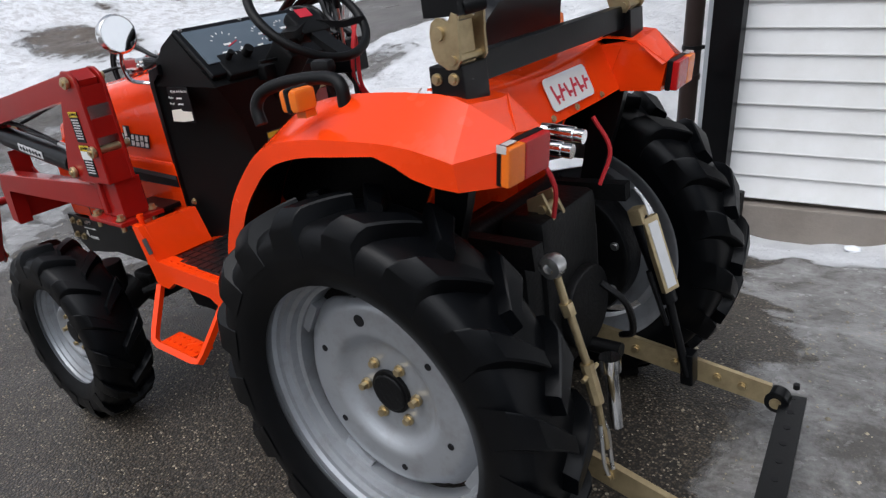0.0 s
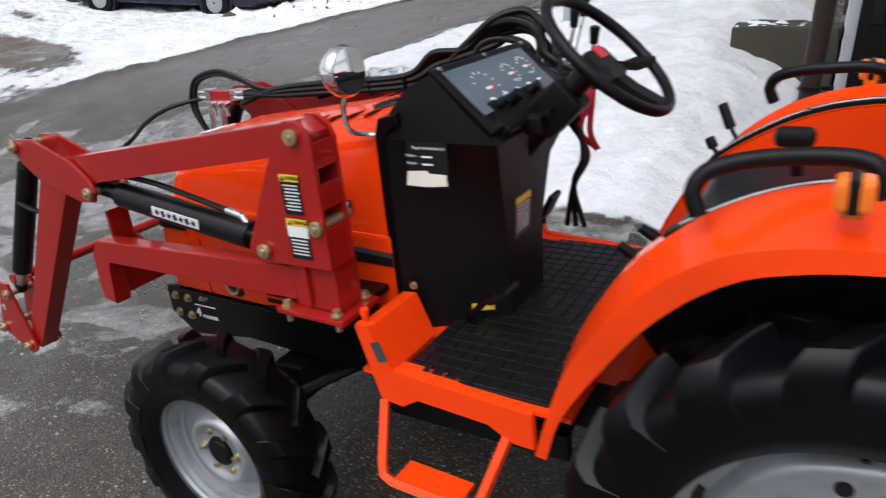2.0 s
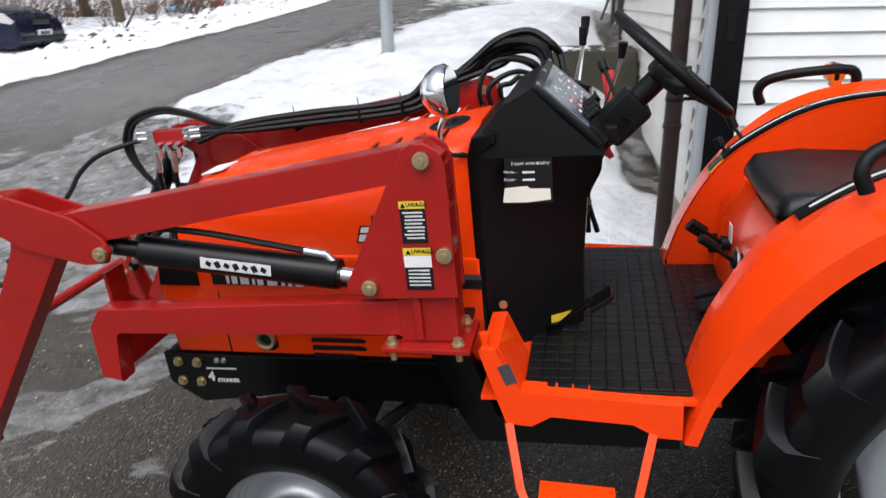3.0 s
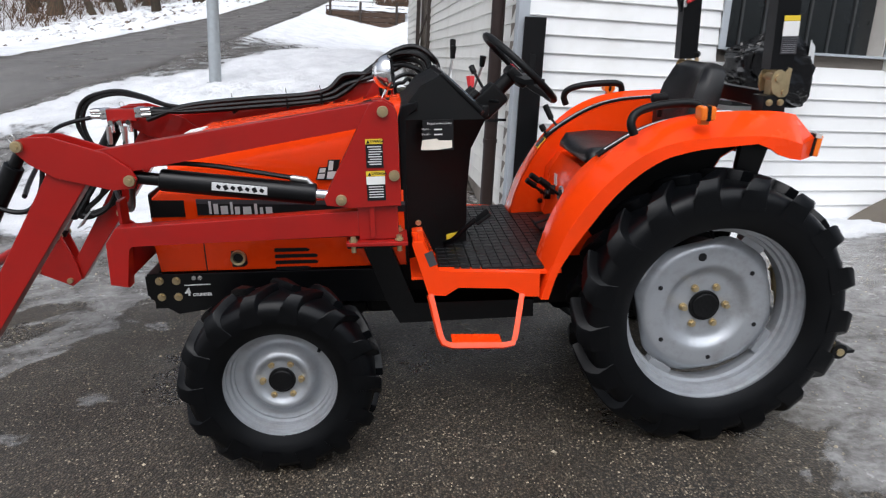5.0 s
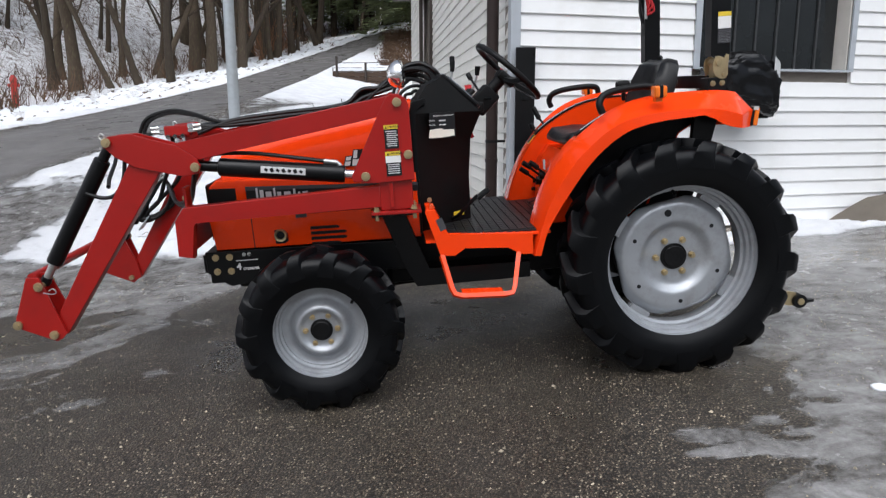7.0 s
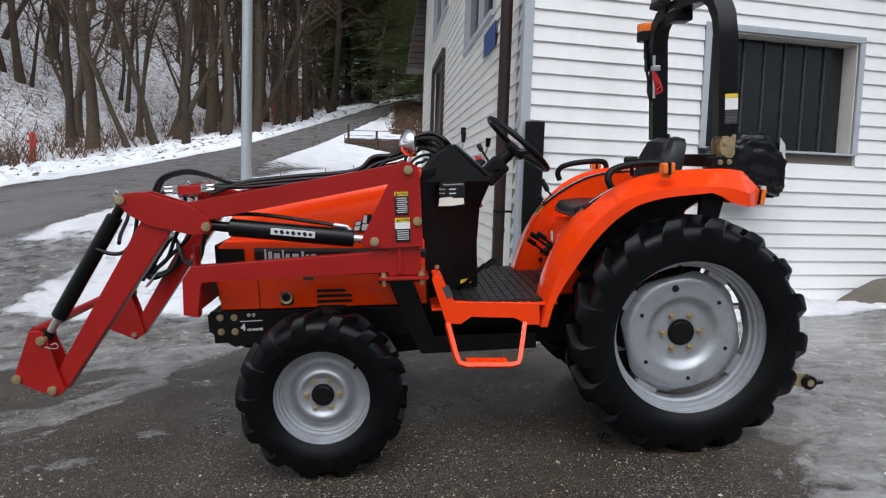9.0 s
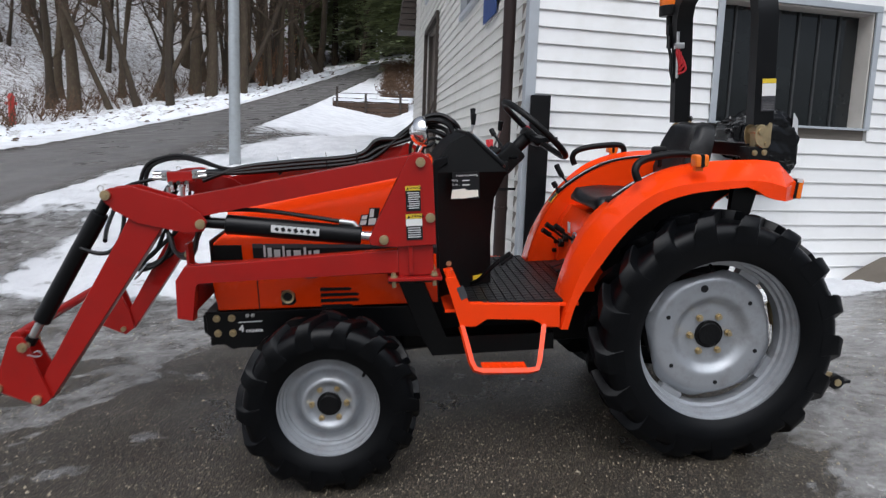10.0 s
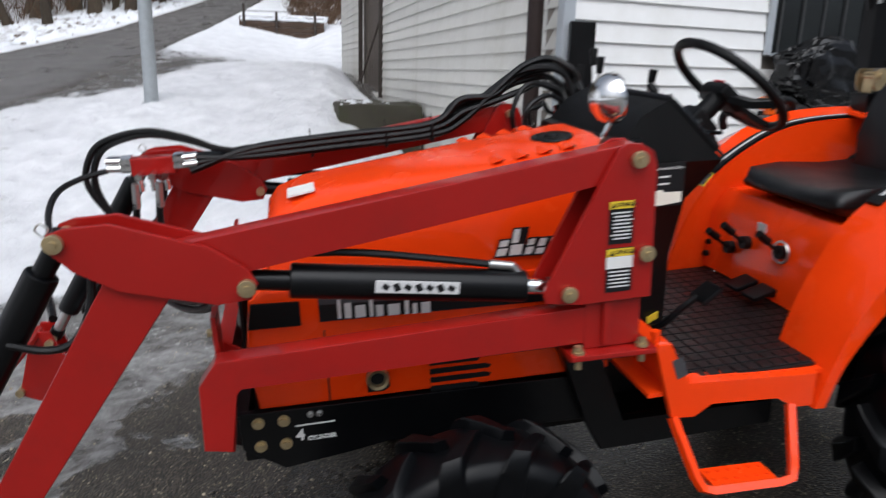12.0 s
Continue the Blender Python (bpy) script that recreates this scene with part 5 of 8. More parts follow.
        part("badge_slab", bm, WHITE, slab, smooth=0)
        bm = B()
        prism(bm, [(x0 + 0.015 * cut + 0.002, z0 + h_ * cut + 0.002), (x0 + w_ * (0.8 if k != 1 else 0.55) + 0.015 * cut, z0 + h_ * cut + 0.002), (x0 + w_ * (0.8 if k != 1 else 0.5) + 0.014, z0 + h_), (x0 + 0.016, z0 + h_)], s * 0.2826, s * 0.2832)
        part("badge_slab", bm, WHITE, slab, smooth=0)
    for k in range(4):
        x_, z_ = -1.40 + 0.065 * k, 1.2335 + 0.0082 * k
        bm = B()
        prism(bm, [(x_ - 0.030, z_ - 0.004), (x_ - 0.014, z_ + 0.0045), (x_ - 0.003, z_ + 0.0075), (x_ - 0.001, z_ + 0.003)], s * 0.125, s * 0.205, bevel=0.0015)
        part("louvre", bm, ORANGE, bonnet)
        bm = B()
        prism(bm, [(x_ - 0.0008, z_ + 0.0005), (x_ - 0.0008, z_ + 0.0062), (x_ + 0.0015, z_ + 0.0055), (x_ + 0.0035, z_ + 0.001)], s * 0.128, s * 0.202)
        part("slit", bm, INK, bonnet, smooth=0)
bm = B()
lathe(bm, [(0.0, 0.058), (0.004, 0.056), (0.005, 0.046), (0.003, 0.044), (0.003, 0.020), (0.010, 0.018), (0.011, 0.001)], (0, 0, 0), 28, "z")
bmesh.ops.transform(bm, matrix=Matrix.Translation((-1.215, -0.06, 1.2645)) @ Matrix.Rotation(radians(-7), 4, "Y") @ Matrix.Diagonal((1.0, 1.3, 1.0, 1.0)), verts=bm.verts)
part("filler_cap", bm, PLASTIC, bonnet, "black oval filler cap")
bm = B()
box(bm, (-1.915, -0.10, 1.178), (0.07, 0.10, 0.004), Matrix.Rotation(radians(-10), 3, "Y"))
part("warning_sticker", bm, WHITE, bonnet, smooth=0)
bm = B()
box(bm, (-2.088, 0, 0.83), (0.012, 0.46, 0.26), bevel=0.01)
part("front_grille", bm, PLASTIC, side_panel)

# ---- dash cowl
bm = B()
cow = lambda y_, t_: [(-1.118, y_, 0.66), (-1.118, y_, 1.215), (-1.105, y_ * .97, 1.262), (-1.045, y_ * t_, 1.335), (-0.968, y_ * t_, 1.372), (-0.905, y_ * t_, 1.305), (-0.803, y_ * t_, 1.205), (-0.848, y_ * .58, 1.08), (-0.862, y_ * .42, 0.90), (-0.866, y_ * .42, 0.66)]
loft(bm, [cow(-0.276, 0.92), cow(-0.268, 0.955), cow(0.268, 0.955), cow(0.276, 0.92)])
for y_ in (-0.276, 0.276):
    ring = [min(bm.verts, key=lambda v: (v.co - Vector(q)).length) for q in cow(y_, 0.92)]
    bm.faces.remove(bm.faces.get(ring))
    for ids in ((1, 2, 3, 4, 5, 6), (0, 1, 8), (0, 8, 9), (1, 6, 7), (1, 7, 8)):
        bm.faces.new([ring[k] for k in ids])
bmesh.ops.recalc_face_normals(bm, faces=bm.faces)
dash = part("dash_cowl", bm, PLASTIC, tractor, "matt black plastic dash cowl", smooth=30)
bm = B()
prism(bm, [(-1.134, 0.66), (-1.134, 1.225), (-1.12, 1.268), (-1.06, 1.282), (-1.06, 1.25), (-1.105, 1.235), (-1.112, 1.20), (-1.112, 0.66)], -0.282, 0.282, bevel=0.006)
part("cowl_seal", bm, BLACK, dash)
panel_m = Matrix.Translation((-0.936, 0, 1.3385)) @ Matrix.Rotation(radians(43), 4, "Y")
bm = B()
box(bm, (0.055, 0, 0.004), (0.215, 0.505, 0.022), bevel=0.008)
bmesh.ops.transform(bm, matrix=panel_m, verts=bm.verts)
panel = part("instrument_panel", bm, BLACK, dash)
bm = B()
box(bm, (0.044, -0.02, 0.017), (0.145, 0.43, 0.004), bevel=0.001)
bmesh.ops.transform(bm, matrix=panel_m, verts=bm.verts)
face = part("dial_glass", bm, DIAL, dash, "dark glossy instrument glass with white dial marks")
bm, br = B(), B()
for cy_, cx_, r_ in ((-0.12, 0.05, 0.048), (0.03, 0.035, 0.030), (0.13, 0.03, 0.030)):
    for k in range(11):
        a = math.pi * (0.15 + 1.5 * k / 10)
        box(bm, (cx_ - r_ * math.sin(a), cy_ - r_ * math.cos(a), 0.0195), (0.008, 0.003, 0.001), Matrix.Rotation(-a + math.pi / 2, 3, "Z"))
    box(bm, (cx_ + 0.004, cy_, 0.0195), (0.008, 0.028, 0.001))
    box(br, (cx_ + 0.006, cy_ + 0.018, 0.0200), (0.004, r_, 0.001), Matrix.Rotation(0.4, 3, "Z"))
for k in range(5):
    box(bm, (0.085, -0.15 + 0.07 * k, 0.0195), (0.006, 0.022, 0.001))
for q, mt, nm in ((bm, WHITE, "dial_mark"), (br, REDINK, "needle")):
    bmesh.ops.transform(q, matrix=panel_m, verts=q.verts)
    tagged(part(nm, q, mt, dash, smooth=0), kind="stuff")
for y_ in (-0.23, 0.0, 0.23):
    bm = B()
    q = panel_m @ Vector((-0.042, y_, 0.016))
    hexhead(bm, q, panel_m.to_3x3() @ Vector((0, 0, 1)), 0.005, 0.004)
    part("panel_screw", bm, STEEL, dash)
bm = B()
box(bm, (0.13, -0.05, -0.005), (0.10, 0.30, 0.05), bevel=0.012)
bmesh.ops.transform(bm, matrix=panel_m, verts=bm.verts)
part("switch_tray", bm, PLASTIC, dash)
for y_, r_ in ((-0.09, 0.016), (-0.16, 0.010), (0.03, 0.013)):
    bm = B()
    a_ = panel_m @ Vector((0.11, y_, 0.015))
    b_ = panel_m @ Vector((0.115, y_, 0.052))
    cyl(bm, a_, b_, r_, 14, bevel=0.002)
    part("switch_knob", bm, PLASTIC, dash)
bm = B()
box(bm, (-0.985, -0.2765, 1.155), (0.115, 0.003, 0.115))
label_plate = part("dash_label", bm, INK, tractor, "black paper label with white print and a torn white patch", smooth=0)
bm = B()
prism(bm, [(-1.052, 1.101), (-1.045, 1.138), (-0.990, 1.142), (-0.983, 1.135), (-0.934, 1.134), (-0.933, 1.106), (-0.99, 1.100)], -0.2795, -0.2785)
part("torn_patch", bm, BUFF, label_plate, smooth=0)
lettering(label_plate, "Pojazd wolnobie\u017cny", Matrix.Translation((-1.026, -0.2782, 1.193)) @ face_left, 0.0115, WHITE, "lettering", extrude=0.0003)
lettering(label_plate, "Marka -", Matrix.Translation((-1.046, -0.2782, 1.173)) @ face_left, 0.0105, WHITE, "lettering", extrude=0.0003)
lettering(label_plate, "Model -", Matrix.Translation((-1.046, -0.2782, 1.154)) @ face_left, 0.0105, WHITE, "lettering", extrude=0.0003)
bar_text(label_plate, [((-0.985, -0.2782, 1.1765), (0.030, 0.001, 0.005), None), ((-0.985, -0.2782, 1.1575), (0.030, 0.001, 0.005), None)], WHITE)
bm = B()
hexhead(bm, (-1.070, -0.276, 0.817), (0, -1, 0), 0.008, 0.010)
part("cowl_bolt", bm, BRASS, dash)
bm = B()
box(bm, (-0.8565, -0.025, 0.957), (0.003, 0.098, 0.116), Matrix.Rotation(radians(4.4), 3, "Y"))
plate_ob = part("rating_plate", bm, GREYSTICK, tractor, "dark rating plate with a yellow head", smooth=0)
bm = B()
box(bm, (-0.8518, -0.025, 1.003), (0.003, 0.094, 0.018), Matrix.Rotation(radians(4.4), 3, "Y"))
part("plate_head", bm, YELLOW, plate_ob, smooth=0)
bar_text(plate_ob, [((-0.8525 - 0.00077 * k, -0.025, 0.985 - 0.010 * k), (0.001, 0.078, 0.003), None) for k in range(8)], SILVERSTICK)
bm = B()
box(bm, (-0.927, -0.1600, 0.722), (0.062, 0.003, 0.022), Matrix.Rotation(radians(32), 3, "Z"))
part("caution_label", bm, YELLOW, dash, smooth=0)

# ---- mirror on the bonnet
bm = B()
tube(bm, smooth_path([(-1.140, -0.258, 1.222), (-1.162, -0.280, 1.228), (-1.180, -0.315, 1.245), (-1.185, -0.325, 1.295), (-1.168, -0.327, 1.336)]), 0.007, 8)
stalk = part("mirror_stalk", bm, CHROME, tractor, "round chrome mirror on a bent stalk")
mm = look((-1.152, -0.326, 1.392), (0.9, -0.56, 1.55)) @ Matrix.Scale(1.18, 4)
bm = B()
lathe(bm, [(-0.004, 0.001), (-0.004, 0.047), (0.006, 0.053), (0.022, 0.051), (0.040, 0.041), (0.053, 0.024), (0.057, 0.001)], (0, 0, 0), 32, "z")
bmesh.ops.transform(bm, matrix=mm, verts=bm.verts)
part("mirror_shell", bm, CHROME, stalk)
bm = B()
lathe(bm, [(-0.0055, 0.0005), (-0.0055, 0.045)], (0, 0, 0), 32, "z")
bmesh.ops.transform(bm, matrix=mm, verts=bm.verts)
part("mirror_face", bm, MIRROR, stalk)

# ---- steering
col_a, col_b = Vector((-0.885, 0.0, 1.13)), Vector((-0.650, 0.0, 1.352))
bm = B()
cyl(bm, col_a, col_b, 0.030, 16)
cyl(bm, col_a - (col_b - col_a) * 0.2, col_a + (col_b - col_a) * 0.42, 0.052, 16, 0.042)
box(bm, (-0.755, 0, 1.245), (0.13, 0.09, 0.10), Matrix.Rotation(radians(-43), 3, "Y"), bevel=0.015)
column = part("steering_column", bm, PLASTIC, tractor)
bm = B()
cyl(bm, (-0.76, 0.02, 1.27), (-0.80, 0.14, 1.36), 0.006, 8)
cyl(bm, (-0.797, 0.135, 1.352), (-0.806, 0.155, 1.375), 0.013, 10)
cyl(bm, (-0.76, -0.02, 1.25), (-0.73, -0.13, 1.255), 0.006, 8)
box(bm, (-0.79, -0.065, 1.215), (0.05, 0.05, 0.05), bevel=0.01)
part("stalk_switch", bm, PLASTIC, column)
ax = Matrix.Translation((-0.624, 0.012, 1.372)) @ Matrix.Rotation(radians(43.3), 4, "Y")
bm = B()
ring_pts = [ax @ Vector((0.189 * math.cos(2 * math.pi * k / 48), 0.189 * math.sin(2 * math.pi * k / 48), 0.0)) for k in range(49)]
tube(bm, ring_pts, 0.0145, 10, caps=False)
wheel_ob = part("steering_wheel", bm, PLASTIC, tractor, "black plastic steering wheel")
for sgn in (-1, 1):
    bm = B()
    tube(bm, [ax @ Vector((0.03 * 0.2, sgn * 0.03, -0.035)), ax @ Vector((0.045, sgn * 0.11, -0.022)), ax @ Vector((0.06, sgn * 0.178, 0))], 0.02, flat=(0.050, 0.020))
    part("spoke", bm, PLASTIC, wheel_ob)
bm = B()
tube(bm, [ax @ Vector((0.0, 0, -0.035)), ax @ Vector((0.10, 0, -0.022)), ax @ Vector((0.187, 0, 0))], 0.02, flat=(0.06, 0.02))
part("spoke", bm, PLASTIC, wheel_ob)
box_bm = B()
box(box_bm, (0.01, 0, -0.035), (0.10, 0.12, 0.045), bevel=0.014)
bmesh.ops.transform(box_bm, matrix=ax, verts=box_bm.verts)
part("wheel_hub", box_bm, PLASTIC, wheel_ob)
bm = B()
box(bm, (-0.02, 0.0, -0.0115), (0.035, 0.05, 0.003))
bmesh.ops.transform(bm, matrix=ax, verts=bm.verts)
part("hub_sticker", bm, REDINK, wheel_ob, smooth=0)

# ---- platform and steps
FLOOR = 0.672
bm = B()
box(bm, (-0.83, 0, FLOOR - 0.008), (0.56, 0.97, 0.012))
part("floor_plate", bm, ORANGE, tractor, "orange footplate")
bm = B()
box(bm, (-0.808, 0, FLOOR + 0.003), (0.395, 0.930, 0.010), bevel=0.003)
box(bm, (-0.53, 0, FLOOR + 0.003), (0.16, 0.62, 0.010), bevel=0.003)
mat_ob = part("floor_mat", bm, MATRUBBER, tractor, "ribbed black rubber floor mat")
bm = B()
for i in range(10):
    for j in range(22):
        box(bm, (-0.984 + 0.039 * i, -0.441 + 0.042 * j, FLOOR + 0.010), (0.0345, 0.037, 0.006), bevel=0.0015)
for i in range(4):
    for j in range(14):
        box(bm, (-0.594 + 0.039 * i, -0.273 + 0.042 * j, FLOOR + 0.010), (0.0345, 0.037, 0.006), bevel=0.0015)
tagged(part("mat_rib", bm, MATRUBBER, mat_ob, smooth=0), kind="stuff")
for s in (-1, 1):
    y0, y1 = s * 0.480, s * 0.502
    bm = B()
    prism(bm, [(-1.105, 0.800), (-1.097, 0.811), (-1.062, 0.808), (-1.010, 0.690), (-0.634, 0.672), (-0.634, 0.573), (-0.694, 0.576), (-0.746, 0.616), (-0.940, 0.630), (-0.984, 0.594), (-1.050, 0.600)], y0, y1, bevel=0.004)
    prism(bm, [(-1.098, 0.800), (-1.058, 0.804), (-1.010, 0.686), (-1.05, 0.67)], s * 0.285, s * 0.482, bevel=0.004)
    prism(bm, [(-1.01, 0.672), (-0.640, 0.656), (-0.640, 0.670), (-1.01, 0.688)], s * 0.440, s * 0.488)
    skirt = part("platform_skirt", bm, ORANGE, tractor, "orange pressed steel platform edge")
    for k in range(9):
        bm = B()
        cyl(bm, (-0.975 + 0.037 * k, s * 0.474, 0.6865 - 0.0018 * k), (-0.975 + 0.037 * k, s * 0.474, 0.6892 - 0.0018 * k), 0.006, 8)
        part("grip_stud", bm, ORANGE, skirt)
    bm = B()
    tube(bm, [(-1.044, s * 0.496, 0.600), (-1.016, s * 0.575, 0.470), (-1.004, s * 0.590, 0.446), (-0.975, s * 0.594, 0.436), (-0.785, s * 0.594, 0.426), (-0.750, s * 0.592, 0.432), (-0.738, s * 0.578, 0.455), (-0.700, s * 0.496, 0.585)], 0.01, flat=(0.020, 0.020))
    prism(bm, [(-0.972, 0.437), (-0.790, 0.427), (-0.790, 0.437), (-0.972, 0.447)], s * 0.515, s * 0.598, bevel=0.002)
    for k in range(2):
        for j in range(6):
            cyl(bm, (-0.955 + 0.03 * j, s * (0.533 + 0.035 * k), 0.444 - .0016 * j), (-0.955 + 0.03 * j, s * (0.533 + 0.035 * k), 0.4495 - .0016 * j), 0.006, 8)
    part("step", bm, ORANGE, skirt, "orange tread step")
    bm = B()
    box(bm, (-1.038, s * 0.5025, 0.742), (0.030, 0.002, 0.055), Matrix.Rotation(radians(-20), 3, "Y"))
    part("step_label", bm, GREYSTICK, skirt, smooth=0)
    bm = B()
    cyl(bm, (-1.092, s * 0.47, 0.80), (-1.092, s * 0.47, 0.822), 0.009, 10)
    cyl(bm, (-1.092, s * 0.47, 0.822), (-1.092, s * 0.47, 0.836), 0.012, 10)
    part("step_knob", bm, ORANGE, skirt)
bm = B()
tube(bm, smooth_path([(-0.96, -0.18, 0.70), (-0.93, -0.22, 0.725), (-0.88, -0.24, 0.78), (-0.84, -0.25, 0.815)]), 0.010, 8)
box(bm, (-0.815, -0.25, 0.822), (0.07, 0.075, 0.016), Matrix.Rotation(radians(-35), 3, "Y"), bevel=0.005)
part("clutch_pedal", bm, BLACK, tractor, "black foot pedal")
bm = B()
tube(bm, smooth_path([(-0.95, 0.15, 0.70), (-0.925, 0.17, 0.77), (-0.900, 0.185, 0.84), (-0.882, 0.19, 0.885)]), 0.010, 8)
box(bm, (-0.868, 0.19, 0.908), (0.088, 0.070, 0.018), Matrix.Rotation(radians(-62), 3, "Y"), bevel=0.006)
part("brake_pedal", bm, BLACK, tractor, "black brake pedal with a rubber pad")
for y_ in (-0.085, 0.005):
    bm = B()
    cyl(bm, (-0.455, y_, 0.712), (-0.500, y_, 0.722), 0.009, 8)
    box(bm, (-0.515, y_, 0.728), (0.085, 0.072, 0.016), Matrix.Rotation(radians(-16), 3, "Y"), bevel=0.006)
    part("heel_pedal", bm, BLACK, tractor, "flat black heel pedal")

# ---- fenders
# stations from the footplate over the wheel to the rear: top edge (x, z), crease and lip (x, out, z)
STATIONS = [((-0.645, 0.565), (-0.630, 0.504, 0.563), (-0.602, 0.508, 0.563)), ((-0.613, 0.677), (-0.598, 0.510, 0.672), (-0.570, 0.514, 0.668)), ((-0.583, 0.778), (-0.564, 0.516, 0.770), (-0.524, 0.519, 0.752)),
            ((-0.544, 0.868), (-0.520, 0.522, 0.858), (-0.466, 0.525, 0.838)), ((-0.478, 0.978), (-0.438, 0.534, 0.972), (-0.386, 0.537, 0.948)), ((-0.390, 1.077), (-0.350, 0.540, 1.056), (-0.304, 0.544, 1.028)),
            ((-0.289, 1.156), (-0.262, 0.549, 1.116), (-0.222, 0.555, 1.083)), ((-0.187, 1.201), (-0.170, 0.554, 1.145), (-0.145, 0.559, 1.107)), ((-0.085, 1.222), (-0.080, 0.555, 1.156), (-0.070, 0.560, 1.119)),
            ((0.020, 1.229), (0.020, 0.555, 1.159), (0.024, 0.559, 1.125)), ((0.118, 1.230), (0.118, 0.550, 1.157), (0.118, 0.554, 1.130))]
REAR = [((0.160, 1.229, 0.43), (0.160, 0.546, 1.153), (0.163, 0.549, 1.112)), ((0.205, 1.228, 0.43), (0.205, 0.542, 1.146), (0.205, 0.543, 1.086)), ((0.250, 1.224, 0.44), (0.250, 0.536, 1.134), (0.250, 0.535, 1.070)),
        ((0.298, 1.214, 0.455), (0.298, 0.528, 1.118), (0.300, 0.523, 1.060)), ((0.368, 1.150, 0.41), (0.366, 0.480, 1.132), (0.364, 0.472, 1.060))]
PATHF = smooth_path([(x, 0, z) for (x, z), c, l in STATIONS], 4)
CREASE = smooth_path([c for t, c, l in STATIONS], 4)
LIP = smooth_path([l for t, c, l in STATIONS], 4)
PATHF += [Vector((t[0], t[2], t[1])) for t, c, l in REAR]
CREASE += [Vector(c) for t, c, l in REAR]
LIP += [Vector(l) for t, c, l in REAR]


def fender_rows(s, inset):
    rows = []
    for p, c, l in zip(PATHF, CREASE, LIP):
        dip = 0.030 * float(ease(p.z, 1.0, 1.18)) * (1 if p.x < 0.2 else 0.4)
        edge = p.y if p.y > 0.1 else 0.415 + 0.01 * float(ease(p.z, 0.9, 1.1))
        d = Vector((p.x, 0, p.z - 0.51)).normalized() * inset
        pts = [Vector((p.x, 0.318, p.z - dip)), Vector((p.x, 0.355, p.z - dip)), Vector((p.x, edge, p.z)), Vector((c.x, c.y - inset, c.z)), Vector((l.x, l.y - inset, l.z + inset))]
        rows.append([(q.x - d.x, s * q.y, q.z - d.z) for q in pts])
    return rows


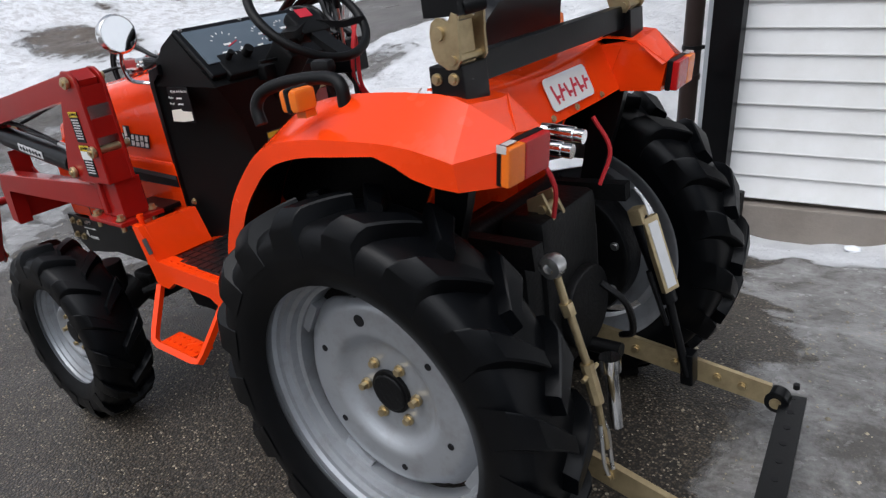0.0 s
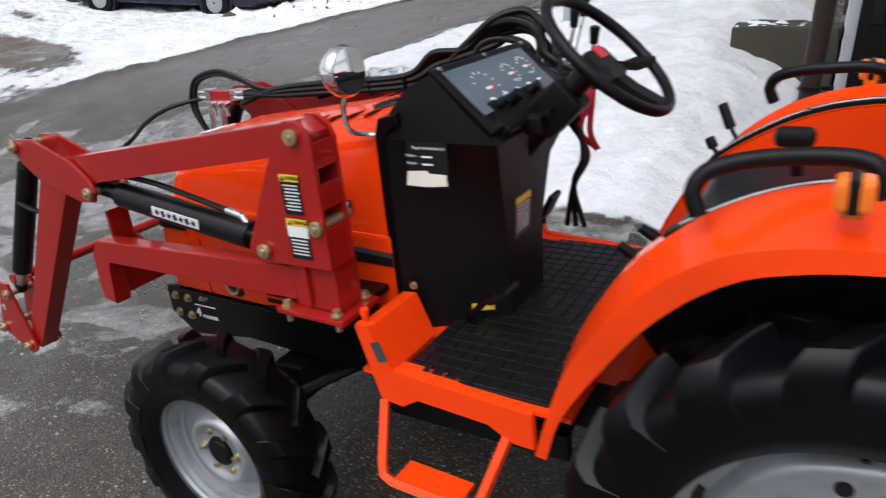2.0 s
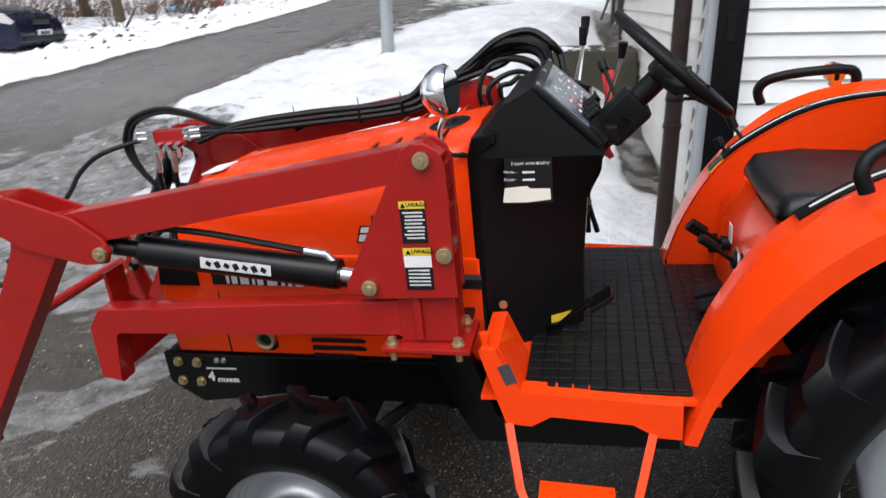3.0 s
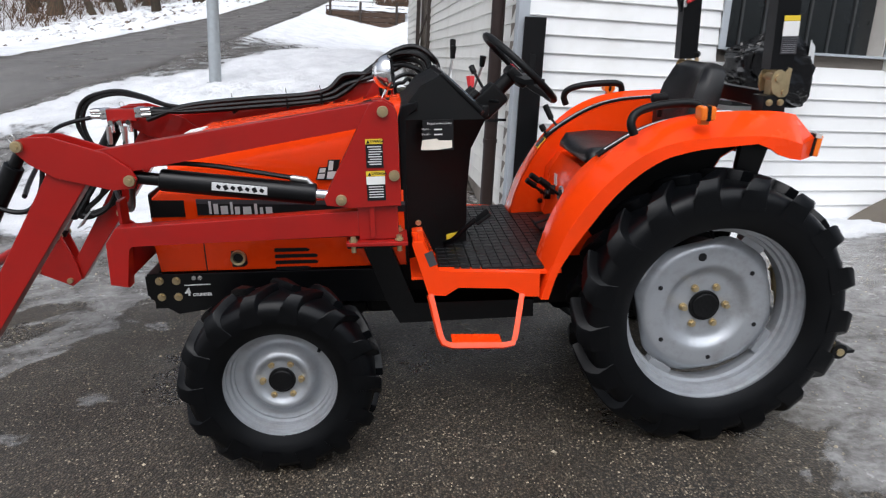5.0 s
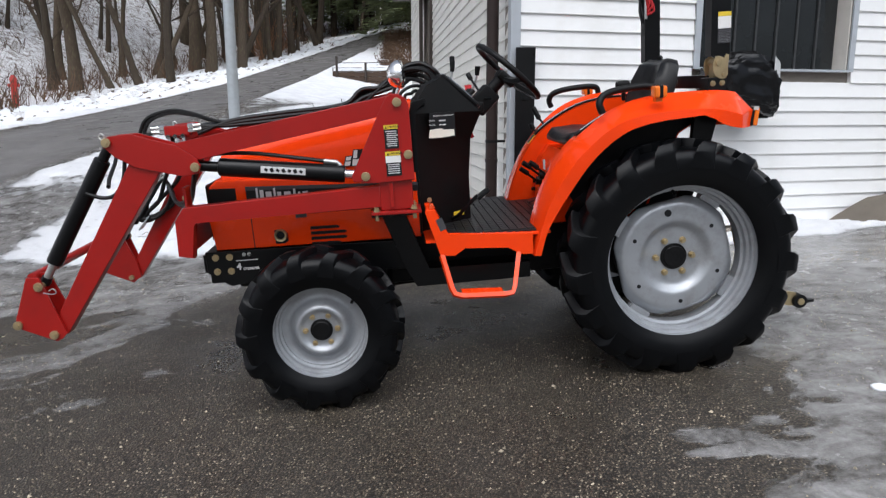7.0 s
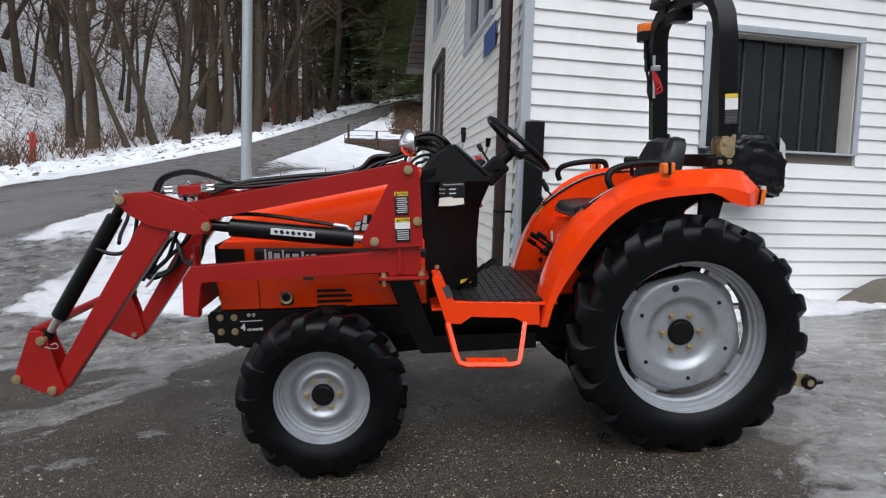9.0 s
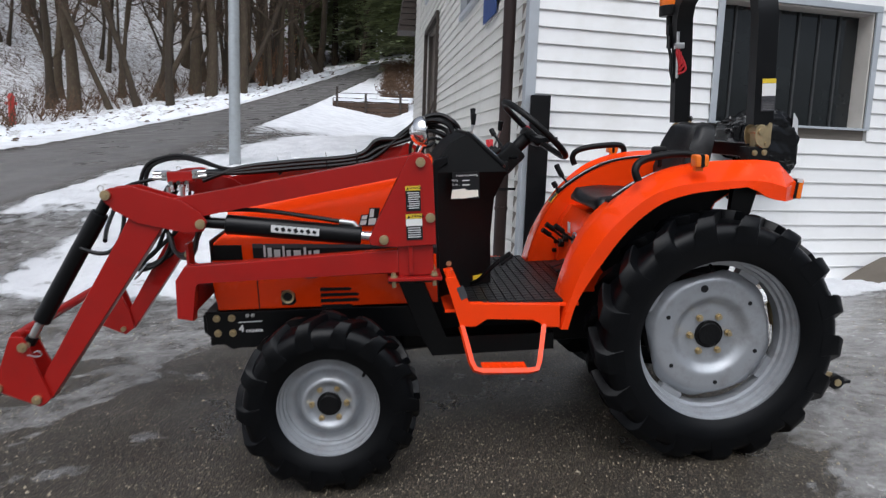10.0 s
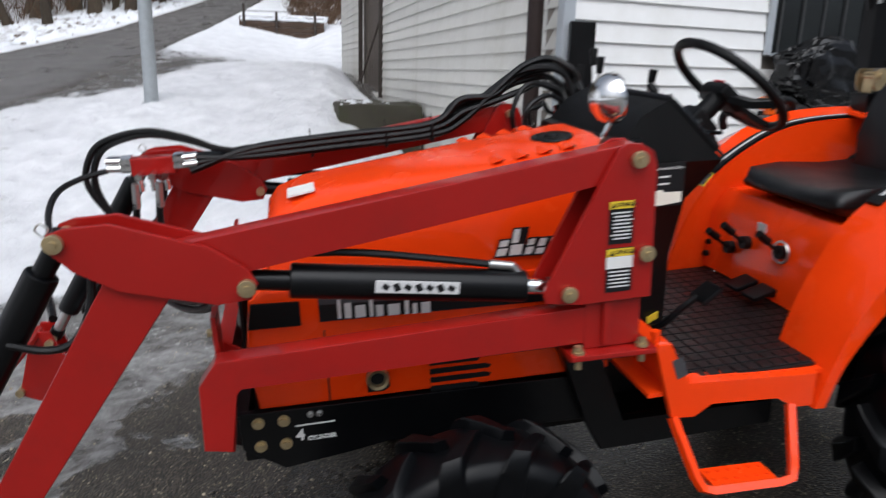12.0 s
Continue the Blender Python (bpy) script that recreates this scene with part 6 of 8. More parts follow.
def fender(s):
    bm = B()
    strip(bm, fender_rows(s, 0.0))
    es = [e for e in bm.edges if len(e.link_faces) == 2 and abs(e.verts[0].co.y - e.verts[1].co.y) < 0.06 and e.calc_face_angle(0) > 0.3]
    bmesh.ops.bevel(bm, geom=es, offset=0.006, segments=2, affect="EDGES", profile=0.5)
    thicken(bm, 0.003)
    f = part("fender", bm, ORANGE, tractor, "glossy orange rear fender", smooth=24)
    bm = B()
    q = [bm.verts.new((x_, s * y_, z_)) for x_, y_, z_ in ((0.370, 0.345, 1.140), (0.369, 0.410, 1.150), (0.367, 0.480, 1.132), (0.365, 0.472, 1.060), (0.350, 0.345, 1.062), (0.196, 0.318, 1.196), (0.247, 0.318, 1.068), (0.298, 0.320, 1.205))]
    for face in ((0, 1, 2, 3), (0, 3, 4), (5, 7, 0, 4, 6), (7, 1, 0)):
        bm.faces.new([q[i_] for i_ in face])
    part("rear_face", thicken(bm, 0.003), ORANGE, f, smooth=20)
    # black sheet under the orange skin darkens the arch, where shade falls
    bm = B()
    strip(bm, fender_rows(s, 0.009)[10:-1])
    part("shade_liner", bm, IRON, f, "black sheet put in as shade inside the fender")
    bm = B()
    low = [(0.22, 1.11), (0.10, 1.04), (0.0, 0.86), (-0.06, 0.67), (-0.60, 0.67)]
    prism(bm, [(p.x + 0.004, p.z - 0.004 - 0.030 * float(ease(p.z, 1.0, 1.18))) for p in PATHF[5:-2]] + low, s * 0.316, s * 0.324)
    part("inner_wall", bm, ORANGE, f)
    # the wall's wheel side gets its shade as a black plate too
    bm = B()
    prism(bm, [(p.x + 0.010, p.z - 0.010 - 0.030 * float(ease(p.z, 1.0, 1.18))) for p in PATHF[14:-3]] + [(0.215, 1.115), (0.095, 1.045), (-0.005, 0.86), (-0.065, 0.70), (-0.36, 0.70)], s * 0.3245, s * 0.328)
    part("wall_shade_liner", bm, IRON, f, "black plate put in as shade on the wheel side")
    # grab handle
    bm = B()
    tube(bm, smooth_path([(-0.306, s * 0.485, 1.165), (-0.318, s * 0.480, 1.205), (-0.298, s * 0.468, 1.238), (-0.24, s * 0.452, 1.256), (-0.16, s * 0.440, 1.264), (-0.085, s * 0.440, 1.264), (-0.050, s * 0.445, 1.248), (-0.044, s * 0.450, 1.200)]), 0.0155, 10)
    part("grab_handle", bm, PLASTIC, f, "black curved grab handle")
    # indicator
    bm = B()
    box(bm, (-0.080, s * 0.545, 1.242), (0.055, 0.06, 0.050), bevel=0.010)
    box(bm, (-0.080, s * 0.530, 1.216), (0.03, 0.03, 0.03))
    ind = part("indicator", bm, LENS_ORANGE, tractor, "amber indicator lamp")
    bm = B()
    box(bm, (-0.080, s * 0.545, 1.243), (0.018, 0.064, 0.054), bevel=0.006)
    part("indicator_body", bm, PLASTIC, ind)
    # tail lamp
    tm = Matrix.Translation((0.376, s * 0.410, 1.103)) @ Matrix.Rotation(s * radians(3), 4, "Z") @ Matrix.Rotation(radians(8), 4, "Y")
    bm = B()
    box(bm, (-0.004, 0, 0), (0.016, 0.140, 0.082), bevel=0.004)
    bmesh.ops.transform(bm, matrix=tm, verts=bm.verts)
    lamp = part("tail_lamp", bm, PLASTIC, tractor, "rectangular tail lamp with amber and red lens")
    for yy, ww, mt, nm in ((0.046, 0.056, LENS_ORANGE, "amber_lens"), (-0.025, 0.086, LENS_RED, "red_lens")):
        bm = B()
        box(bm, (0.012, s * yy, 0), (0.020, ww, 0.078), bevel=0.005)
        bmesh.ops.transform(bm, matrix=tm, verts=bm.verts)
        part(nm, bm, mt, lamp)
    bm = B()
    box(bm, (0.004, s * 0.074, 0.036), (0.022, 0.002, 0.016), bevel=0.0006)
    box(bm, (0.004, s * 0.05, 0.043), (0.014, 0.03, 0.002), bevel=0.0006)
    bmesh.ops.transform(bm, matrix=tm, verts=bm.verts)
    part("clear_film", bm, LENS_CLEAR, lamp, "scrap of clear wrapping film")
    return f


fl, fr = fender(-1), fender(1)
bm = B()
rows = []
for k in range(13):
    y_ = -0.335 + 0.67 * k / 12
    sag = 0.02 * (1 - (y_ / 0.335) ** 2)
    rows.append([(0.10, y_, 1.218 - sag), (0.175, y_, 1.214 - sag), (0.196, y_, 1.196 - sag), (0.245, y_, 1.075 - sag * .3), (0.235, y_, 1.068)])
strip(bm, rows)
rear_panel = part("rear_panel", thicken(bm, 0.005), ORANGE, tractor, "orange panel behind the seat")
pm = Matrix.Translation((0.2245, 0.07, 1.133)) @ Matrix.Rotation(radians(67.5), 4, "Y")
bm = B()
corner = [(0.0425 - 0.014 + 0.014 * math.sin(a), 0.1075 - 0.014 + 0.014 * math.cos(a)) for a in (0, 0.52, 1.05, 1.57)]
prism(bm, corner + [(x_, -y_) for x_, y_ in reversed(corner)] + [(-x_, -y_) for x_, y_ in corner] + [(-x_, y_) for x_, y_ in reversed(corner)], -0.001, 0.001, axis="z")
bmesh.ops.transform(bm, matrix=pm, verts=bm.verts)
stick = part("sticker", bm, WHITE, tractor, "white sticker with red maker's mark as strokes")
for k in range(6):
    bm = B()
    box(bm, (0.004, -0.078 + 0.031 * k, 0.0018), (0.050 - 0.006 * (k % 3), 0.008, 0.001), Matrix.Rotation(radians(12 * (-1) ** k), 3, "Z"))
    box(bm, (0.012 - 0.012 * (k % 2), -0.066 + 0.031 * k, 0.0018), (0.008, 0.018, 0.001))
    bmesh.ops.transform(bm, matrix=pm, verts=bm.verts)
    part("sticker_stroke", bm, REDINK, stick, smooth=0)
for y_ in (-0.06, 0.06, 0.2):
    bm = B()
    hexhead(bm, (0.248, y_, 1.085), (1, 0, 0.3), 0.006, 0.006)
    part("panel_bolt", bm, BRASS, rear_panel)
# quadrant slots and levers on the right fender, seat lever on the left
def inner_top(p, y_, up):
    return Vector((p.x - 0.002, y_, p.z - 0.030 * float(ease(p.z, 1.0, 1.18)) + up))


bm = B()
tube(bm, [inner_top(p, 0.346, 0.004) for p in PATHF[18:42]], 0.02, flat=(0.052, 0.010))
quad = part("lever_quadrant", bm, PLASTIC, tractor, "black slotted lever quadrant on the fender")
bm = B()
tube(bm, [inner_top(p, 0.346, 0.0095) for p in PATHF[19:41]], 0.02, flat=(0.010, 0.003))
part("scale", bm, SILVERSTICK, quad)
for y_ in (0.331, 0.361):
    bm = B()
    tube(bm, [inner_top(p, y_, 0.0092) for p in PATHF[19:41]], 0.02, flat=(0.005, 0.003))
    part("slot", bm, INK, quad, smooth=0)
bm = B()
tube(bm, [inner_top(p, -0.346, 0.004) for p in PATHF[20:34]], 0.02, flat=(0.046, 0.010))
left_quad = part("lever_quadrant", bm, PLASTIC, tractor, "black slotted lever quadrant on the fender")
bm = B()
tube(bm, [inner_top(p, -0.346, 0.0095) for p in PATHF[21:33]], 0.02, flat=(0.010, 0.003))
part("scale", bm, SILVERSTICK, left_quad)
bm = B()
hexhead(bm, (-0.205, 0.334, 1.172), (0, 0, 1), 0.006, 0.010)
part("stop_screw", bm, STEEL, quad)
for a_, b_, c_ in (((-0.372, 0.356, 1.075), (-0.398, 0.385, 1.110), (-0.428, 0.400, 1.176)), ((-0.420, 0.352, 1.035), (-0.437, 0.360, 1.058), (-0.452, 0.366, 1.088))):
    bm = B()
    cyl(bm, a_, b_, 0.006, 8)
    cyl(bm, b_, c_, 0.0145, 12, bevel=0.005)
    part("lever", bm, PLASTIC, quad)
bm = B()
cyl(bm, (-0.17, -0.36, 1.21), (-0.175, -0.37, 1.262), 0.010, 8)
box(bm, (-0.178, -0.37, 1.278), (0.065, 0.032, 0.035), bevel=0.012)
part("range_lever", bm, PLASTIC, tractor)
bm = B()
box(bm, (0.055, -0.375, 1.2165), (0.10, 0.035, 0.003), Matrix.Rotation(radians(24), 3, "X"))
part("fender_label", bm, SILVERSTICK, fl, smooth=0)
bm = B()
box(bm, (-0.4495, 0.352, 1.0135), (0.078, 0.052, 0.004), Matrix.Rotation(radians(-48.4), 3, "Y"))
fender_tag = part("lever_label", bm, YELLOW, tractor, "yellow and black instruction label", smooth=0)
bar_text(fender_tag, [((-0.4585, 0.352, 1.0085), (0.050, 0.042, 0.0055), Matrix.Rotation(radians(-48.4), 3, "Y"))], GREYSTICK)
for x_, z_ in ((-0.40, 0.776), (-0.41, 0.732)):
    bm = B()
    cyl(bm, (x_ + 0.02, 0.322, z_ - 0.012), (x_ - 0.02, 0.300, z_), 0.006, 8)
    cyl(bm, (x_ - 0.01, 0.303, z_ - 0.002), (x_ - 0.065, 0.290, z_ + 0.008), 0.011, 10, bevel=0.004)
    part("low_lever", bm, PLASTIC, fr)

# ---- seat
bm = B()
prism(bm, [(-0.46, 0.69), (-0.44, 0.90), (-0.38, 0.975), (-0.12, 0.985), (-0.12, 0.69)], -0.318, 0.318, bevel=0.01)
pedestal = part("seat_pedestal", bm, ORANGE, tractor, "orange transmission cover under the seat")
for y_, z_ in ((-0.1, 0.86), (0.08, 0.84), (0.16, 0.80)):
    bm = B()
    cyl(bm, (-0.45, y_, z_), (-0.475, y_, z_ + 0.003), 0.022, 14)
    cyl(bm, (-0.47, y_, z_), (-0.53, y_ - 0.01, z_ + 0.05), 0.006, 8)
    cyl(bm, (-0.52, y_ - 0.01, z_ + 0.045), (-0.56, y_ - 0.015, z_ + 0.075), 0.013, 10)
    part("gear_lever", bm, PLASTIC, pedestal)
bm = B()
tube(bm, [(-0.464 + 0.02 * math.sin(a) * 0.1, -0.10 + 0.034 * math.cos(a), 0.862 + 0.034 * math.sin(a)) for a in [k * math.pi / 10 for k in range(21)]], 0.004, 6)
part("lever_ring", bm, STEEL, pedestal)
bm = B()
box(bm, (-0.464, 0.0, 0.905), (0.003, 0.04, 0.05))
part("gear_label", bm, SILVERSTICK, pedestal, smooth=0)
bm = B()
seat_secs = []
for x_, zt, zb, hw in ((-0.40, 1.035, 1.015, 0.20), (-0.37, 1.065, 1.00, 0.225), (-0.25, 1.072, 0.99, 0.235), (-0.08, 1.058, 0.985, 0.235), (0.06, 1.065, 0.985, 0.225), (0.12, 1.085, 1.00, 0.21)):
    seat_secs.append([(x_, -hw, zb), (x_, -hw - .008, (zt + zb) / 2), (x_, -hw + .01, zt + .006), (x_, -hw * .65, zt), (x_, 0, zt - .012), (x_, hw * .65, zt), (x_, hw - .01, zt + .006), (x_, hw + .008, (zt + zb) / 2), (x_, hw, zb)])
loft(bm, seat_secs)
seat = part("seat", bm, VINYL, tractor, "black vinyl tractor seat", smooth=60)
bm = B()
secs = []
for t_, hw, th in ((0.0, 0.19, 0.075), (0.10, 0.205, 0.10), (0.22, 0.195, 0.10), (0.30, 0.17, 0.085), (0.332, 0.13, 0.05)):
    c_ = Vector((0.072 + 0.30 * t_, 0, 1.035 + 1.0 * t_))
    n_ = Vector((-0.95, 0, 0.32))
    secs.append([c_ + n_ * (th * k_) + Vector((0, hw * y_, 0)) for y_, k_ in ((-1, 0.0), (-1.0, 0.6), (-0.85, 0.95), (-0.4, 0.72), (0, 0.62), (0.4, 0.72), (0.85, 0.95), (1.0, 0.6), (1, 0.0))])
loft(bm, secs)
part("backrest", bm, VINYL, seat, smooth=60)

# ---- roll bar
RB0, RB1 = 0.180, 0.270
for s in (-1, 1):
    yo = s * 0.385
    bm = B()
    box(bm, (0.230, yo, 1.232), (0.085, 0.085, 0.098), bevel=0.004)
    base = part("roll_bar_foot", bm, BLACK, tractor, "black roll bar foot bolted to the fender")
    for x_ in (0.208, 0.250):
        bm = B()
        hexhead(bm, (x_, yo + s * 0.0425, 1.256), (0, s, 0), 0.0085, 0.010)
        part("bolt", bm, BRASS, base)
    bm = B()
    box(bm, (0.240, yo, 1.31), (0.040, 0.046, 0.10))
    for yy in (-0.047, 0.040):
        prism(bm, [(0.206, 1.345), (0.212, 1.362), (0.226, 1.372), (0.242, 1.370), (0.254, 1.360), (0.264, 1.380), (0.278, 1.374), (0.272, 1.325), (0.274, 1.290), (0.262, 1.274), (0.240, 1.274), (0.214, 1.290), (0.206, 1.315)], yo + yy, yo + yy + 0.007, bevel=0.0015)
    hinge = part("roll_bar_hinge", bm, BRASS, tractor, "yellow zinc folding hinge plates")
    bm = B()
    cyl(bm, (0.230, yo - 0.054, 1.342), (0.230, yo + 0.054, 1.342), 0.013, 14)
    cyl(bm, (0.256, yo - 0.052, 1.292), (0.256, yo + 0.052, 1.292), 0.009, 12)
    part("hinge_pin", bm, BRASS, hinge)
    bm = B()
    cyl(bm, (0.270, yo - 0.02, 1.385), (0.296, yo + 0.02, 1.39), 0.016, 12, bevel=0.004)
    part("knob", bm, PLASTIC, hinge)
bm = B()
loop = [(-0.400, 1.372), (-0.400, 1.55), (-0.400, 1.80), (-0.388, 1.900), (-0.345, 1.972), (-0.28, 2.012), (-0.18, 2.028), (0.0, 2.030), (0.18, 2.028), (0.28, 2.012), (0.345, 1.972), (0.388, 1.900), (0.400, 1.80), (0.400, 1.55), (0.400, 1.372)]
tube(bm, [(0.238 - 0.012 * ease(z_, 1.8, 2.0), y_, z_) for y_, z_ in loop], 0.04, flat=(0.062, 0.084))
es = [e for e in bm.edges if len(e.link_faces) == 2 and e.calc_face_angle(0) > 1.2]
bmesh.ops.bevel(bm, geom=es, offset=0.010, segments=2, affect="EDGES")
roll = part("roll_bar", bm, BLACK, tractor, "black square-tube roll bar", smooth=45)
for sg in (-1, 1):
    bm = B()
    prism(bm, [(0.150, 1.190), (0.262, 1.190), (0.246, 1.09), (0.215, 0.98), (0.12, 0.70), (0.06, 0.70), (0.130, 1.00)], sg * 0.365, sg * 0.395, bevel=0.003)
    part("roll_bar_leg", bm, BLACK, tractor, "black plate leg under the fender")
bm = B()
box(bm, (0.235, 0, 1.262), (0.035, 0.72, 0.060), bevel=0.004)
part("roll_bar_crossbar", bm, BLACK, tractor)
bm = B()
box(bm, (0.252, -0.4335, 1.490), (0.058, 0.003, 0.130))
decal = part("roll_bar_label", bm, GREYSTICK, tractor, "yellow, white and grey warning label", smooth=0)
bm = B()
box(bm, (0.252, -0.4345, 1.546), (0.058, 0.002, 0.018))
part("label_head", bm, YELLOW, decal, smooth=0)
bm = B()
box(bm, (0.252, -0.4345, 1.511), (0.058, 0.002, 0.050))
part("label_field", bm, WHITE, decal, smooth=0)
bar_text(decal, [((0.252, -0.4345, 1.477 - 0.0065 * k), (0.050, 0.001, 0.0025), None) for k in range(8)], SILVERSTICK)
# work lamps and beacon
for x_, y_, z_, tilt in ((0.160, 0.16, 2.085, 0.25), (0.275, -0.12, 2.055, -0.2)):
    bm = B()
    box(bm, (x_, y_, z_), (0.05, 0.17, 0.085), Matrix.Rotation(tilt, 3, "Y"), bevel=0.006)
    box(bm, (x_ + 0.03, y_, z_ - 0.05), (0.03, 0.04, 0.05))
    lamp = part("work_lamp", bm, PLASTIC, tractor, "black rectangular LED work lamp")
    bm = B()
    sgn = -1 if x_ < 0.2 else 1
    for k in range(3):
        for j in range(2):
            box(bm, (x_ + sgn * 0.026, y_ - 0.052 + 0.052 * k, z_ - 0.018 + 0.036 * j), (0.004, 0.044, 0.030), bevel=0.004)
    part("lamp_glass", bm, LENS_CLEAR, lamp)
bm = B()
box(bm, (0.20, 0.02, 1.972), (0.10, 0.10, 0.06), bevel=0.01)
part("lamp_bracket", bm, PLASTIC, roll)
bm = B()
box(bm, (0.186, 0.10, 2.035), (0.003, 0.10, 0.045))
part("name_plate", bm, SILVERSTICK, roll, "small silver plate", smooth=0)
bm = B()
lathe(bm, [(0.0, 0.001), (0.0, 0.052), (0.028, 0.055), (0.046, 0.050), (0.050, 0.001)], (0.198, 0.47, 1.970), 24, "z")
beacon = part("beacon", bm, LENS_ORANGE, tractor, "amber warning beacon")
bm = B()
cyl(bm, (0.198, 0.47, 1.920), (0.198, 0.47, 1.973), 0.056, 24, bevel=0.004)
cyl(bm, (0.198, 0.47, 1.825), (0.198, 0.47, 1.925), 0.018, 12)
box(bm, (0.205, 0.45, 1.815), (0.05, 0.03, 0.12), bevel=0.004)
part("beacon_base", bm, PLASTIC, beacon)
bm = B()
tube(bm, smooth_path([(0.188, 0.45, 1.84), (0.180, 0.43, 1.77), (0.188, 0.42, 1.70), (0.184, 0.41, 1.64), (0.196, 0.40, 1.58)]), 0.008, 8)
part("beacon_cable", bm, HOSE, roll)
bm = B()
for k in range(5):
    tube(bm, smooth_path([(0.198 + 0.008 * k, 0.360, 1.77 - 0.02 * k), (0.190 + 0.012 * k, 0.348, 1.72 - 0.02 * k), (0.205, 0.355, 1.68 - 0.015 * k), (0.222, 0.362, 1.64)]), 0.0060, 6)
part("red_cable_ties", bm, REDSTRAP, roll, "coil of red and black wire")
bm = B()
cyl(bm, (0.200, 0.362, 1.83), (0.200, 0.362, 1.60), 0.008, 8)
box(bm, (0.205, 0.358, 1.76), (0.05, 0.03, 0.03), bevel=0.005)
part("wire_clamp", bm, STEEL, roll)

# ---- three-point linkage
def bar(bm, a_, b_, w_, h_):
    tube(bm, [a_, b_], 0.01, flat=(w_, h_))
    return bm


for a_, b_, e_ in (((0.08, -0.235, 0.320), (0.738, -0.247, 0.153), (0.760, -0.250, 0.146)), ((0.08, 0.25, 0.320), (0.654, 0.395, 0.134), (0.678, 0.408, 0.114))):
    sd = 1 if b_[1] > 0 else -1
    bm = B()
    bar(bm, a_, b_, 0.018, 0.070)
    link = part("lower_link", bm, BRASS, tractor, "yellow zinc lower link arm")
    bm = B()
    cyl(bm, (e_[0], e_[1] - 0.025, e_[2]), (e_[0], e_[1] + 0.025, e_[2]), 0.036, 20, bevel=0.005)
    part("link_eye", bm, BLACK, link)
    bm = B()
    cyl(bm, (e_[0], e_[1] - 0.032, e_[2]), (e_[0], e_[1] + 0.032, e_[2]), 0.017, 16)
    part("ball", bm, BRASS, link)
    for t_ in (0.35, 0.55, 0.76, 0.88):
        p_ = Vector(a_).lerp(Vector(b_), t_)
        bm = B()
        hexhead(bm, p_ + Vector((0, 0.009, 0)), (0, 1, 0), 0.010, 0.012)
        hexhead(bm, p_ - Vector((0, 0.009, 0)), (0, -1, 0), 0.010, 0.012)
        part("bolt", bm, BRASS, link)
bm = B()
cyl(bm, (0.05, -0.26, 0.80), (0.05, 0.26, 0.80), 0.035, 14)
lift_shaft = part("lift_shaft", bm, IRON, tractor)
bm = B()
bar(bm, (0.05, -0.23, 0.80), (0.30, -0.262, 0.815), 0.04, 0.06)
part("lift_arm", bm, IRON, lift_shaft)
bm = B()
bar(bm, (0.05, 0.23, 0.80), (0.29, 0.25, 0.80), 0.04, 0.05)
part("lift_arm", bm, IRON, lift_shaft)
# left lift rod with its turnbuckle, right hydraulic lift rod
bm = B()
cyl(bm, (0.350, -0.278, 0.795), (0.368, -0.274, 0.715), 0.010, 10)
cyl(bm, (0.368, -0.274, 0.715), (0.376, -0.272, 0.685), 0.017, 6)
cyl(bm, (0.376, -0.272, 0.690), (0.408, -0.266, 0.560), 0.010, 10)
cyl(bm, (0.408, -0.266, 0.560), (0.430, -0.264, 0.455), 0.017, 8)
cyl(bm, (0.430, -0.264, 0.455), (0.450, -0.268, 0.330), 0.008, 8)
lift_rod = part("lift_rod", bm, BRASS, tractor, "yellow zinc lift rod with turnbuckle")
bm = B()
lathe(bm, [(-0.022, 0.012), (-0.018, 0.026), (0.0, 0.031), (0.018, 0.026), (0.022, 0.012)], (0.346, -0.280, 0.808), 18)
part("rod_ball", bm, STEEL, lift_rod, "bright ball end")
for sg in (-1, 1):
    bm = B()
    tube(bm, smooth_path([(0.440, -0.268 + sg * 0.010, 0.40), (0.447, -0.269 + sg * 0.018, 0.36), (0.452, -0.272 + sg * 0.018, 0.30), (0.458, -0.270 + sg * 0.012, 0.262)]), 0.0055, 8)
    part("shackle", bm, STEEL, lift_rod)
bm = B()
cyl(bm, (0.413, -0.30, 0.53), (0.413, -0.225, 0.535), 0.006, 8)
part("rod_pin", bm, BRASS, lift_rod)
bm = B()
cyl(bm, (0.323, 0.239, 0.73), (0.400, 0.270, 0.46), 0.026, 16, bevel=0.004)
cyl(bm, (0.400, 0.270, 0.46), (0.443, 0.293, 0.20), 0.013, 10)
cyl(bm, (0.365, 0.205, 0.58), (0.405, 0.235, 0.40), 0.008, 8)
box(bm, (0.443, 0.31, 0.22), (0.04, 0.05, 0.11), bevel=0.006)
lift = part("lift_cylinder", bm, BLACK, tractor, "black hydraulic lift rod with white label")
bm = B()
box(bm, (0.381, 0.247, 0.62), (0.020, 0.054, 0.23), Matrix.Rotation(radians(-16), 3, "Y") @ Matrix.Rotation(radians(-25), 3, "Z"), bevel=0.003)
part("label_holder", bm, BRASS, lift, "yellow zinc bracket")
bm = B()
box(bm, (0.388, 0.245, 0.62), (0.012, 0.034, 0.20), Matrix.Rotation(radians(-16), 3, "Y") @ Matrix.Rotation(radians(-25), 3, "Z"), bevel=0.002)
label_plate2 = part("label", bm, SILVERSTICK, lift)
bm = B()
box(bm, (0.325, 0.236, 0.735), (0.040, 0.045, 0.05), Matrix.Rotation(radians(-16), 3, "Y"), bevel=0.006)
part("end_cap", bm, BRASS, lift)
bm = B()
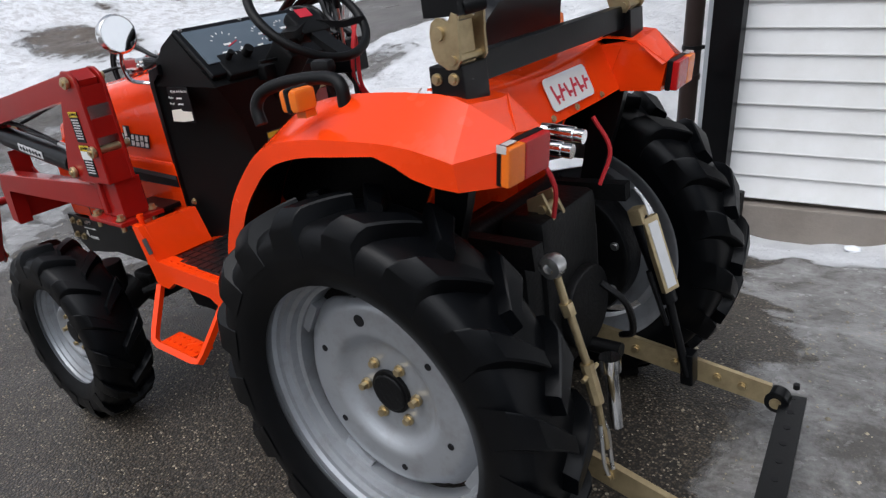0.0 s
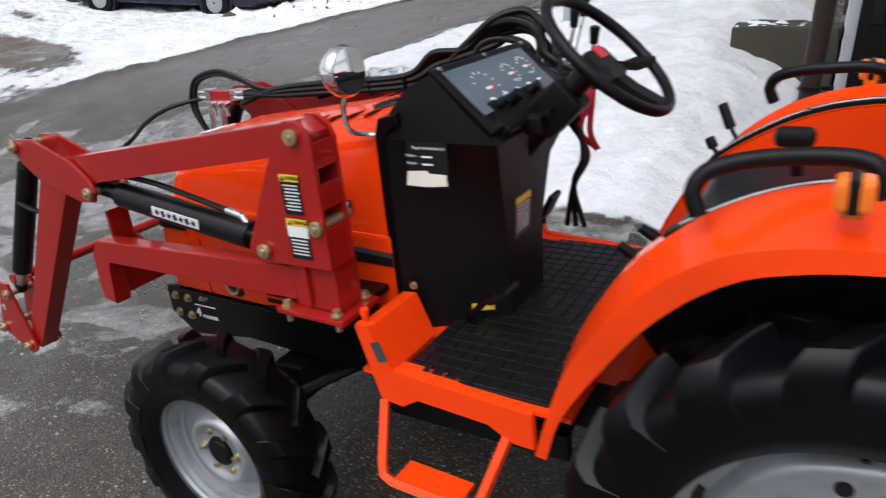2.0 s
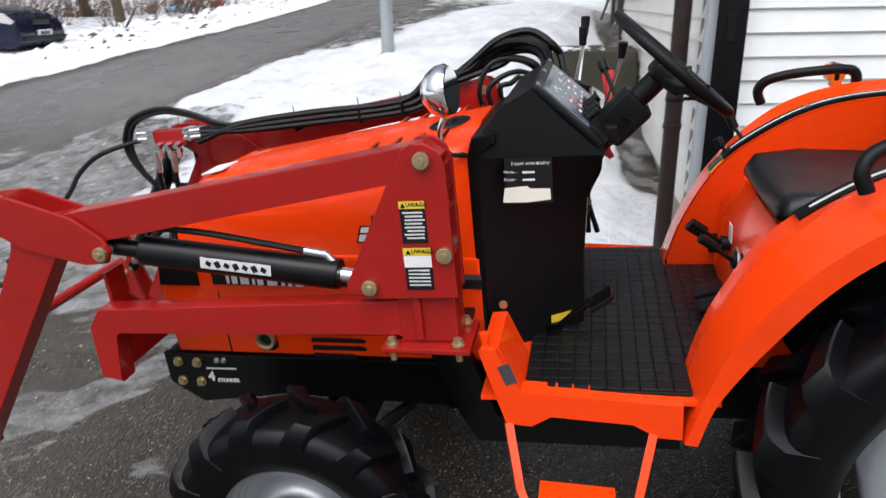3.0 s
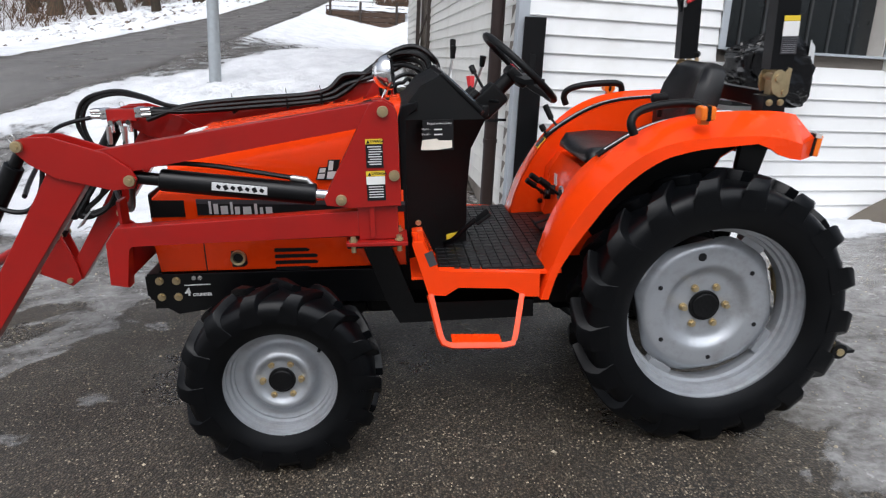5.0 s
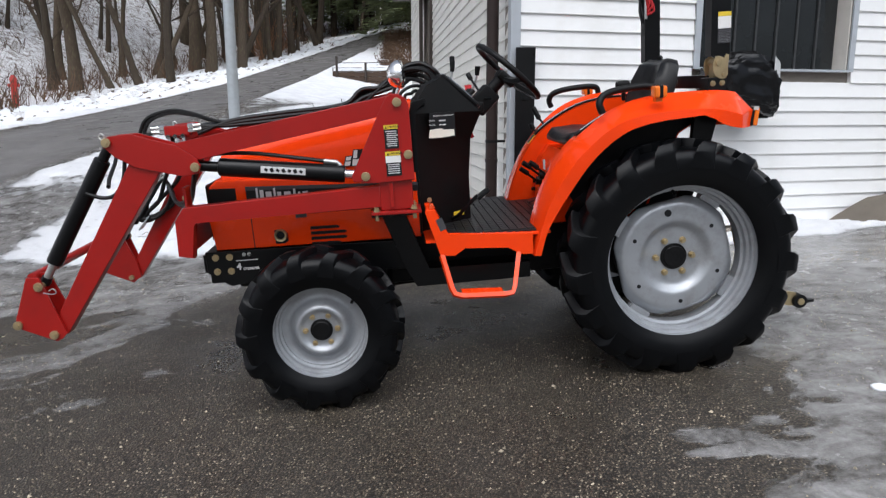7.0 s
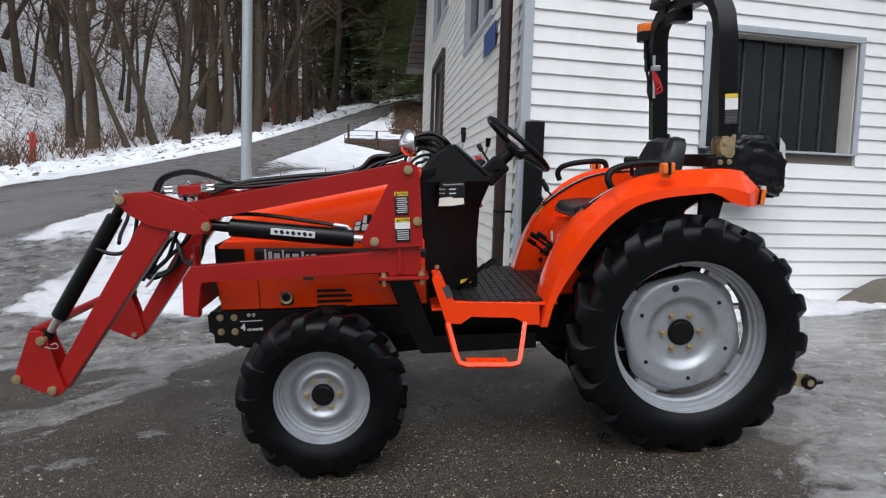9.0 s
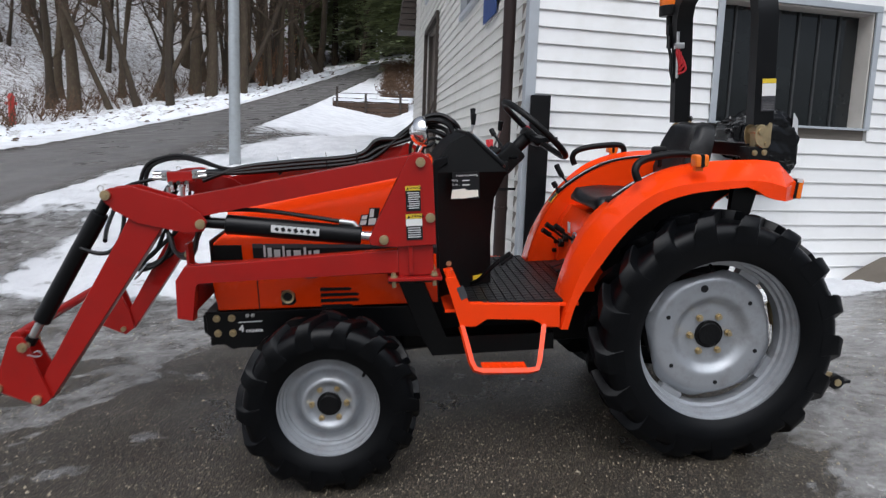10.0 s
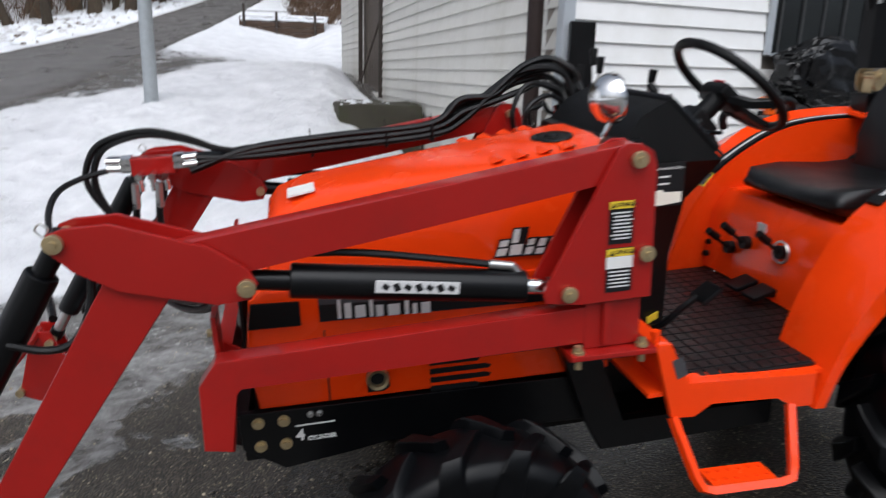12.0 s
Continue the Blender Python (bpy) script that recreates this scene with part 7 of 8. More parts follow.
bar(bm, (0.716, 0.445, 0.108), (0.798, -0.270, 0.142), 0.070, 0.014)
draw = part("drawbar", bm, BLACK, tractor, "black flat drawbar with holes")
for k in range(9):
    bm = B()
    p_ = Vector((0.782 - 0.0092 * k, -0.13 + 0.08 * k, 0.1353 - 0.0038 * k))
    cyl(bm, p_ - Vector((0, 0, 0.008)), p_ + Vector((0, 0, 0.0082)), 0.010, 12)
    part("hole", bm, INK, draw)
bm = B()
box(bm, (0.18, 0, 0.62), (0.14, 0.30, 0.46), bevel=0.03)
cyl(bm, (0.23, 0.02, 0.54), (0.275, 0.02, 0.54), 0.12, 24, bevel=0.01)
cyl(bm, (0.27, 0.02, 0.42), (0.36, 0.02, 0.42), 0.022, 12)
for sg in (-1, 1):
    q = B()
    cyl(q, (0.0, sg * 0.15, 0.51), (0.0, sg * 0.36, 0.51), 0.115, 28, bevel=0.01)
    # wide black drum added to stand in for the shaded inner wheel disc
    cyl(q, (0.0, sg * 0.36, 0.51), (0.0, sg * 0.475, 0.51), 0.235, 40, bevel=0.02)
    housing = part("axle_housing", q, IRON, tractor, "black axle housing with a drum added as shade before the wheel disc")
    for k in range(8):
        q = B()
        an = math.pi / 4 * k + 0.3
        hexhead(q, (0.20 * math.cos(an), sg * 0.358, 0.51 + 0.20 * math.sin(an)), (0, -sg, 0), 0.010, 0.010)
        part("housing_bolt", q, STEEL, housing)
rear_case = part("rear_housing", bm, IRON, tractor, "black rear gearbox housing")
for y_, z_ in ((-0.16, 1.05), (-0.10, 1.068)):
    bm = B()
    cyl(bm, (0.235, y_, z_), (0.320, y_ + 0.01, z_ - 0.012), 0.020, 14, bevel=0.004)
    cyl(bm, (0.315, y_ + 0.01, z_ - 0.012), (0.342, y_ + 0.012, z_ - 0.016), 0.017, 14)
    part("coupler", bm, CHROME, rear_case, "bright hydraulic quick coupler")
bm = B()
for y_ in (-0.085, -0.035):
    prism(bm, [(0.17, 0.88), (0.215, 0.90), (0.245, 0.84), (0.235, 0.74), (0.20, 0.70), (0.17, 0.70)], y_ - 0.006, y_ + 0.006, bevel=0.002)
cyl(bm, (0.215, -0.10, 0.86), (0.215, -0.02, 0.86), 0.012, 10)
cyl(bm, (0.215, -0.10, 0.78), (0.215, -0.02, 0.78), 0.012, 10)
part("top_link_bracket", bm, BRASS, tractor, "yellow zinc top link bracket")
bm = B()
cyl(bm, (0.36, -0.05, 0.42), (0.37, -0.05, 0.22), 0.020, 12)
cyl(bm, (0.36, -0.05, 0.44), (0.36, -0.05, 0.40), 0.030, 12)
part("hitch_pin", bm, CHROME, tractor)
for k in range(2):
    bm = B()
    tube(bm, smooth_path([(0.25, -0.16 + 0.3 * k, 1.04), (0.29, -0.15 + 0.3 * k, 0.95), (0.27, -0.13 + 0.25 * k, 0.86)]), 0.006, 6)
    part("red_hose", bm, REDSTRAP, tractor)
bm = B()
tube(bm, smooth_path([(0.31, 0.02, 0.62), (0.37, 0.04, 0.56), (0.36, 0.10, 0.44), (0.31, 0.13, 0.40)]), 0.010, 8)
part("rear_hose", bm, HOSE, tractor)


# ---------------------------------------------------------------- front loader
loader = thing("front_loader", TRACTOR @ Matrix.Translation((-1.28, 0, 1.21)) @ Matrix.Scale(1.008, 4) @ Matrix.Translation((1.28, 0, -1.21)), "dark red front loader arms without bucket mounted on the tractor", "loader")


def pin(parent, x, z, s, y=0.513, r=0.019):
    bm = B()
    cyl(bm, (x, s * 0.395, z), (x, s * (y + 0.006), z), r * 0.7, 12)
    cyl(bm, (x, s * (y - 0.002), z), (x, s * (y + 0.012), z), r, 20, bevel=0.003)
    cyl(bm, (x, s * (y + 0.010), z), (x, s * (y + 0.018), z), r * 0.42, 12)
    return part("pivot_pin", bm, BRASS, parent, "yellow zinc pivot pin")


for s in (-1, 1):
    yo, yi = 0.509, 0.415
    # tower
    bm = B()
    plate = [(-1.232, 1.300), (-1.212, 1.312), (-1.180, 1.310), (-1.152, 1.292), (-1.140, 1.262), (-1.138, 0.950), (-1.320, 0.950), (-1.395, 0.960), (-1.402, 0.985), (-1.275, 1.222)]
    prism(bm, plate, s * (yo - 0.012), s * yo, bevel=0.003)
    tower = part("tower", bm, RED, loader, "dark red twin-plate loader tower")
    bm = B()
    prism(bm, plate, s * yi, s * (yi + 0.012), bevel=0.003)
    part("inner_plate", bm, RED, tower)
    for z0, z1 in ((0.95, 1.05), (1.10, 1.16), (1.20, 1.26)):
        bm = B()
        prism(bm, [(-1.152, z0), (-1.152, z1), (-1.142, z1), (-1.142, z0)], s * (yi + 0.012), s * (yo - 0.012))
        part("cross_plate", bm, RED, tower)
    bm = B()
    prism(bm, [(-1.292, 0.825), (-1.292, 0.952), (-1.150, 0.952), (-1.150, 0.825)], s * 0.396, s * 0.488, bevel=0.006)
    prism(bm, [(-1.250, 0.838), (-1.250, 0.985), (-1.232, 0.985), (-1.232, 0.838)], s * 0.487, s * 0.501, bevel=0.003)
    part("tower_foot", bm, RED, tower)
    bm = B()
    prism(bm, [(-1.335, 0.812), (-1.335, 0.826), (-1.120, 0.822), (-1.120, 0.808)], s * 0.365, s * 0.523, bevel=0.003)
    flange = part("flange", bm, RED, tower)
    for x_ in (-1.312, -1.150):
        for y_ in (0.503, 0.388):
            bm = B()
            hexhead(bm, (x_, s * y_, 0.825), (0, 0, 1), 0.011, 0.018)
            cyl(bm, (x_, s * y_, 0.812), (x_, s * y_, 0.785), 0.009, 8)
            part("flange_bolt", bm, BRASS, tower)
    for x_, z_ in ((-1.188, 1.277), (-1.158, 1.060), (-1.343, 0.981)):
        pin(tower, x_, z_, s)
    # upper boom
    bm = B()
    prism(bm, [(-1.190, 1.310), (-1.150, 1.28), (-1.16, 1.245), (-1.262, 1.222), (-2.06, 1.098), (-2.25, 1.08), (-2.30, 1.15), (-2.10, 1.178)], s * (yi + 0.016), s * (yo - 0.016), bevel=0.005)
    boom = part("upper_boom", bm, RED, loader, "dark red box-section boom arm")
    bm = B()
    gus = [(-2.392, 1.186), (-2.386, 1.216), (-2.355, 1.226), (-2.275, 1.228), (-2.100, 1.166), (-2.030, 1.112), (-2.014, 1.078), (-2.030, 1.046), (-2.098, 1.042), (-2.274, 1.090), (-2.352, 1.140)]
    prism(bm, gus, s * (yo - 0.012), s * yo, bevel=0.003)
    prism(bm, gus, s * yi, s * (yi + 0.012), bevel=0.003)
    knee = part("knee_plate", bm, RED, boom)
    pin(boom, -2.036, 1.075, s)
    pin(boom, -2.372, 1.200, s)
    bm = B()
    prism(bm, [(-2.292, 1.130), (-2.170, 1.115), (-2.182, 1.070), (-2.682, 0.401), (-2.722, 0.440), (-2.694, 0.511)], s * (yi + 0.014), s * (yo - 0.014), bevel=0.005)
    lower = part("lower_boom", bm, RED, loader, "dark red lower boom arm")
    bm = B()
    endp = [(-2.806, 0.650), (-2.800, 0.668), (-2.748, 0.664), (-2.705, 0.505), (-2.676, 0.412), (-2.700, 0.388), (-2.724, 0.378), (-2.876, 0.452), (-2.884, 0.470)]
    prism(bm, endp, s * (yo - 0.010), s * (yo + 0.002), bevel=0.003)
    prism(bm, [(-2.806, 0.650), (-2.800, 0.668), (-2.748, 0.664), (-2.690, 0.50), (-2.676, 0.412), (-2.724, 0.378), (-2.876, 0.452)], s * (yi - 0.004), s * (yi + 0.008), bevel=0.003)
    bracket = part("bucket_bracket", bm, RED, loader, "dark red bucket bracket with empty pins")
    for x_, z_ in ((-2.752, 0.626), (-2.868, 0.466), (-2.728, 0.410)):
        pin(bracket, x_, z_, s)
    bm = B()
    tube(bm, smooth_path([(-2.69, s * 0.56, 0.618), (-2.665, s * 0.575, 0.628), (-2.655, s * 0.575, 0.612), (-2.675, s * 0.57, 0.604), (-2.715, s * 0.56, 0.610)]), 0.0025, 6)
    part("spring_clip", bm, STEEL, bracket)
    # lift cylinder
    ym = s * 0.462
    a_, b_ = Vector((-2.036, ym, 1.075)), Vector((-1.343, ym, 0.981))
    u = (b_ - a_).normalized()
    bm = B()
    cyl(bm, a_ + u * 0.085, a_ + u * 0.610, 0.038, 24, bevel=0.006)
    cyl(bm, a_ - u * 0.01, a_ + u * 0.09, 0.022, 14)
    cyl(bm, a_ + u * 0.560, a_ + u * 0.590, 0.016, 10)
    lc = part("lift_ram", bm, BLACK, loader, "black hydraulic lift ram with a silver label")
    bm = B()
    cyl(bm, a_ + u * 0.61, a_ + u * 0.67, 0.019, 16)
    part("ram_rod", bm, CHROME, lc)
    bm = B()
    cyl(bm, a_ + u * 0.665, b_, 0.022, 14)
    part("ram_eye", bm, BLACK, lc)
    bm = B()
    ang = math.atan2(-(u.z), u.x)
    pl = a_ + u * 0.355 + Vector((0, s * 0.0385, 0.004))
    box(bm, pl, (0.185, 0.003, 0.028), Matrix.Rotation(ang, 3, "Y"), bevel=0.001)
    lbl = part("ram_label", bm, SILVERSTICK, loader, smooth=0)
    bar_text(lbl, [(a_ + u * (0.285 + 0.024 * k) + Vector((0, s * 0.0405, 0.004)), (0.014, 0.001, 0.012 + 0.005 * (k % 2)), Matrix.Rotation(ang + 0.5 * (-1) ** k, 3, "Y")) for k in range(7)], INK)
    # bucket ram
    a_, b_ = Vector((-2.372, ym, 1.200)), Vector((-2.752, ym, 0.626))
    u = (b_ - a_).normalized()
    bm = B()
    cyl(bm, a_ + u * 0.085, a_ + u * 0.585, 0.033, 24, bevel=0.006)
    cyl(bm, a_ - u * 0.01, a_ + u * 0.09, 0.021, 14)
    bc = part("bucket_ram", bm, BLACK, loader, "black hydraulic bucket ram")
    bm = B()
    cyl(bm, a_ + u * 0.58, a_ + u * 0.66, 0.017, 16)
    part("ram_rod", bm, STEEL, bc)
    bm = B()
    cyl(bm, a_ + u * 0.655, b_, 0.022, 14)
    part("ram_eye", bm, BLACK, bc)
    # side frame running forward from the tower foot to the nose guard
    bm = B()
    prism(bm, [(-2.122, 0.906), (-1.290, 0.933), (-1.290, 0.838), (-2.078, 0.842), (-2.092, 0.826), (-2.106, 0.685), (-2.170, 0.698), (-2.162, 0.852)], s * 0.431, s * 0.488, bevel=0.005)
    side_frame = part("side_frame", bm, RED, loader, "dark red side frame bar")
    bm = B()
    prism(bm, [(-2.128, 0.84), (-2.128, 0.985), (-2.116, 0.985), (-2.116, 0.84)], s * 0.352, s * 0.428, bevel=0.003)
    prism(bm, [(-2.116, 0.84), (-2.116, 0.900), (-2.060, 0.860), (-2.060, 0.84)], s * 0.354, s * 0.364)
    part("guard_tab", bm, RED, side_frame)
    bm = B()
    hexhead(bm, (-2.128, s * 0.392, 0.935), (-1, 0, 0), 0.010, 0.014)
    part("guard_bolt", bm, BRASS, side_frame)
    # hose to the lift ram
    bm = B()
    tube(bm, smooth_path([(-2.08, s * 0.45, 1.10), (-1.95, s * 0.455, 1.118), (-1.80, s * 0.456, 1.108), (-1.62, s * 0.458, 1.075), (-1.505, s * 0.460, 1.052)]), 0.0085, 8)
    hose = part("ram_hose", bm, HOSE, loader, "black hydraulic hose")
    bm = B()
    cyl(bm, (-1.515, s * 0.460, 1.054), (-1.460, s * 0.462, 1.044), 0.011, 10)
    cyl(bm, (-1.462, s * 0.462, 1.046), (-1.442, s * 0.464, 1.022), 0.010, 10)
    part("hose_fitting", bm, STEEL, hose)
    bm = B()
    cyl(bm, (-2.01, s * 0.452, 1.112), (-2.045, s * 0.450, 1.100), 0.0085, 10)
    part("hose_fitting", bm, STEEL, hose)
    # decals
    y_ = s * (yo + 0.0012)
    bm = B()
    box(bm, (-1.222, y_, 1.137), (0.058, 0.002, 0.098))
    d1 = part("warning_label", bm, INK, loader, "black and yellow warning label", smooth=0)
    bm = B()
    box(bm, (-1.222, s * (yo + 0.0026), 1.178), (0.058, 0.001, 0.017))
    part("label_head", bm, YELLOW, d1, smooth=0)
    bar_text(d1, [((-1.222 + 0.002 * (k % 3), s * (yo + 0.0026), 1.160 - 0.0085 * k), (0.046 - 0.006 * (k % 2), 0.001, 0.0035), None) for k in range(8)], SILVERSTICK)
    bm = B()
    box(bm, (-1.222, y_, 1.026), (0.064, 0.002, 0.105))
    d2 = part("warning_label", bm, INK, loader, "black, white and yellow warning label", smooth=0)
    bm = B()
    box(bm, (-1.222, s * (yo + 0.0026), 1.068), (0.064, 0.001, 0.018))
    part("label_head", bm, YELLOW, d2, smooth=0)
    bm = B()
    box(bm, (-1.222, s * (yo + 0.0026), 1.044), (0.064, 0.001, 0.028))
    part("label_field", bm, WHITE, d2, smooth=0)
    bar_text(d2, [((-1.222, s * (yo + 0.0026), 1.022 - 0.009 * k), (0.050, 0.001, 0.0035), None) for k in range(5)], SILVERSTICK)
    if s < 0:
        lettering(d1, "UWAGA", Matrix.Translation((-1.235, -yo - 0.0036, 1.172)) @ face_left, 0.0125, INK, "lettering", bold=0.0004, extrude=0.0003)
        lettering(d2, "UWAGA", Matrix.Translation((-1.235, -yo - 0.0036, 1.0615)) @ face_left, 0.0135, INK, "lettering", bold=0.0004, extrude=0.0003)
        for zz in (1.172, 1.0615):
            bm = B()
            prism(bm, [(-1.248, zz), (-1.236, zz), (-1.242, zz + 0.0115)], -yo - 0.0034, -yo - 0.0040)
            part("warning_triangle", bm, INK, d1, smooth=0)

# cross tubes between the arms
bm = B()
cyl(bm, (-2.80, -0.46, 0.655), (-2.80, 0.46, 0.655), 0.020, 16)
part("bracket_tube", bm, RED, loader, "dark red cross tube")
for k in range(2):
    bm = B()
    tube(bm, smooth_path([(-2.06 + 0.02 * k, -0.40, 1.085), (-2.10, -0.33 + 0.02 * k, 1.010), (-2.17, -0.16, 0.905 + 0.022 * k), (-2.27, 0.06, 0.835 + 0.02 * k), (-2.37, 0.24, 0.835), (-2.43, 0.345, 0.90 + 0.02 * k)], 6), 0.0110, 8)
    part("hydraulic_hose", bm, HOSE, loader, "black hydraulic hose slung between the arms")
bm = B()
prism(bm, [(-2.16, 0.70), (-2.12, 0.70), (-2.12, 0.80), (-2.16, 0.80)], -0.47, 0.47, bevel=0.004)
part("nose_guard", bm, RED, loader)

# manifold and hoses
bm = B()
box(bm, (-2.335, 0.34, 1.195), (0.13, 0.05, 0.055), bevel=0.006)
box(bm, (-2.335, 0.40, 1.165), (0.04, 0.10, 0.02), bevel=0.003)
manifold = part("hose_manifold", bm, RED, loader, "dark red hose manifold block with steel fittings")
for k in range(5):
    y_, z_ = 0.322 + 0.018 * (k % 3), 1.214 - 0.022 * (k // 3)
    for dx in (1, -1):
        bm = B()
        cyl(bm, (-2.335 + dx * 0.060, y_, z_), (-2.335 + dx * 0.088, y_, z_), 0.0135, 6)
        cyl(bm, (-2.335 + dx * 0.085, y_, z_), (-2.335 + dx * 0.128, y_, z_ + 0.002), 0.0108, 10)
        part("fitting", bm, CHROME, manifold)
for k in range(3):
    bm = B()
    cyl(bm, (-2.375 + 0.038 * k, 0.318, 1.172), (-2.375 + 0.038 * k, 0.285, 1.168), 0.012, 6)
    cyl(bm, (-2.375 + 0.038 * k, 0.300, 1.170), (-2.372 + 0.038 * k, 0.296, 1.125), 0.0095, 10)
    part("fitting", bm, CHROME, manifold)
wobble = random.Random(5)
for k in range(7):
    y0, y1 = 0.325 + 0.020 * (k % 3), 0.375 + 0.022 * (k % 3)
    z0 = 1.212 - 0.020 * (k // 3)
    top = (1.452, 1.436, 1.400, 1.372, 1.418, 1.390, 1.426)[k]
    far = (-1.035, -1.060, -1.075, -1.090, -1.020, -1.050, -1.068)[k]
    w_ = lambda a_: wobble.uniform(-a_, a_)
    run = [(-2.23, y0, z0), (-2.05, y0 + 0.015, 1.202 + 0.004 * k), (-1.80, y1 - 0.015, 1.210 + 0.018 * (k // 3)), (-1.47, y1, 1.228 + 0.018 * (k // 3)), (-1.36 + w_(.01), y1 + 0.02, 1.262 + 0.012 * k + w_(.006)),
           (-1.25 + w_(.012), y1 + 0.03, 1.318 + (top - 1.37) * 0.45), (-1.15 + w_(.015), y1 + 0.04 + w_(.01), top - 0.020), (far, y1 + 0.045 + w_(.015), top), (far + 0.075, y1 + 0.03, top - 0.035 + w_(.01)), (far + 0.105 + w_(.01), 0.42 + w_(.02), top - 0.105), (-0.955 + 0.018 * k, 0.40, 1.262)]
    bm = B()
    tube(bm, smooth_path(run, 6), 0.0115, 8)
    part("hydraulic_hose", bm, HOSE, loader, "black hydraulic hose")
for x_ in (-1.467, -1.62, -1.86):
    bm = B()
    box(bm, (x_, 0.395, 1.236 + 0.06 * (x_ + 1.467)), (0.010, 0.082, 0.060), bevel=0.006)
    cyl(bm, (x_, 0.37, 1.262 + 0.06 * (x_ + 1.467)), (x_ - 0.004, 0.372, 1.296 + 0.06 * (x_ + 1.467)), 0.0018, 5)
    part("cable_tie", bm, PLASTIC, loader)
for x0, y0, peak, xe in ((-1.185, 0.36, 1.372, -1.00), (-1.150, 0.33, 1.335, -0.975), (-1.120, 0.38, 1.310, -1.02)):
    bm = B()
    tube(bm, smooth_path([(x0, y0, 1.215), (x0 - 0.012, y0 - 0.01, 1.285), (x0 + 0.025, y0, peak - 0.012), ((x0 + xe) / 2, y0 + 0.03, peak), (xe - 0.02, y0 + 0.05, peak - 0.035), (xe + 0.01, 0.395, 1.262)], 6), 0.0088, 8)
    hose = part("hydraulic_hose", bm, HOSE, loader, "black looped hydraulic hose")
    for p_, q_ in (((x0, y0, 1.195), (x0 - 0.003, y0 - 0.002, 1.240)), ((xe - 0.004, 0.40, 1.300), (xe + 0.012, 0.396, 1.250))):
        bm = B()
        cyl(bm, p_, q_, 0.0125, 6)
        part("hose_fitting", bm, CHROME, hose)
for k in range(2):
    bm = B()
    tube(bm, smooth_path([(-2.43, 0.34, 0.99), (-2.478, 0.325, 1.058 + 0.01 * k), (-2.521 + 0.02 * k, 0.32, 1.141), (-2.516 + 0.022 * k, 0.32, 1.209), (-2.466 + 0.016 * k, 0.32, 1.273 - 0.010 * k), (-2.344, 0.325, 1.300 - 0.012 * k), (-2.235, 0.33, 1.274 - 0.008 * k), (-2.126, 0.34, 1.228), (-1.98, 0.362, 1.214), (-1.80, 0.375 + 0.018 * k, 1.222), (-1.47, 0.390 + 0.018 * k, 1.242)], 6), 0.0098, 8)
    part("hydraulic_hose", bm, HOSE, loader, "black looped hydraulic hose")
bm = B()
tube(bm, smooth_path([(-2.455, 0.335, 1.190), (-2.53, 0.28, 1.178), (-2.571, 0.20, 1.160), (-2.572, 0.10, 1.125), (-2.549, 0.0, 1.080), (-2.50, -0.22, 1.030), (-2.44, -0.40, 1.010)], 6), 0.0088, 8)
part("hydraulic_hose", bm, HOSE, loader, "black looped hydraulic hose")
# two hoses dropping from the block to a coil held against the far arm
for x_ in (-2.387, -2.321):
    bm = B()
    tube(bm, smooth_path([(x_, 0.296, 1.13), (x_ - 0.010, 0.295, 1.06), (x_ - 0.018, 0.305, 1.00), (x_ - 0.06, 0.34, 0.93), (-2.50, 0.37, 0.83), (-2.575, 0.38, 0.765), (-2.55, 0.385, 0.735), (-2.48, 0.385, 0.775), (-2.43, 0.38, 0.87), (-2.45, 0.37, 0.94)], 6), 0.0105, 8)
    hose = part("hydraulic_hose", bm, HOSE, loader, "black coiled hydraulic hose")
    bm = B()
    cyl(bm, (x_, 0.296, 1.15), (x_ - 0.006, 0.296, 1.075), 0.0120, 10)
    part("hose_fitting", bm, STEEL, hose)
for k in range(3):
    bm = B()
    tube(bm, smooth_path([(-2.45 - 0.01 * k, 0.36, 0.965), (-2.50 - 0.015 * k, 0.365, 0.90), (-2.585, 0.375 + 0.008 * k, 0.79 - 0.01 * k), (-2.62 + 0.01 * k, 0.38, 0.735), (-2.56, 0.39, 0.728 + 0.008 * k), (-2.46 + 0.012 * k, 0.39, 0.80), (-2.425, 0.385, 0.88)], 6), 0.0095, 8)
    part("hydraulic_hose", bm, HOSE, loader, "black coiled hydraulic hose")
    bm = B()
    cyl(bm, (-2.430 - 0.022 * k, 0.345, 0.968 - 0.010 * k), (-2.462 - 0.022 * k, 0.350, 0.948 - 0.010 * k), 0.0125, 6)
    part("hose_fitting", bm, CHROME, loader, "bright hose fitting")
bm = B()
box(bm, (-2.60, 0.40, 0.715), (0.10, 0.06, 0.008), Matrix.Rotation(radians(-48), 3, "Y"), bevel=0.002)
part("hose_tray", bm, GALV, loader, "small grey bracket under the hoses")
for s in (-1, 1):
    bm = B()
    tube(bm, smooth_path([(-2.33, s * 0.45, 1.15), (-2.345, s * 0.47, 1.05), (-2.385, s * 0.48, 0.985), (-2.44, s * 0.48, 0.975), (-2.50, s * 0.49, 1.00)], 6), 0.0085, 8)
    part("hydraulic_hose", bm, HOSE, loader, "black hydraulic hose")
for x_, y_, z_ in ((-2.392, 0.50, 1.238), (-2.392, -0.50, 1.238)):
    bm = B()
    tube(bm, smooth_path([(x_, y_, z_ - 0.028), (x_ - 0.011, y_, z_ - 0.012), (x_, y_, z_), (x_ + 0.011, y_, z_ - 0.012), (x_ + 0.003, y_, z_ - 0.026)]), 0.0022, 6)
    part("linch_pin_ring", bm, STEEL, loader)

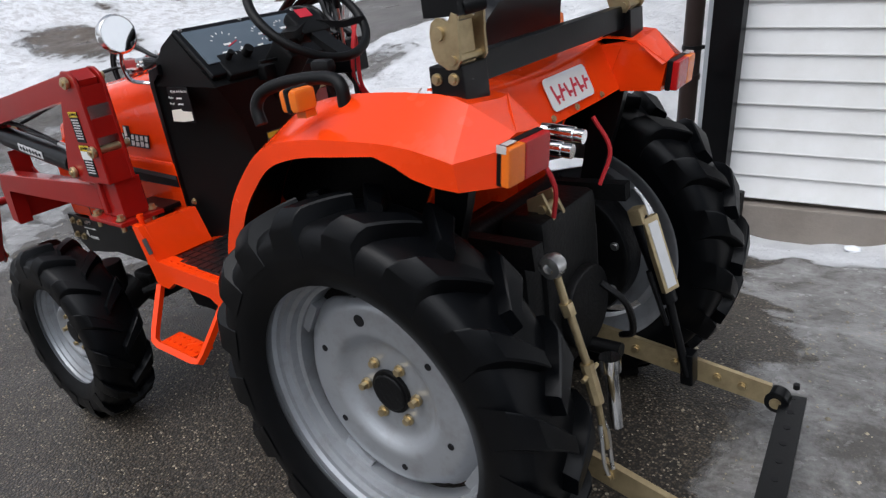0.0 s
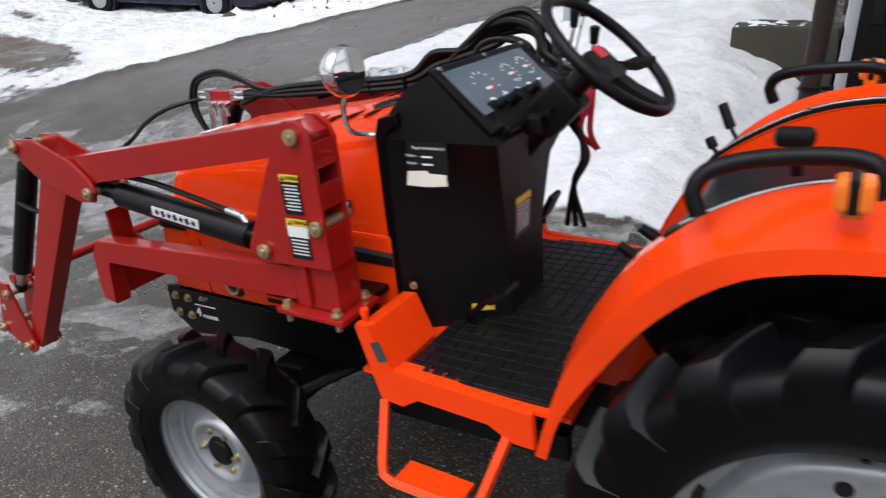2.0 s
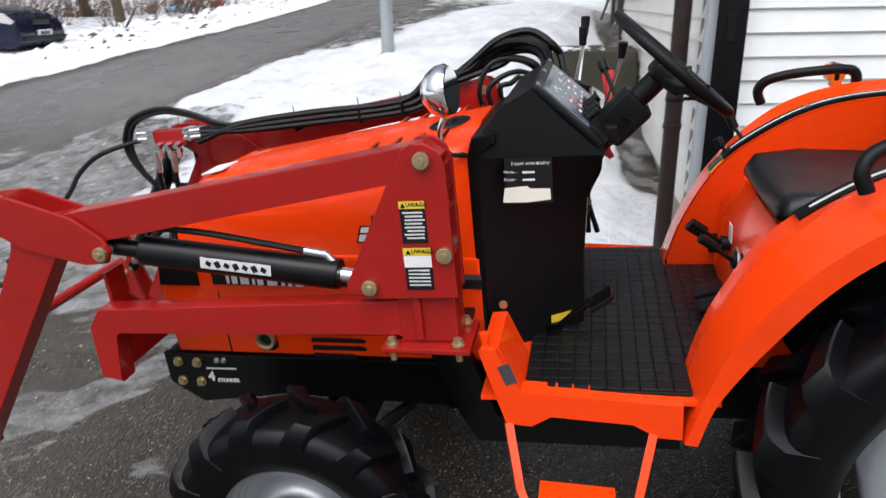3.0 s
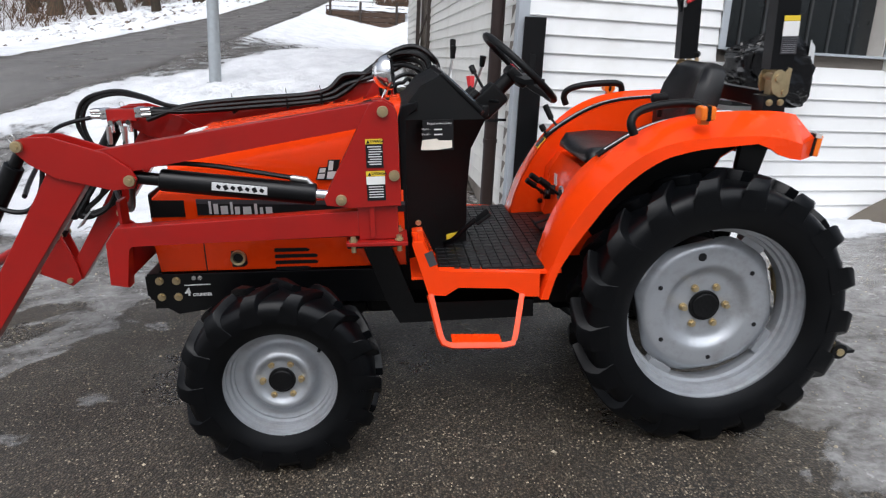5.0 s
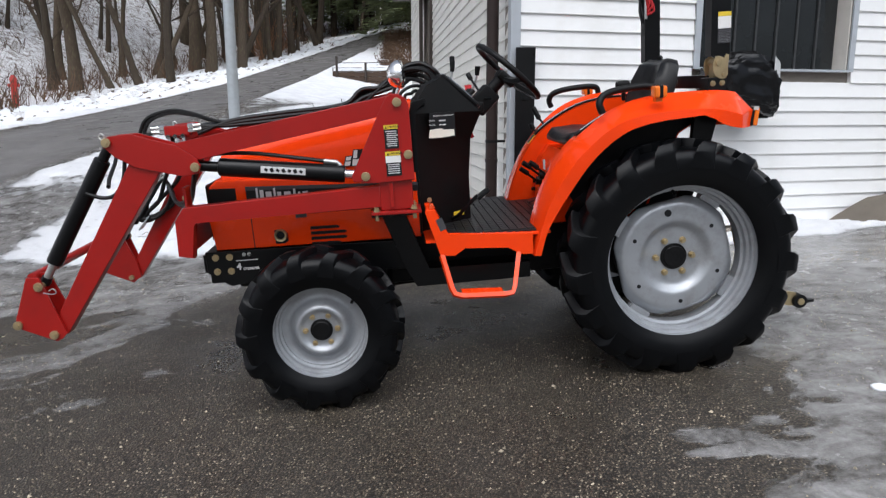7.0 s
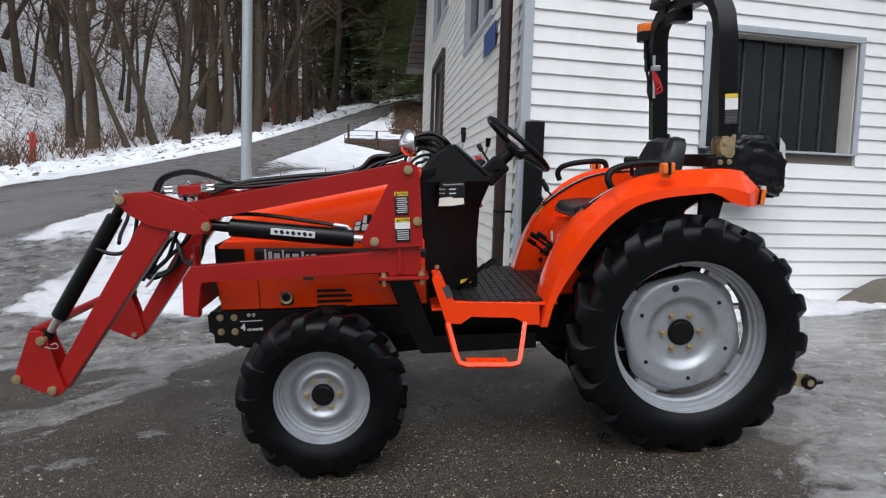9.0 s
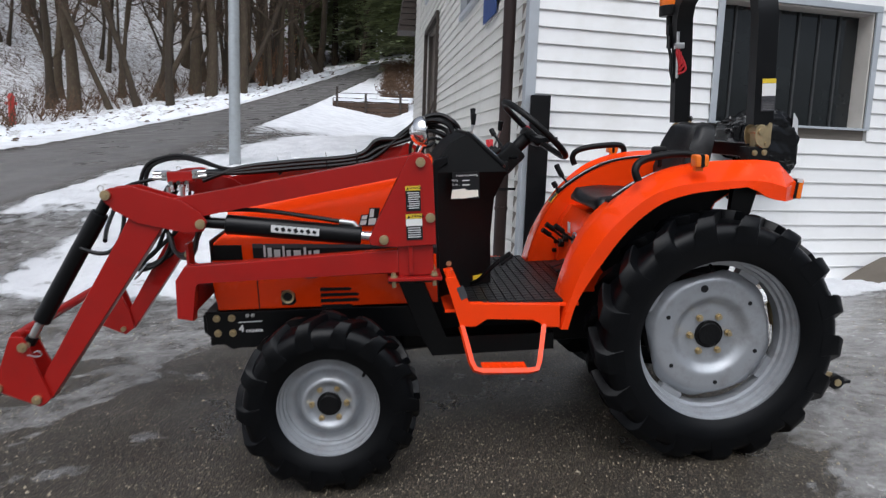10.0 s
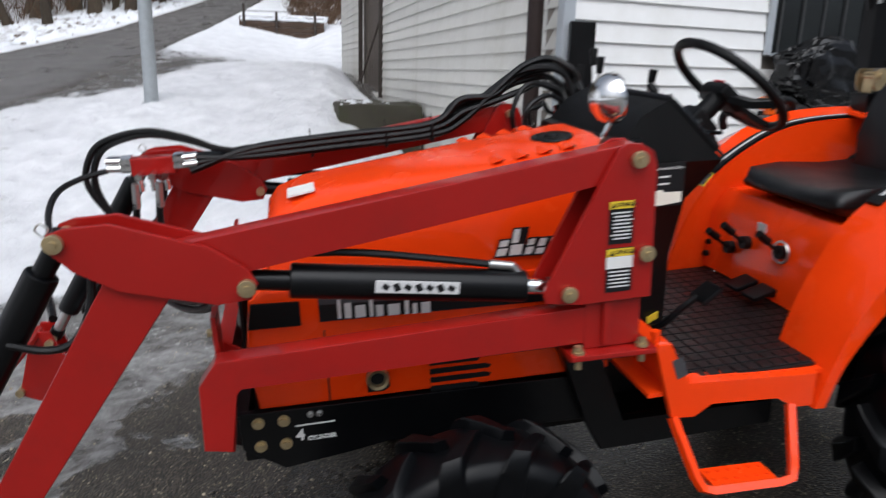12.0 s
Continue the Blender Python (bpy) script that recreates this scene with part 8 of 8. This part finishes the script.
# control valve beside the dash with its levers
bm = B()
box(bm, (-0.90, 0.385, 1.19), (0.15, 0.10, 0.12), bevel=0.008)
box(bm, (-0.98, 0.37, 1.06), (0.03, 0.04, 0.30), bevel=0.004)
valve = part("control_valve", bm, BLACK, loader, "black hydraulic control valve with hand levers")
for a_, b_, c_ in (((-0.885, 0.400, 1.25), (-0.860, 0.470, 1.420), (-0.855, 0.480, 1.478)), ((-0.90, 0.395, 1.25), (-0.866, 0.405, 1.395), (-0.861, 0.408, 1.452)), ((-0.80, 0.30, 1.22), (-0.752, 0.255, 1.365), (-0.746, 0.250, 1.412))):
    bm = B()
    cyl(bm, a_, b_, 0.0055, 8)
    lever = part("control_lever", bm, STEEL, valve)
    bm = B()
    cyl(bm, b_, c_, 0.011, 12, 0.015, bevel=0.004)
    part("grip", bm, PLASTIC, valve)
for k in range(4):
    bm = B()
    cyl(bm, (-0.955 + 0.036 * k, 0.35, 1.20), (-0.955 + 0.036 * k, 0.345, 1.275), 0.013, 8)
    part("fitting", bm, CHROME, valve)
for k in range(2):
    bm = B()
    tube(bm, smooth_path([(-0.80 + 0.02 * k, 0.36, 1.32), (-0.79, 0.35 - .02 * k, 1.22), (-0.80 - 0.03 * k, 0.35, 1.10), (-0.78, 0.36, 1.04)]), 0.01, flat=(0.003, 0.018))
    part("red_strap", bm, REDSTRAP, valve, "red webbing strap")
bm = B()
for k in range(3):
    tube(bm, smooth_path([(-0.84 - 0.02 * k, 0.36, 1.14), (-0.82, 0.34 + 0.02 * k, 1.02), (-0.86, 0.36, 0.92), (-0.83 - 0.03 * k, 0.37, 0.78)]), 0.009, 8)
part("lower_hose", bm, HOSE, valve)


# ---------------------------------------------------------------- loose bits on the ground
def grit(count, seed):
    rng = random.Random(seed)
    bm = B()
    for _ in range(count):
        x, y = rng.uniform(-4.5, 3.5), rng.uniform(-2.6, 2.2)
        r = rng.uniform(0.0018, 0.0056) * (1.9 if rng.random() < 0.04 else 1)
        z = gz(x, y)
        vs = [bm.verts.new((x + r * dx * rng.uniform(.7, 1.3), y + r * dy * rng.uniform(.7, 1.3), z + r * dz)) for dx, dy, dz in ((1, 0, 0), (0, 1, 0), (-1, 0, 0), (0, -1, 0), (0, 0, 0.9))]
        for k in range(4):
            bm.faces.new((vs[k], vs[(k + 1) % 4], vs[4]))
    return tagged(part("grit", bm, STONE, None, smooth=0), "scattered stone grit on the wet asphalt", "grit", kind="stuff")


grit(14000, 21)


def ice_lump(x, y, r, seed):
    rng = random.Random(seed)
    bm = B()
    bmesh.ops.create_icosphere(bm, subdivisions=2, radius=1.0)
    for v in bm.verts:
        k = 1 + 0.25 * noise.noise(v.co * 1.7 + Vector((seed, 0, 0)))
        v.co = Vector((v.co.x * r * k * 1.3, v.co.y * r * k, v.co.z * r * k * 0.55))
    ob = part("ice_lump", bm, SNOWPILE, None, smooth=60)
    ob.location = (x, y, gz(x, y) + r * 0.2)
    return tagged(ob, "small lump of dirty ice on the ground", "ice lump", group="ice lumps")


for k, (x, y, r) in enumerate(((0.62, 2.43, 0.035), (0.72, -0.95, 0.03), (1.5, 1.2, 0.03))):
    ice_lump(x, y, r, k)


def bank_rubble(name, label, category, count, reach, size, mat, flat, seed):
    """Clods or litter strewn along the far bank of the road, too many to count."""
    rng = random.Random(seed)
    bm = B()
    for _ in range(count):
        y = 9 + 52 * rng.random() ** 1.3
        x = float(bend(y, FAR_EDGE)) - 1.1 - reach * rng.random() ** 1.2
        r = rng.uniform(*size)
        z = gz(x, y) + 0.04
        turn = rng.uniform(0, 6.28)
        long_ = rng.uniform(1.0, 2.2)
        top = bm.verts.new((x + r * rng.uniform(-.3, .3), y + r * rng.uniform(-.3, .3), z + r * flat))
        ring = []
        for k in range(6):
            a = turn + k * math.pi / 3
            q = r * rng.uniform(0.7, 1.25)
            ring.append(bm.verts.new((x + q * math.cos(a) * long_, y + q * math.sin(a), z - 0.06 + r * flat * rng.uniform(0, 0.4))))
        for k in range(6):
            bm.faces.new((ring[k], ring[(k + 1) % 6], top))
    return tagged(part(name, bm, mat, None, smooth=80), label, category, kind="stuff")


bank_rubble("snow_clods", "rough ploughed snow clods along the road bank", "snow", 1300, 5.0, (0.05, 0.17), SNOWPILE, 0.6, 31)
bank_rubble("bank_litter", "brown leaf litter and soil showing through snow", "leaf litter", 380, 6.0, (0.04, 0.13), DRYLITTER, 0.45, 32)
